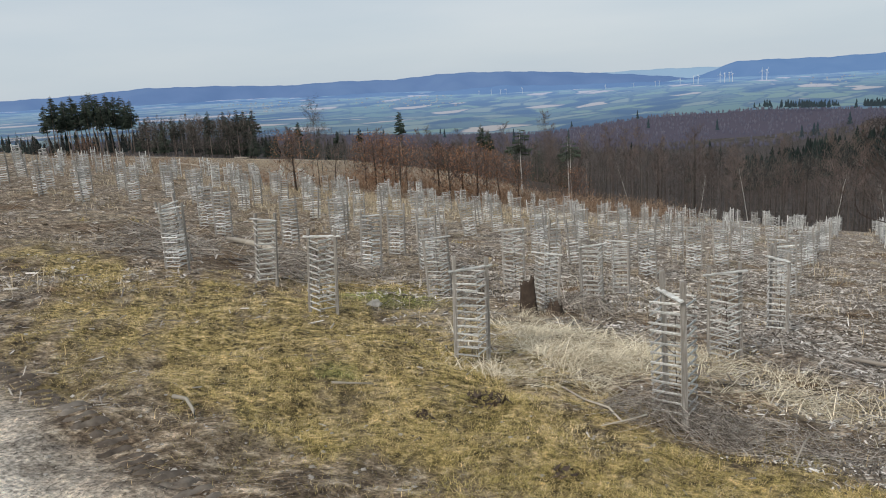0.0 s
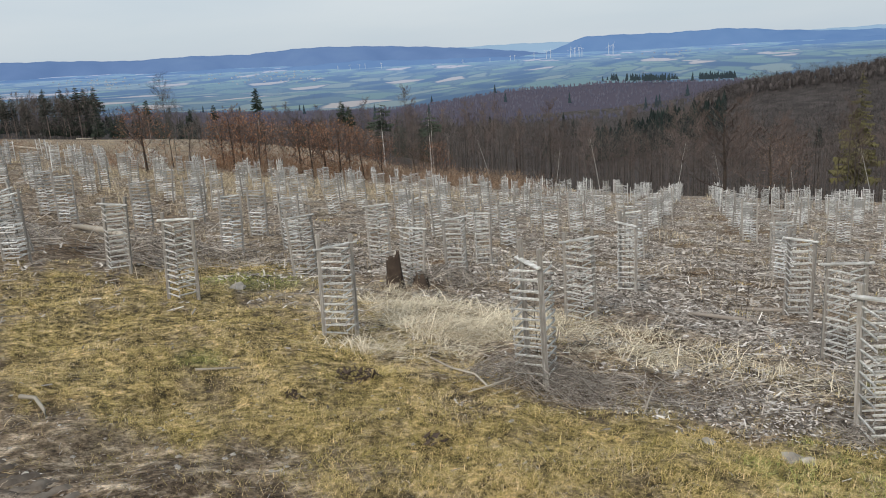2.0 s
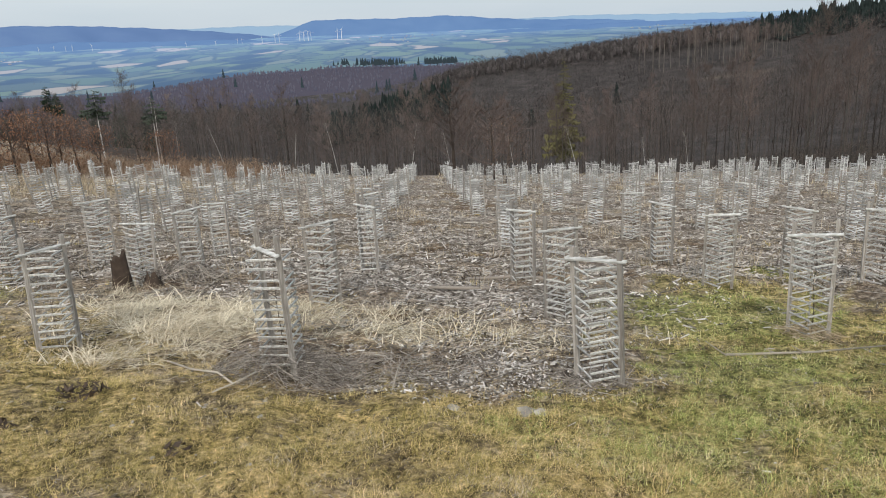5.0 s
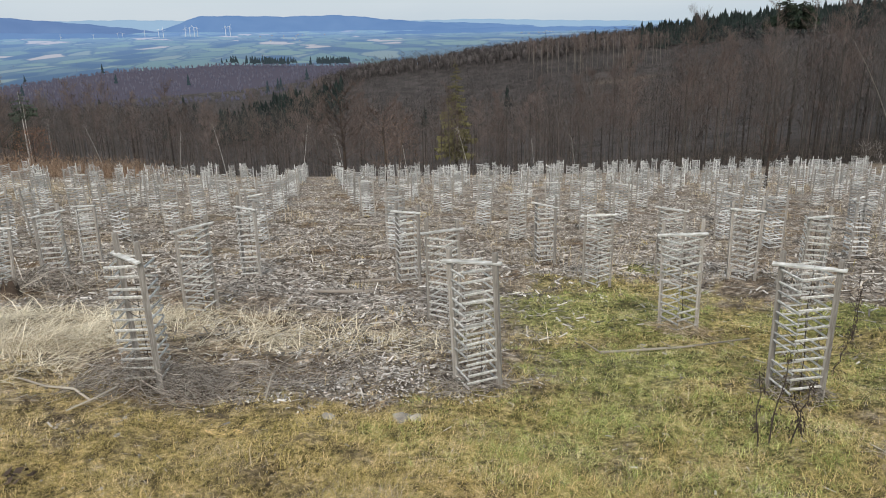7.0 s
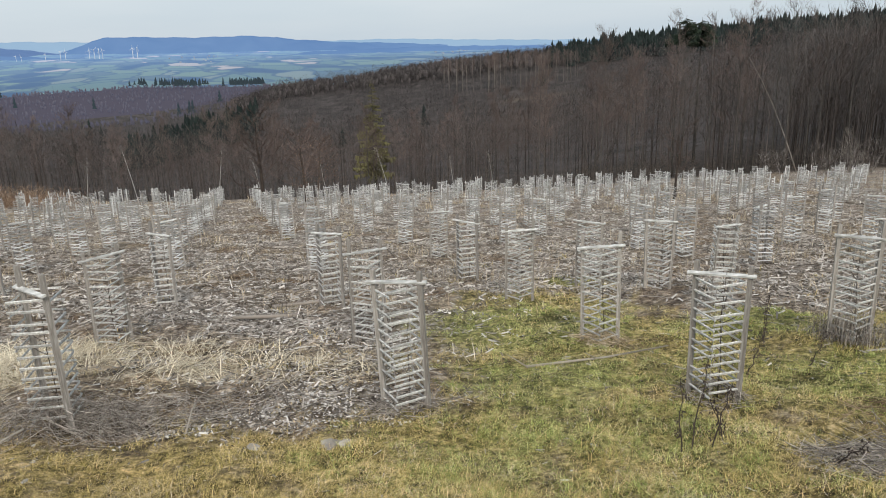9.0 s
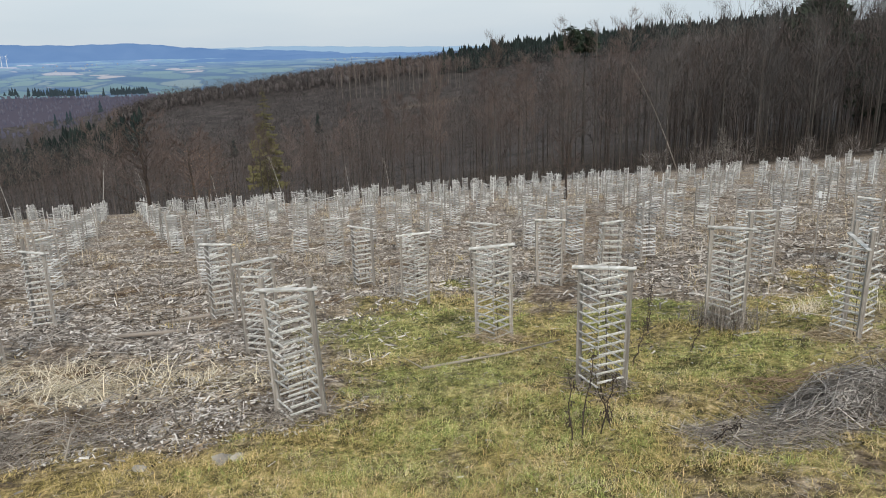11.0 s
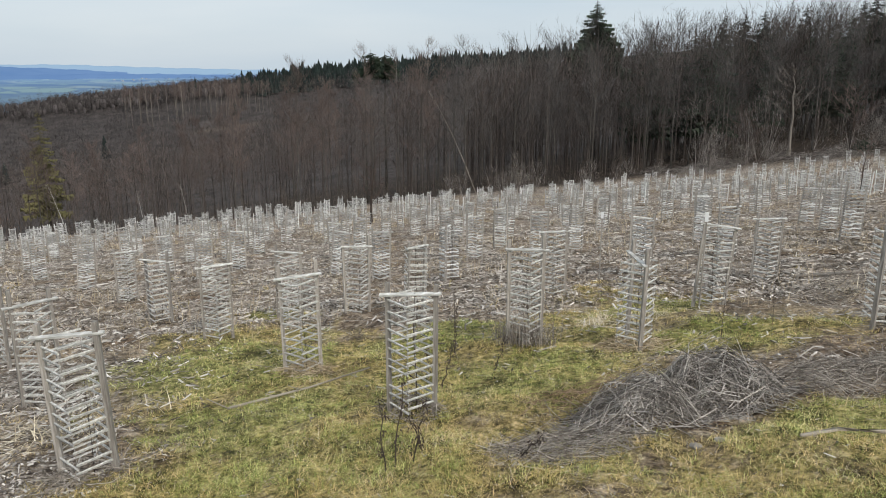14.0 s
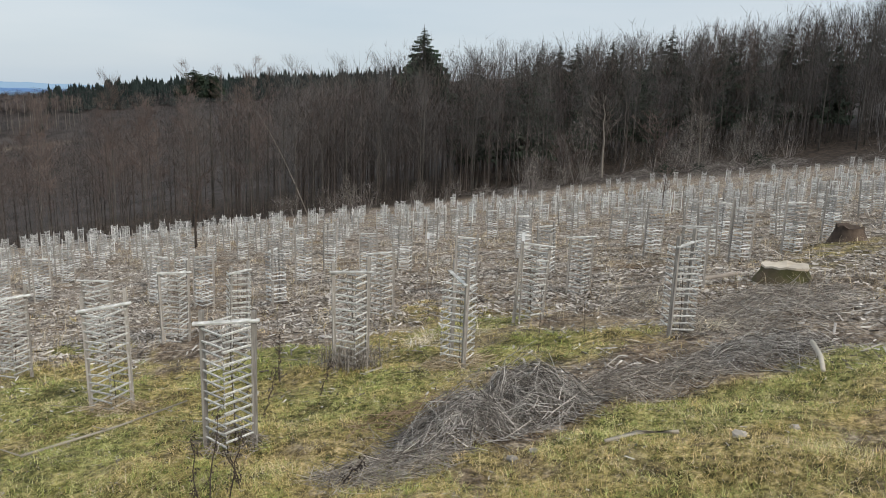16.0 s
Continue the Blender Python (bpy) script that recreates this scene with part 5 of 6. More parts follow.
for az, r, w, h in ((73.3, 93, 1.5, 1.7), (79.6, 97, 1.9, 1.8), (75.6, 95, 1.0, 1.2)):
    x, y = polar(az, r)
    thing("evergreen_bush", "low dark green bush at the wood's edge", "bush", "bushes at the wood's edge", pose(x, y, ground_at(x, y)), bush_mesh(int(az), h, w, 500, M_NEEDLE))

# ---------- tree guards ----------
HB, HP, D = 1.13, 1.25, 0.20       # the bar's and the posts' height, half of the diagonal
CORNERS = ((D, 0), (0, D), (-D, 0), (0, -D))

def slat_ends(face, i, q):
    (ax, ay), (bx, by) = CORNERS[face], CORNERS[(face + 1) % 4]
    z = 0.09 + i * 0.088 + (0.03 if face % 2 else 0.0) + q.uniform(-0.012, 0.012)
    over = 0.07
    t0, t1 = q.uniform(-over, -0.02), 1 + q.uniform(0.02, over)
    dz0, dz1 = q.uniform(-0.008, 0.008), q.uniform(-0.008, 0.008)
    nx, ny = (ax + bx) / 0.4, (ay + by) / 0.4
    off = 0.010
    return ((ax + (bx - ax) * t0 + nx * off, ay + (by - ay) * t0 + ny * off, z + dz0), (ax + (bx - ax) * t1 + nx * off, ay + (by - ay) * t1 + ny * off, z + dz1))

def post_shape(h):
    s = Shape()
    s.tube([(0, 0, -0.25), (0, 0, h - 0.012), (0, 0, h)], [0.031, 0.0285, 0.024], 4)
    return s.mesh("post", M_POST)

def bar_mesh(mat):
    s = Shape(); s.box((0, 0, 0), (D + 0.065, 0, 0), (0, 0.019, 0.005), (0, -0.002, 0.0075))
    return s.mesh("crossbar", mat)

def lath_mesh():
    s = Shape(); s.box((0, 0, 0), (0.5, 0, 0), (0, 0.0052, 0.0026), (0, -0.0022, 0.0074))
    return s.mesh("slat", M_SLAT)

POSTS = [post_shape(h) for h in (HP, HP + 0.05, HP - 0.03)]
BAR, LATH = bar_mesh(M_SLAT), lath_mesh()
_s = Shape(); _s.tube([(0, 0, -0.1), (0, 0, 1.1)], [0.0028, 0.0028], 4); WIRE = _s.mesh("corner_wire", M_POST)

def guard_label(lean):
    return "leaning weathered wooden slat tree guard on two posts" if abs(lean) > 5 else "weathered grey wooden slat tree guard on two posts"

def detailed_guard(x, y, turn, lean=0.0, tilt=0.0, size=1.0, seed=0):
    q = random.Random(seed)
    g = thing("tree_guard", guard_label(max(abs(lean), abs(tilt))), "tree guard", "tree guards in the clearing", pose(x, y, ground_at(x, y), lean, tilt, turn) @ Matrix.Diagonal((1, 1, size, 1)))
    for sx in (-1, 1):
        part("post", q.choice(POSTS), g, m=pose(sx * D, 0, 0, q.uniform(-1.2, 1.2), q.uniform(-1.2, 1.2), 45))
    part("crossbar", BAR, g, "pale flat top bar", pose(0, -0.03, HB, 0, q.uniform(-5, 5), 0))
    for sy in (-1, 1):
        part("corner_wire", WIRE, g, m=pose(0, sy * D, 0))
    for face in range(4):
        for i in range(12):
            if q.random() < 0.03:
                continue
            a, b = slat_ends(face, i, q)
            d = Vector(b) - Vector(a)
            mid = (Vector(a) + Vector(b)) / 2
            rot = d.to_track_quat("X", "Z").to_matrix().to_4x4()
            part("slat", LATH, g, m=Matrix.Translation(mid) @ rot @ Matrix.Diagonal((d.length, 1, 1, 1)))
    return g

def panel_mesh(face, seed):
    q = random.Random(seed)
    s = Shape()
    for i in range(12):
        a, b = slat_ends(face, i, q)
        s.beam(a, b, 0.012, 0.018)
    return s.mesh("slat_panel", M_SLATS)

PANELS = [[panel_mesh(f, 100 + 10 * v + f) for f in range(4)] for v in range(4)]

def guard(x, y, turn, lean, tilt, size, seed):
    q = random.Random(seed)
    g = thing("tree_guard", guard_label(max(abs(lean), abs(tilt))), "tree guard", "tree guards in the clearing", pose(x, y, ground_at(x, y), lean, tilt, turn) @ Matrix.Diagonal((1, 1, size, 1)))
    for sx in (-1, 1):
        part("post", q.choice(POSTS), g, m=pose(sx * D, 0, 0, q.uniform(-1.5, 1.5), q.uniform(-1.5, 1.5), 45))
    part("crossbar", BAR, g, m=pose(0, 0.03, HB, 0, q.uniform(-6, 6), 0))
    v = q.choice(PANELS)
    for f in range(4):
        part("slat_panel", v[f], g)
    return g

# x, y, turn of the bar from facing the camera, lean, tilt, share of the usual height
NEAR = [(-0.60, 6.46, -66, 2, 1, 1.035), (2.15, 5.65, -18, 0, -2, 1.02), (4.53, 4.61, -6, 1, 0, 0.97), (4.95, 6.95, 2, 0, -1, 1.03), (-3.0, 7.64, 20, -2, 2, 0.95), (7.2, 5.55, 16, 1, 0, 1.04), (7.66, 4.33, -66, 0, 1, 0.97),
        (2.61, 8.4, 14, 0, -1, 1.02), (-0.31, 9.62, 12, 1, -1, 1.02), (-5.72, 8.8, -16, 0, 4, 1.0), (5.4, 9.85, 4, 0, 0, 0.98), (9.46, 2.33, 68, 0, 1, 0.98), (10.0, 4.6, 10, -3, 4, 0.98)]
NEAR2 = [(2.72, 10.95, -30, 0, 0, 1.04), (0.36, 12.3, -50, 0, 0, 1.05), (-2.58, 12.4, 30, 0, 0, 0.97), (-2.5, 14.8, -40, 0, 0, 1.0), (-3.3, 12.0, -10, 0, 3, 0.88), (-5.0, 11.4, 12, 0, -2, 0.92), (-7.85, 10.4, -35, 0, 4, 1.0), (5.63, 12.4, -25, 0, 0, 1.0),
         (7.7, 9.5, 20, 0, 0, 1.0), (10.3, 7.5, 6, 0, 0, 0.98), (6.5, 16.1, 8, 0, 0, 1.0), (-4.3, 13.4, 0, 0, 0, 1.0), (12.9, 5.06, 14, 0, 0, 0.95), (-10.3, 11.1, 40, -4, -8, 1.0), (12.9, 3.1, 10, 0, 0, 0.95), (7.04, 10.5, -6, 0, 0, 1.0), (7.8, 8.2, 55, 0, 2, 1.0)]
MID = [(-7.3, 13.2, 4), (-6.6, 14.5, -30), (-8.3, 16.4, 20), (-10.8, 15.5, 5), (-10.9, 18.0, 10), (-12.6, 15.2, 10), (-14.2, 16.5, 4), (-9.8, 10.4, 12), (-5.9, 20.9, 0), (-9.1, 26.6, 12), (-2.45, 25.5, 20), (-2.45, 18.4, -8),
       (0.95, 22.3, 8), (-0.3, 26.7, 5), (0.5, 19.6, -10), (1.5, 26.1, 0), (3.75, 17.1, 18), (3.4, 15.0, 4), (4.5, 21.1, 25), (7.9, 28.6, 0), (9.0, 25.8, 6), (7.1, 24.5, -8), (10.2, 25.7, 10), (9.5, 20.9, 4), (11.0, 19.4, 2), (13.4, 17.9, -16),
       (14.3, 23.9, 8), (14.5, 18.2, -10), (11.0, 12.9, -8), (11.15, 10.85, 70), (14.4, 13.2, 12), (14.56, 11.2, 2), (12.95, 7.45, 12), (18.6, 5.55, -6), (17.8, 4.06, -12), (17.0, 3.2, 4), (18.3, 2.4, 15), (21.7, 14.2, 25), (26.0, 14.2, 5),
       (24.2, 11.9, -8), (21.5, 7.0, -4), (21.4, 4.6, 6), (21.5, 2.0, 14)]

def facing(x, y):
    return -math.degrees(math.atan2(x, y))

def field_edge(az):
    return float(np.interp(az, [-70, -45, -32, -22, -12, 0, 40, 60, 75, 95], [48, 60, 62, 58, 62, 72, 74, 80, 86, 88]))

def build_guards():
    done = []
    for i, (x, y, turn, lean, tilt, size) in enumerate(NEAR + NEAR2):
        detailed_guard(x, y, facing(x, y) + turn, lean, tilt, size, 500 + i)
        done.append((x, y))
    for i, (x, y, turn) in enumerate(MID):
        guard(x, y, facing(x, y) + turn, rng.uniform(-2, 2), rng.uniform(-3, 3), 1.0, 700 + i)
        done.append((x, y))
    spots = []
    c, s = math.cos(radians(6)), math.sin(radians(6))
    for i in range(-36, 44):
        for j in range(-14, 46):
            v, u = 0.25 + 2.62 * (i + 0.5) + (0.2 if i >= 0 else -0.2), 3.0 + (2.55 if i not in (-1, 0) else 1.7) * j
            v += rng.uniform(-0.45, 0.45) * (0.5 if abs(i + 0.5) < 1 else 1); u += rng.uniform(-0.6, 0.6)
            x, y = v * c + u * s, u * c - v * s
            r, az = math.hypot(x, y), math.degrees(math.atan2(x, y))
            if not -64 < az < 96 or r > field_edge(az) or r < 11 or rng.random() < (0.10 if i not in (-1, 0) else 0.03):
                continue
            if (az < -36 and r < 27) or (az > 84 and r < 16):
                continue
            if r < 17 and -44 < az < 70:
                continue
            if any((x - p) ** 2 + (y - k) ** 2 < 1.9**2 for p, k in done):
                continue
            spots.append((r, x, y))
    spots.sort()
    far = Shape()
    for n, (r, x, y) in enumerate(spots):
        turn, lean, tilt, size = facing(x, y) + rng.choice((0, 0, 10, -15, 30, 60, -60, 90)) + rng.uniform(-12, 12), rng.gauss(0, 2.0), rng.gauss(0, 2.5), rng.uniform(0.95, 1.08)
        if n < 230:
            guard(x, y, turn, lean, tilt, size, 900 + n)
            continue
        q = random.Random(900 + n)
        if q.random() < 0.18:
            continue
        m = pose(x, y, ground_at(x, y) - q.choice((0, 0, 0.08, 0.16, 0.28)), lean, tilt, turn)
        for sx in (-1, 1):
            far.beam(m @ Vector((sx * D, 0, -0.1)), m @ Vector((sx * D, 0, HP * size)), 0.034, 0.034)
        far.beam(m @ Vector((-D - 0.06, 0.03, HB)), m @ Vector((D + 0.06, 0.03, HB)), 0.045, 0.025)
        for f in range(4):
            for i in range(0, 12):
                a, b = slat_ends(f, i, q)
                far.tube((m @ Vector(a), m @ Vector(b)), (0.0125, 0.0125), 3, cap=False)
    thing("distant_tree_guards", "crowd of weathered wooden slat tree guards far down the slope", "tree guards", me=far.mesh("distant_tree_guards", M_SLATS), kind="stuff")

build_guards()

# ---------- saplings, weeds ----------
_s = Shape(); _s.tube([(0, 0, -0.04), (0.01, 0, 0.3), (-0.01, 0.01, 0.65), (0.005, 0, 1.0)], [0.0045, 0.0038, 0.003, 0.0015], 5); STEM = _s.mesh("stem", M_STEM)
_s = Shape(); _s.tube([(0, 0, 0), (0.07, 0, 0.07), (0.12, 0.01, 0.17)], [0.0032, 0.0025, 0.001], 4); TWIG = _s.mesh("twig", M_STEM)

def sapling(x, y, h, n, label, group, seed):
    q = random.Random(seed)
    o = thing("sapling", label, "sapling", group, pose(x, y, ground_at(x, y), q.uniform(-3, 3), q.uniform(-3, 3), q.uniform(0, 360)) @ Matrix.Diagonal((h, h, h, 1)))
    part("stem", STEM, o)
    for i in range(n):
        part("twig", TWIG, o, m=pose(0, 0, 0.28 + 0.66 * i / n, 0, q.uniform(-10, 25), q.uniform(0, 360)) @ Matrix.Diagonal((1, 1, 1, 1)))

for i, (x, y, *_) in enumerate(NEAR + NEAR2 + MID):
    sapling(x + 0.02, y - 0.03, (1.0, 0.8, 1.12)[i % 3], 6, "thin dark leafless sapling inside its guard", "planted saplings", 60 + i)
for i, (x, y) in enumerate(((6.9, 10.6), (6.5, 6.05), (2.1, 12.3), (8.3, 3.6), (9.2, 3.4), (1.9, 10.3), (-6.9, 13.2), (10.4, 6.6))):
    sapling(x, y, 0.8, 12, "dark leafless young tree without a guard", "unguarded saplings", 160 + i)

def marker(az, r):
    x, y = polar(az, r)
    o = thing("marker_stake", "thin wooden stake with a white tag", "stake", "marked stakes", pose(x, y, ground_at(x, y), 0, 0, facing(x, y)))
    s = Shape(); s.tube([(0, 0, -0.2), (0, 0, 1.32)], [0.014, 0.013], 5); part("stake", s.mesh("stake", M_POST), o)
    s = Shape(); s.box((0, -0.018, 1.26), (0.024, 0, 0), (0, 0.004, 0), (0, 0, 0.062)); part("tag", s.mesh("tag", M_TAG), o, "white plastic tag")

def weed_mesh(seed, h):
    q = random.Random(seed)
    s = Shape()
    for _ in range(1):
        x, y, k = q.uniform(-0.03, 0.03), q.uniform(-0.06, 0.06), q.uniform(0.85, 1)
        lx, ly = q.uniform(-0.03, 0.03), q.uniform(-0.03, 0.03)
        pts = [Vector((x + lx * i + q.uniform(-0.016, 0.016), y + ly * i + q.uniform(-0.016, 0.016), h * k * i / 7 - 0.02)) for i in range(8)]
        s.tube(pts, [0.006, 0.0055, 0.005, 0.0045, 0.004, 0.0035, 0.003, 0.002], 5)
        for _ in range(34):
            t = q.uniform(0.1, 1) ** 0.8
            j = min(int(t * 7), 6)
            p = pts[j].lerp(pts[j + 1], t * 7 - j)
            a = q.random() * 6.283
            m = p + Vector((math.cos(a), math.sin(a), q.uniform(0.1, 0.9))) * q.uniform(0.015, 0.04)
            e = m + Vector((math.cos(a) * 0.5, math.sin(a) * 0.5, q.uniform(-1, 0.2))) * q.uniform(0.02, 0.045)
            s.blade(p, m, 0.0025, (-math.sin(a), math.cos(a), 0)); s.blade(m, e, 0.008, (-math.sin(a), math.cos(a), 0))
    return s.mesh("weed", M_STEM)

for i, (x, y, h) in enumerate(((3.55, 3.82, 0.62), (3.65, 3.76, 0.66), (3.72, 3.72, 0.55), (3.9, 3.75, 0.3), (5.1, 4.95, 0.4), (6.48, 6.02, 0.7), (4.2, 3.2, 0.3), (5.3, 5.0, 0.5), (6.1, 5.1, 0.4))):
    thing("dead_weed", "dark withered weed stalk with shrivelled leaves", "weed", "withered weeds", pose(x, y, ground_at(x, y), rng.uniform(-6, 6), rng.uniform(-6, 6), rng.uniform(0, 360)), weed_mesh(90 + i, h))

marker(64.7, 10.9)
marker(57.2, 14.6)

# ---------- sticks, stumps, stones ----------
def stick(name, label, pts, r0, r1, mat=None, cat="stick", twig=0):
    s = Shape()
    P = [Vector((x, y, ground_at(x, y) + dz)) for x, y, dz in pts]
    n = len(P)
    s.tube(P, [r0 + (r1 - r0) * i / (n - 1) for i in range(n)], 6)
    for _ in range(twig):
        k = rng.randrange(n - 1)
        p = P[k].lerp(P[k + 1], rng.random())
        s.tube([p, p + Vector((rng.uniform(-0.2, 0.2), rng.uniform(-0.2, 0.2), rng.uniform(0.02, 0.12)))], [r1, r1 * 0.5], 4)
    return thing(name, label, cat, me=s.mesh(name, mat or M_PALESTICK, True))

stick("fallen_branch", "pale curved dead branch lying in the dry grass", [(-1.75, 6.9, 0.03), (-1.45, 6.55, 0.05), (-1.15, 6.2, 0.06), (-1.0, 6.0, 0.04)], 0.009, 0.011)
stick("fallen_branch", "short pale forked stick in the dry grass", [(-1.15, 5.85, 0.03), (-0.95, 5.98, 0.07), (-0.8, 6.08, 0.10)], 0.007, 0.010)
stick("fallen_branch", "bent pale stick lying on bare soil", [(-4.0, 4.15, 0.02), (-4.2, 4.35, 0.05), (-4.35, 4.45, 0.09), (-4.5, 4.46, 0.07)], 0.012, 0.02)
stick("fallen_branch", "thin pale stick on the grass", [(-3.75, 5.75, 0.03), (-3.4, 5.95, 0.04)], 0.012, 0.010)
stick("fallen_branch", "pale dry stick on the grass", [(5.35, 1.65, 0.03), (5.6, 1.5, 0.05), (5.75, 1.25, 0.05)], 0.013, 0.018)
stick("fallen_branch", "thick pale dead branch on the brush", [(7.7, 0.55, 0.06), (8.1, 0.62, 0.12), (8.5, 0.75, 0.16)], 0.02, 0.026)
stick("fallen_branch", "thin looping grey twig", [(0.35, 5.7, 0.0), (0.42, 5.9, 0.16), (0.5, 6.1, 0.22), (0.65, 6.0, 0.16)], 0.008, 0.005, twig=2)
stick("log", "long pale log lying in the chippings", [(1.9, 11.6, 0.04), (2.4, 11.3, 0.06), (2.8, 11.2, 0.05), (3.3, 10.9, 0.04)], 0.022, 0.04, cat="log", mat=M_STICK)
stick("fallen_branch", "long thin branch in the grass", [(3.6, 6.2, 0.03), (4.4, 6.0, 0.05), (5.4, 6.3, 0.05)], 0.014, 0.008, twig=3)
stick("log", "pale log lying behind the stump", [(12.9, 4.6, 0.05), (13.6, 3.5, 0.07), (14.2, 2.6, 0.08)], 0.03, 0.04, cat="log", mat=M_STICK)
stick("log", "long grey log among the chippings", [(-9.0, 13.0, 0.1), (-10.5, 13.8, 0.12), (-12.0, 14.6, 0.1)], 0.09, 0.06, cat="log")
stick("log", "pale split log in the chippings", [(1.2, 10.6, 0.03), (1.7, 10.35, 0.05), (2.1, 10.3, 0.04)], 0.03, 0.035, cat="log", mat=M_STICK)
for i in range(14):
    az, r = rng.uniform(-55, -14), rng.uniform(66, 130)
    x, y = polar(az, r); a = rng.uniform(-0.5, 0.5); ln = rng.uniform(2, 5)
    stick("log", "pale felled trunk lying on the bare clearing", [(x, y, 0.15), (x + ln * math.cos(a), y + ln * math.sin(a), 0.2)], 0.09, 0.06, cat="log")

def stump(x, y, r, h, label, cut, bark, jag=0.0, slant=(0, 0)):
    q = random.Random(int(x * 100))
    s, t = Shape(), Shape()
    n = 18
    ring = lambda k, z, j: [(k * r * (1 + 0.10 * math.sin(3 * i * 6.283 / n + 1) + 0.06 * math.sin(7 * i * 6.283 / n)) * math.cos(i * 6.283 / n), k * r * (1 + 0.10 * math.sin(3 * i * 6.283 / n + 1)) * math.sin(i * 6.283 / n),
                             z + (q.uniform(-j, j) if j else 0) + slant[0] * math.cos(i * 6.283 / n) * r + slant[1] * math.sin(i * 6.283 / n) * r) for i in range(n)]
    rings = [ring(1.45, -0.15, 0), ring(1.15, h * 0.25, 0.01 + jag * 0.1), ring(1.0, h * 0.6, 0.01 + jag * 0.25), ring(0.97 - jag, h, jag)]
    for rr in rings:
        s.v += rr
    for k in range(3):
        for i in range(n):
            s.f.append((k * n + i, k * n + (i + 1) % n, (k + 1) * n + (i + 1) % n, (k + 1) * n + i))
    t.v = [(a * 1.02, b * 1.02, c + 0.004) for a, b, c in rings[3]] + [(a * 1.02, b * 1.02, c - 0.03) for a, b, c in rings[3]] + [(0, 0, h - jag * 1.5 + 0.004)]
    for i in range(n):
        t.f += [(i, (i + 1) % n, 2 * n), (n + i, n + (i + 1) % n, (i + 1) % n, i)]
    o = thing("tree_stump", label, "tree stump", m=pose(x, y, ground_at(x, y), 0, 0, q.uniform(0, 360)))
    part("bark", s.mesh("bark", bark, True), o); part("cut_face", t.mesh("cut_face", cut), o)

stump(13.9, 1.82, 0.38, 0.26, "wide sawn tree stump with mossy bark", M_CUT, M_MOSS, 0.025, (0.05, 0.03))
stump(-3.38, 11.2, 0.12, 0.52, "tall dark splintered stump in dry grass", M_STUMP, M_STUMP, 0.07, (0.5, 0.3))
stump(-2.95, 11.3, 0.13, 0.16, "low dark rotten stump beside a guard", M_STUMP, M_STUMP, 0.09, (0.5, -0.3))
stump(20.6, 1.5, 0.32, 0.3, "low dark stump among brush", M_STUMP, M_STUMP, 0.04)

def stone(x, y, r, label, mat=None):
    bm = bmesh.new()
    bmesh.ops.create_icosphere(bm, subdivisions=2, radius=r)
    for v in bm.verts:
        v.co *= 1 + 0.6 * noise.noise(v.co * (1.6 / r) + Vector((x, y, 0))) + 0.25 * noise.noise(v.co * (4.5 / r) + Vector((y, x, 0)))
        v.co.z *= 0.55
    me = bpy.data.meshes.new("stone"); bm.to_mesh(me); bm.free(); me.materials.append(mat or M_ROCK)
    thing("stone", label, "stone", "stones on the ground", pose(x, y, ground_at(x, y) + r * 0.15, 0, 0, rng.uniform(0, 360)), me)

for x, y, r in ((1.32, 4.9, 0.07), (1.42, 4.86, 0.05), (5.84, 0.85, 0.06), (0.81, 5.25, 0.05), (6.2, 0.55, 0.04), (-5.5, 9.9, 0.12), (5.1, 2.25, 0.045), (5.25, 2.15, 0.035)):
    stone(x, y, r, "pale weathered stone half sunk in the ground")
for _ in range(24):
    x = rng.uniform(-7, -2); y = rng.uniform(2.4, 4.6)
    stone(x, y, rng.uniform(0.01, 0.022), "small pale stone chip on the ground")

# ---------- brush heaps ----------
def brush(name, label, cx, cy, rx, ry, turn, n, h, seed, lens=(0.35, 0.9), rad=(0.003, 0.009), mat=None):
    q = random.Random(seed)
    s = Shape()
    c, sn = math.cos(radians(turn)), math.sin(radians(turn))
    lumps = [(q.uniform(-0.6, 0.6) * rx, q.uniform(-0.6, 0.6) * ry, q.uniform(0.5, 1.0), q.uniform(0.3, 0.55)) for _ in range(7)] + [(0.0, 0.0, 0.8, 0.8)]
    def mound(u, v):
        edge = max(0.0, 1 - (u / rx) ** 2 - (v / ry) ** 2)
        return h * edge ** 0.6 * max(k * math.exp(-((u - a) ** 2 + (v - b) ** 2) / (w * max(rx, ry)) ** 2) for a, b, k, w in lumps)
    for _ in range(n):
        rr, a = math.sqrt(q.random()), q.random() * 6.283
        u, v = rr * rx * math.cos(a) * 0.95, rr * ry * math.sin(a) * 0.95
        ang = math.atan2(v, u) + q.gauss(0, 1.2) if q.random() < 0.1 else q.random() * 6.283
        ln, deep, rise = q.uniform(*lens), 1 - 0.85 * q.random() ** 1.3, q.gauss(0, 0.30)
        du, dv, bow = math.cos(ang), math.sin(ang), q.uniform(-0.3, 0.3)
        pts = []
        for t in (-0.5, -0.17, 0.17, 0.5):
            w = bow * (0.25 - t * t) * 4
            uu, vv = u + (du * t - dv * w) * ln, v + (dv * t + du * w) * ln
            x, y = cx + uu * c - vv * sn, cy + uu * sn + vv * c
            pts.append(Vector((x, y, ground_at(x, y) + max(0.006, deep * mound(uu, vv) + rise * ln * t + 0.02 * h * q.random()))))
        r = q.uniform(*rad)
        s.tube(pts, [r, r * 0.95, r * 0.8, r * 0.4], 3, cap=False)
    return thing(name, label, "brushwood", me=s.mesh(name, mat or M_STICK), kind="stuff")

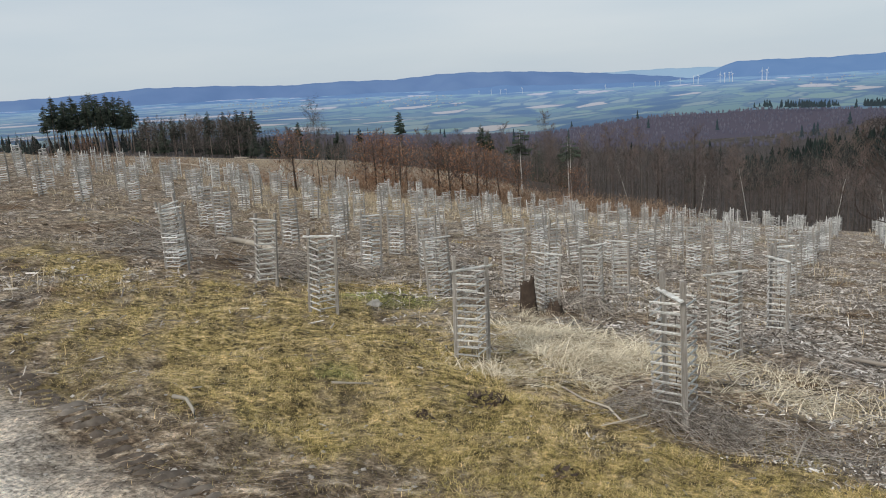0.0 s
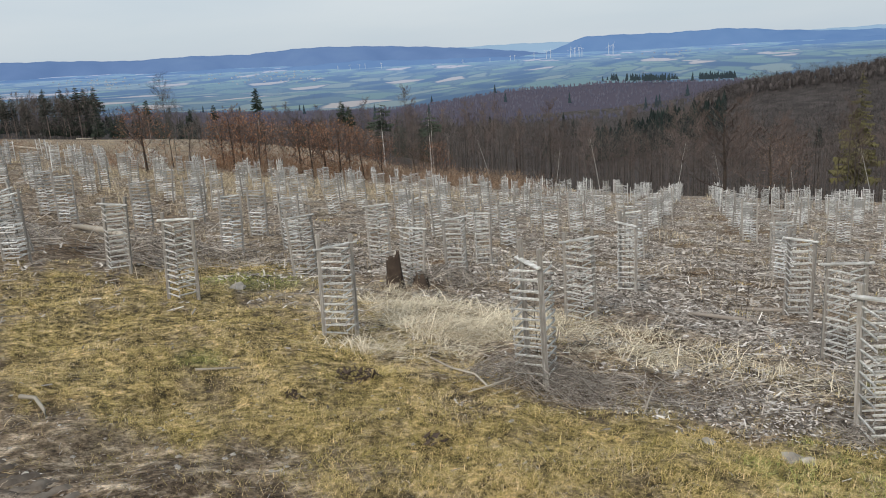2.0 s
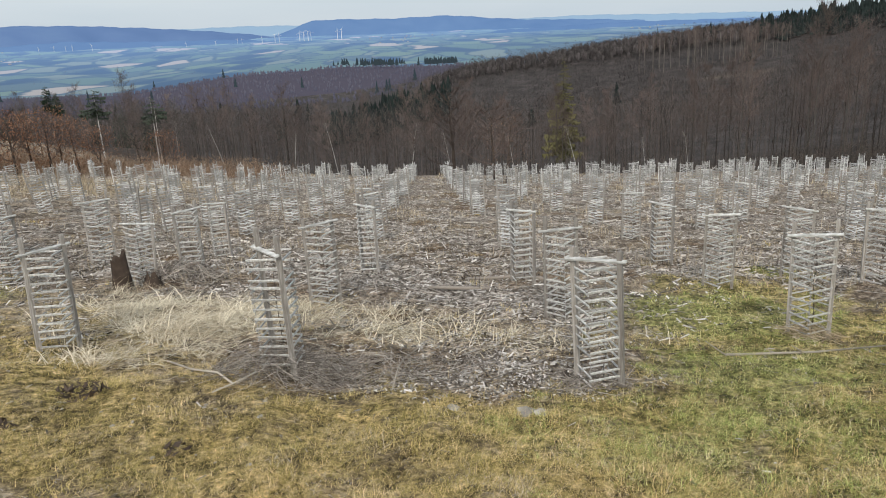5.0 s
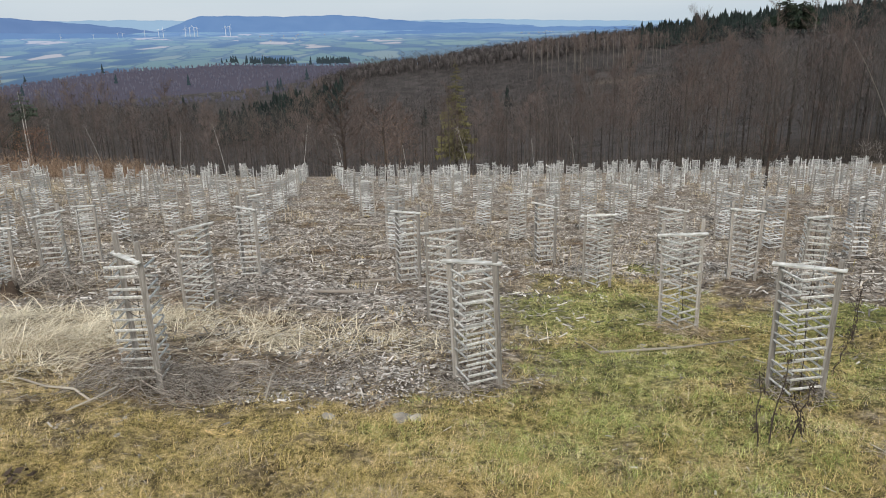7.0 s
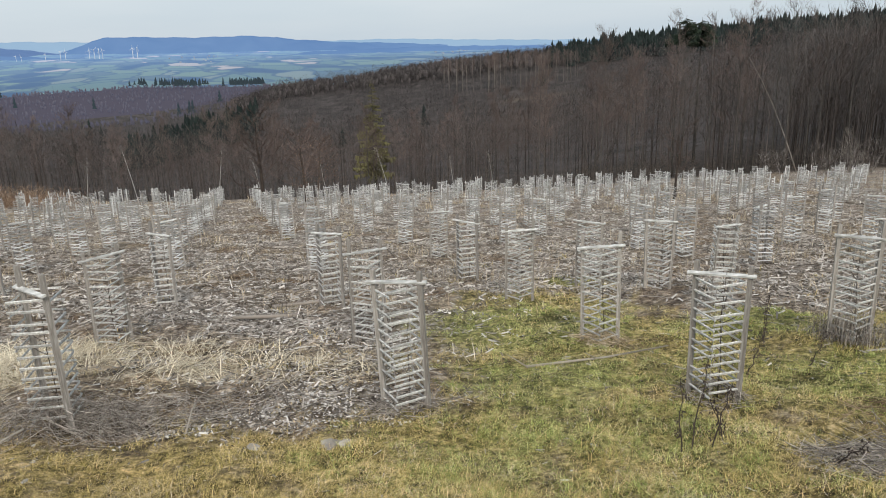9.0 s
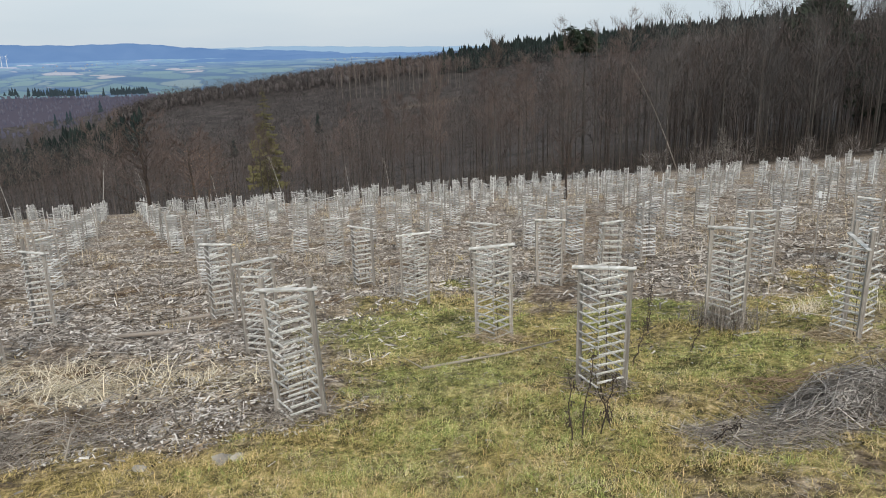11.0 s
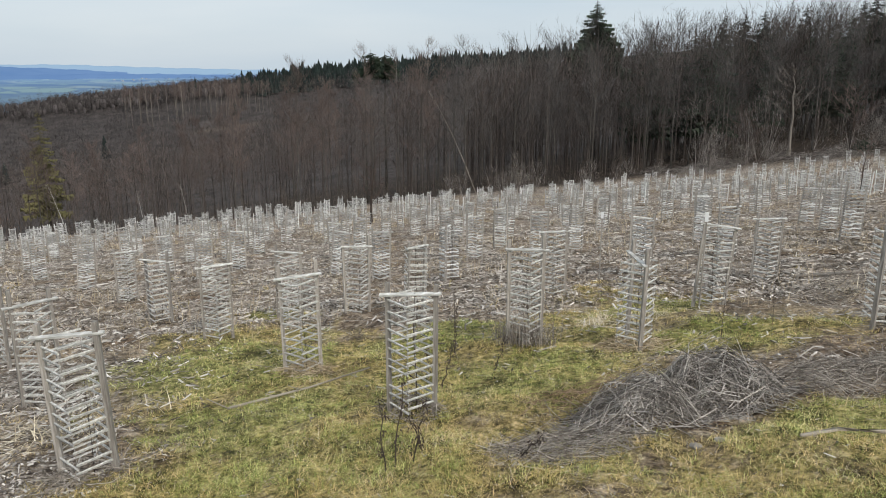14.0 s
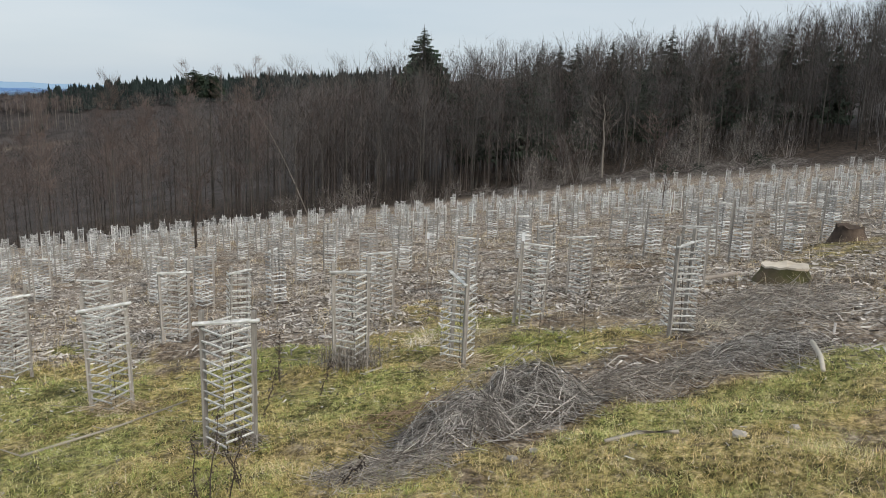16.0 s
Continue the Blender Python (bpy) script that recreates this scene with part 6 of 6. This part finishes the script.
brush("brush_pile", "heap of dry grey brushwood and twigs on the grass", 6.2, 2.62, 0.6, 0.45, -22, 1150, 0.54, 1, lens=(0.2, 0.7), rad=(0.0012, 0.0042), mat=M_BRUSH)
brush("brush_pile", "sloping end of a dry grey brushwood heap", 5.5, 2.9, 0.7, 0.38, -22, 1000, 0.42, 21, lens=(0.2, 0.65), rad=(0.0012, 0.0042), mat=M_BRUSH)
brush("brush_pile", "low heap of dry twigs and leaf stalks", 4.65, 3.05, 0.62, 0.36, -32, 900, 0.13, 2, lens=(0.12, 0.45), rad=(0.001, 0.003), mat=M_STICK)
brush("brush_pile", "flat spread of grey brushwood on soil", 7.4, 1.95, 1.35, 0.42, -28, 1300, 0.16, 3, lens=(0.15, 0.5), rad=(0.001, 0.0036))
brush("brush_pile", "flat spread of grey brushwood beside grass", 8.5, 1.15, 0.9, 0.4, -30, 1000, 0.26, 4, lens=(0.15, 0.6), rad=(0.001, 0.004), mat=M_BRUSH)
brush("twig_tangle", "pinkish dry stalks among grass", 5.5, 3.5, 0.6, 0.3, -20, 160, 0.25, 22, lens=(0.15, 0.45), rad=(0.001, 0.003), mat=M_BRACKEN)
brush("brush_pile", "grey brushwood spread around the wide stump", 11.4, 1.6, 2.4, 1.0, -10, 1500, 0.2, 5, lens=(0.2, 0.7), rad=(0.0015, 0.004))
brush("twig_tangle", "grey twig tangle round the foot of a guard", -0.55, 6.42, 0.8, 0.45, -5, 850, 0.34, 6, lens=(0.15, 0.5), rad=(0.001, 0.003))
brush("twig_tangle", "grey twig tangle round the foot of a guard", 0.3, 6.4, 1.0, 0.45, -5, 600, 0.08, 7, lens=(0.15, 0.5), rad=(0.001, 0.003))
brush("twig_tangle", "dry stalks round the foot of a guard", 2.1, 5.6, 0.35, 0.3, -5, 160, 0.2, 9, lens=(0.15, 0.4), rad=(0.0015, 0.004))
brush("twig_tangle", "dry stalks round the foot of a guard", 4.5, 4.6, 0.3, 0.28, -5, 130, 0.2, 10, lens=(0.15, 0.4), rad=(0.0015, 0.004))
brush("twig_tangle", "dry stalks round the foot of a guard", 4.95, 6.9, 0.35, 0.3, -5, 200, 0.22, 11, lens=(0.15, 0.45), rad=(0.0015, 0.004), mat=M_STRAW)
brush("twig_tangle", "dry stalks round the foot of a guard", 7.65, 4.35, 0.5, 0.4, -5, 260, 0.25, 12, lens=(0.15, 0.5), rad=(0.0015, 0.004), mat=M_STRAW)
brush("twig_tangle", "grey brush lying among the guards", -8.5, 12.6, 2.2, 1.2, -35, 500, 0.3, 13, lens=(0.4, 1.3))
brush("twig_tangle", "grey brush lying among the guards", -12.5, 12.8, 2.6, 1.3, -40, 500, 0.3, 14, lens=(0.4, 1.3))
brush("twig_tangle", "grey brush lying among the guards", 11.6, 3.4, 0.9, 0.6, 0, 260, 0.3, 15, lens=(0.3, 0.8), rad=(0.002, 0.005))
brush("twig_tangle", "dark brush behind a rotten stump", -2.6, 11.9, 0.7, 0.4, 0, 260, 0.35, 16, lens=(0.3, 0.7), rad=(0.002, 0.006))
for i in range(22):
    az = rng.uniform(60, 90); x, y = polar(az, field_edge(az) + rng.uniform(3, 16))
    brush("bramble_thicket", "brown brambles and fallen twigs at the wood's edge", x, y, 3.5, 2.0, rng.uniform(0, 90), 130, rng.uniform(0.8, 2.0), 40 + i, lens=(0.9, 2.4), rad=(0.006, 0.014), mat=M_SHRUB)

# ---------- mud ruts along the track ----------
def ruts():
    s = Shape()
    p0, p1 = Vector((-7.4, 4.75, 0)), Vector((-2.4, 2.82, 0))
    d = (p1 - p0).normalized(); nrm = Vector((-d.y, d.x, 0))
    n, m = 260, 16
    for i in range(n + 1):
        for j in range(m + 1):
            t, w = i / n, (j / m - 0.5) * 0.34
            p = p0.lerp(p1, t) + nrm * (w + 0.03 * math.sin(i * 0.21))
            e = 1 - abs(j / m - 0.5) * 2
            ridge = 1.0 if math.sin(i * 0.85 + 2.0 * abs(j / m - 0.5) + noise.noise(Vector((p.x, p.y, 3)) * 5)) > 0.1 + 0.3 * math.sin(i * 0.23) else 0.0
            p.z = ground_at(p.x, p.y) - 0.015 + min(1, e * 2.2) * (0.002 + 0.026 * ridge + 0.022 * noise.noise(Vector((p.x, p.y, 0)) * 9) + 0.014 * noise.noise(Vector((p.x, p.y, 0)) * 27))
            s.v.append(tuple(p))
    for i in range(n):
        for j in range(m):
            a = i * (m + 1) + j
            s.f.append((a, a + m + 1, a + m + 2, a + 1))
    thing("tyre_rut", "dark wet tyre rut pressed into roadside mud", "tyre track", me=s.mesh("tyre_rut", M_MUD, True), kind="structure")

ruts()

# ---------- grass, straw, chippings ----------
def scatter(n, r0, r1, a0, a1, mask, power=1.0):
    """Points by polar spread, denser near the camera, kept where mask is high."""
    r = r0 * (r1 / r0) ** (nrg.rand(n) ** power)
    a = np.radians(nrg.uniform(a0, a1, n))
    x, y = r * np.sin(a), r * np.cos(a)
    keep = nrg.rand(n) < mask(x, y)
    return x[keep], y[keep], r[keep]

def blades(name, label, mat, x, y, r, length, width, flat, arch=0.5, cat="grass", comb=0.0, spread=0.25):
    """Bent tapering blades, each of two pieces."""
    n = len(x)
    z = height(x, y)
    a = nrg.uniform(0, 2 * np.pi, n)
    if comb:
        a = 3.2 * smooth_noise(x, y, 0.55, 9.0) + 1.5 * smooth_noise(x, y, 1.7, 5.0) + nrg.normal(0, comb, n)
    ln = length * nrg.uniform(0.5, 1.3, n)
    up = np.clip(nrg.normal(1 - flat, spread, n), 0.05, 1.0)
    out = np.sqrt(np.clip(1 - up**2, 0, 1))
    w = width * (0.6 + 0.8 * nrg.rand(n)) * np.maximum(1, r / 6.5)
    dx, dy = np.cos(a), np.sin(a)
    b = np.stack([x, y, z - 0.01], -1)
    d1 = np.stack([dx * out * 0.5, dy * out * 0.5, up], -1) * (ln * 0.55)[:, None]
    d2 = np.stack([dx * (out + arch), dy * (out + arch), up - arch * 0.9], -1) * (ln * 0.5)[:, None]
    s = np.stack([-dy, dx, np.zeros(n)], -1) * w[:, None] / 2
    mid = b + d1
    tip = mid + d2
    tip[:, 2] = np.maximum(tip[:, 2], z + 0.012)
    v = np.stack([b - s, b + s, mid + s * 0.8, mid - s * 0.8, tip], 1).reshape(-1, 3)
    k = np.arange(n)[:, None] * 5
    f = np.concatenate([k + [0, 1, 2], k + [0, 2, 3], k + [3, 2, 4]], 0)
    thing(name, label, cat, me=bulk(name, v, f, mat), kind="stuff")

def sward(name, label, mat, x, y, r, length, width, lie):
    """Short straight blades, one face each."""
    n = len(x)
    z = height(x, y)
    a, b = nrg.uniform(0, 2 * np.pi, n), nrg.uniform(0, 2 * np.pi, n)
    ln = length * np.exp(nrg.normal(0, 0.35, n)) * (0.8 + 0.5 * smooth_noise(x, y, 0.4, 13.0))
    up = np.clip(nrg.normal(1 - lie, 0.25, n), 0.12, 1.0)
    out = np.sqrt(1 - up**2)
    w = width * (0.6 + 0.8 * nrg.rand(n)) * np.maximum(1, r / 6.5) / 2
    base = np.stack([x, y, z - 0.008], -1)
    side = np.stack([np.cos(b) * w, np.sin(b) * w, np.zeros(n)], -1)
    tip = base + np.stack([np.cos(a) * out, np.sin(a) * out, up], -1) * ln[:, None]
    v = np.stack([base - side, base + side, tip], 1).reshape(-1, 3)
    thing(name, label, "grass", me=bulk(name, v, np.arange(3 * n).reshape(-1, 3), mat), kind="stuff")

def tussocks(n, r0, r1, mask, per, spread):
    """Blade roots gathered in clumps of uneven size."""
    x, y, r = scatter(n, r0, r1, -62, 94, mask)
    k = nrg.randint(per // 3, per, len(x))
    w = np.repeat(spread * nrg.uniform(0.5, 1.4, len(x)), k)
    X, Y = np.repeat(x, k) + nrg.normal(0, 1, k.sum()) * w, np.repeat(y, k) + nrg.normal(0, 1, k.sum()) * w
    return X, Y, np.hypot(X, Y)

def verge(x, y):
    """Thin growth on the bare soil beside the track."""
    return 0.30 * np.clip(0.3 - road_side(x, y), 0, 1) * (np.hypot(x, y) < 9) * np.clip(0.6 + 0.9 * smooth_noise(x, y, 0.5, 31.0), 0, 1)

X, Y, R = scatter(760000, 2.6, 15, -62, 94, lambda x, y: np.maximum(grass_mask(x, y), verge(x, y)) * np.clip(1.3 - green_mask(x, y), 0.2, 1))
sward("grass", "short yellowish green grass on the sloping verge", M_GRASS, X, Y, R, 0.058, 0.0038, 0.52)
X, Y, R = scatter(360000, 2.6, 15, -62, 94, lambda x, y: green_mask(x, y))
sward("green_sward", "short fresh green grass on the verge", M_GREEN, X, Y, R, 0.064, 0.0038, 0.45)
X, Y, R = tussocks(5600, 2.6, 16, lambda x, y: grass_mask(x, y) * np.clip(1.25 - green_mask(x, y), 0.2, 1), 52, 0.075)
blades("grass_tussocks", "clumps of yellowish grass on the verge", M_GRASS, X, Y, R, 0.095, 0.0031, 0.6, 0.4, "grass", 1.2)
X, Y, R = tussocks(7000, 2.6, 13, green_mask, 38, 0.05)
blades("green_grass", "fresh green grass tufts on the verge", M_GREEN, X, Y, R, 0.085, 0.0034, 0.5)
X, Y, R = scatter(190000, 2.6, 22, -62, 94, lambda x, y: (0.12 + 0.75 * grass_mask(x, y)) * np.clip(0.2 + 1.1 * smooth_noise(x, y, 0.6, 17.0), 0.05, 1))
blades("dry_grass", "dead straw-coloured grass lying on the ground", M_STRAW, X, Y, R, 0.12, 0.0034, 0.9, 0.3, "grass", 0.8)

X, Y, R = tussocks(900, 6.0, 26, lambda x, y: 0.55 * np.clip(1 - grass_mask(x, y), 0, 1) * np.clip(0.15 + 1.2 * smooth_noise(x, y, 1.1, 51.0), 0, 1), 40, 0.14)
blades("dull_tussocks", "dull olive and straw grass tufts among wood chips", M_GRASS, X, Y, R, 0.16, 0.0042, 0.6, 0.5, "grass", 1.2)

X, Y = 7.19 + nrg.normal(0, 0.17, 900), 5.53 + nrg.normal(0, 0.15, 900)
blades("withered_stalks", "shaggy grey withered stalks climbing through a guard", M_STICK, X, Y, np.hypot(X, Y) * 0.6, 0.42, 0.0055, 0.25, 0.35, "dry stalks")

def straw_zone(x, y):
    return np.clip(0.6 * spot(x, y, -4.6, 12.6, 2.2, 1.0) + 0.12 * spot(x, y, 1.4, 7.3, 1.0, 0.5) + spot(x, y, -1.9, 9.0, 2.0, 1.5, -10) + 0.13 * spot(x, y, 1.0, 8.2, 1.3, 1.0) + 0.06 * spot(x, y, 2.0, 6.9, 1.6, 0.7) + 0.5 * spot(x, y, -2.2, 7.2, 1.2, 0.5) + 0.25 * spot(x, y, 0.2, 7.8, 0.8, 0.7), 0, 1)

X, Y, R = scatter(170000, 5.5, 11.5, -35, 35, lambda x, y: straw_zone(x, y) * np.clip(0.35 + 0.8 * smooth_noise(x, y, 0.35, 7.0) + 0.5 * smooth_noise(x, y, 0.8, 3.0), 0.03, 1))
blades("straw_tufts", "long bleached dead grass flattened in tufts", M_PALESTRAW, X, Y, R, 0.52, 0.0062, 0.90, 0.22, "dry grass", 1.5, 0.15)
xs, ys = [], []
for cx, cy, n in ((0.45, 9.0, 170), (-0.4, 8.6, 90), (0.5, 7.8, 110), (-1.8, 8.7, 170), (-2.6, 9.0, 150), (-1.2, 8.2, 140), (-2.0, 8.0, 120), (-3.3, 10.7, 120), (8.6, 5.4, 110), (9.0, 5.0, 90), (9.6, 2.0, 80), (11.5, 3.3, 120)):
    for _ in range(n):
        xs.append(cx + rng.gauss(0, 0.16)); ys.append(cy + rng.gauss(0, 0.12))
X, Y = np.array(xs), np.array(ys)
blades("straw_tussocks", "arching tussocks of cream-coloured dead grass", M_PALESTRAW, X, Y, np.hypot(X, Y) * 0.8, 0.45, 0.0048, 0.70, 0.5, "dry grass", 0.7, 0.15)

def far_tufts():
    xs, ys = [], []
    for _ in range(560):
        az, r = rng.uniform(-60, 92), 11 * 6.3 ** rng.random()
        x, y = polar(az, r)
        for _ in range(36):
            xs.append(x + rng.gauss(0, 0.3)); ys.append(y + rng.gauss(0, 0.35))
    for az, r, w, n in ((-31, 42, 4.0, 2000), (-28, 36, 3.0, 1300), (-25, 50, 4.0, 1600), (-20, 38, 3.5, 1500), (-14, 42, 3.5, 1200), (-33, 30, 2.5, 900), (-8, 70, 5, 1500), (-17, 48, 3, 1000), (38, 42, 2, 500), (52, 22, 1.6, 600), (60, 30, 2, 500)):
        x, y = polar(az, r)
        for _ in range(n):
            xs.append(x + rng.gauss(0, w)); ys.append(y + rng.gauss(0, w))
    x, y = np.array(xs), np.array(ys)
    blades("far_straw", "tufts of tan dead grass between guards", M_STRAW, x, y, np.hypot(x, y) * 0.6, 0.42, 0.0048, 0.4, 0.5, "dry grass")

far_tufts()

def splinters(name, label, mat, x, y, r, length, thick, cat="wood chips"):
    """Four-sided splinters of wood, lying."""
    n = len(x)
    ln = length * np.clip(r / 8, 0.65, 1) * np.exp(nrg.normal(0, 0.5, n)) * np.maximum(1, r / 9) ** 0.5
    a = nrg.uniform(0, 2 * np.pi, n)
    d = np.stack([np.cos(a), np.sin(a), nrg.normal(0, 0.24, n)], -1) * (ln / 2)[:, None]
    t = thick * np.clip(r / 8, 0.55, 1) * nrg.uniform(0.5, 1.6, n) * np.maximum(1, r / 9) ** 0.6
    s = np.stack([-np.sin(a), np.cos(a), nrg.normal(0, 0.3, n)], -1) * t[:, None]
    c = np.stack([x, y, height(x, y) + t * 0.5], -1)
    up = np.stack([np.zeros(n), np.zeros(n), t * 0.6], -1)
    v = np.stack([c - d - s * 0.6, c - d * 0.9 + s, c + d * 0.9 - s, c + d + s * 0.5, c - d * 0.8 + up, c + d * 0.8 + up], 1).reshape(-1, 3)
    k = np.arange(n)[:, None] * 6
    f = np.concatenate([k + q for q in ([0, 2, 5], [0, 5, 4], [1, 4, 5], [1, 5, 3])], 0)
    thing(name, label, cat, me=bulk(name, v, f, mat), kind="stuff")

def flakes(name, label, mat, x, y, r, length, width):
    """Flat tilted chips farther off, two faces each."""
    n = len(x)
    a = nrg.uniform(0, 2 * np.pi, n)
    ln = length * np.exp(nrg.normal(0, 0.5, n)) * np.maximum(1, r / 14) ** 0.4 / 2
    w = width * nrg.uniform(0.5, 1.5, n) * np.maximum(1, r / 14) ** 0.4 / 2
    d = np.stack([np.cos(a), np.sin(a), nrg.normal(0, 0.12, n)], -1) * ln[:, None]
    e = np.stack([-np.sin(a), np.cos(a), nrg.normal(0, 0.35, n)], -1) * w[:, None]
    c = np.stack([x, y, height(x, y) + 0.01 + np.abs(d[:, 2]) * 0.6 + np.abs(e[:, 2]) * 0.6], -1)
    v = np.stack([c - d - e, c + d - e * 0.6, c + d + e, c - d + e * 0.7], 1).reshape(-1, 3)
    k = np.arange(n)[:, None] * 4
    thing(name, label, "wood chips", me=bulk(name, v, np.concatenate([k + [0, 1, 2], k + [0, 2, 3]], 0), mat), kind="stuff")

X, Y, R = scatter(120000, 4.0, 14, -62, 94, lambda x, y: 0.004 + 0.75 * chip_mask(x, y) * np.clip(0.55 + 0.8 * smooth_noise(x, y, 0.5, 41.0), 0.05, 1))
splinters("wood_chips", "pale grey wood chips and splinters covering the soil", M_CHIP, X, Y, R, 0.085, 0.0105)
X, Y, R = scatter(210000, 12, 60, -62, 94, lambda x, y: 0.01 + 0.9 * chip_mask(x, y))
flakes("wood_chips", "pale grey wood chips strewn down the slope", M_CHIPFAR, X, Y, R, 0.095, 0.028)
X, Y, R = scatter(65000, 2.5, 12, -62, 94, lambda x, y: 0.4 * np.clip(1.1 - grass_mask(x, y), 0.05, 1))
splinters("twig_litter", "small grey twigs and bark bits on soil", M_STICK, X, Y, R, 0.05, 0.0042, "twigs")
X, Y, R = scatter(15000, 6, 60, -62, 94, lambda x, y: np.clip(0.2 - grass_mask(x, y), 0.0, 1) + 0.8 * chip_mask(x, y))
splinters("branch_litter", "grey broken branches lying in the clearing", M_STICK, X, Y, R, 0.24, 0.0075, "branches")

# ---------- withered dock leaves, pale stones in the soil ----------
def leaf_heap(x, y, n, size, seed):
    q = random.Random(seed)
    s = Shape()
    for _ in range(n):
        c = Vector((q.gauss(0, size), q.gauss(0, size * 0.7), q.uniform(0.01, 0.09)))
        u = Vector((q.uniform(-1, 1), q.uniform(-1, 1), q.uniform(-0.6, 0.9))).normalized() * q.uniform(0.03, 0.06)
        v = u.cross((q.uniform(-0.5, 0.5), q.uniform(-0.5, 0.5), 1)).normalized() * q.uniform(0.012, 0.025)
        k = u.cross(v).normalized() * 0.012
        s.quad(c - u, c - v + k, c + u, c + v + k)
    thing("withered_leaves", "crumpled dark brown withered dock leaves", "dead leaves", "withered leaves in the grass", pose(x, y, ground_at(x, y)), s.mesh("withered_leaves", M_STUMP))

for i, (x, y, n, size) in enumerate(((-2.13, 5.84, 34, 0.07), (-2.35, 5.95, 14, 0.05), (-2.6, 5.3, 10, 0.05), (-1.2, 4.6, 10, 0.04))):
    leaf_heap(x, y, n, size, 300 + i)
for _ in range(70):
    az, r = rng.uniform(-48, -5), rng.uniform(4.3, 6.2)
    x, y = polar(az, r)
    stone(x, y, rng.uniform(0.008, 0.02), "small pale stone chip on the ground")

X, Y, R = scatter(60000, 4.9, 7.6, -12, 35, lambda x, y: np.clip(0.35 + 0.6 * smooth_noise(x, y, 0.45, 4.4), 0.04, 1) * (0.5 * spot(x, y, 1.3, 5.9, 1.7, 0.7, -8) + 0.15 * spot(x, y, 1.5, 7.4, 1.8, 1.2)))
splinters("bark_flakes", "small grey bark flakes strewn on dark soil", M_CHIP, X, Y, R, 0.045, 0.010)
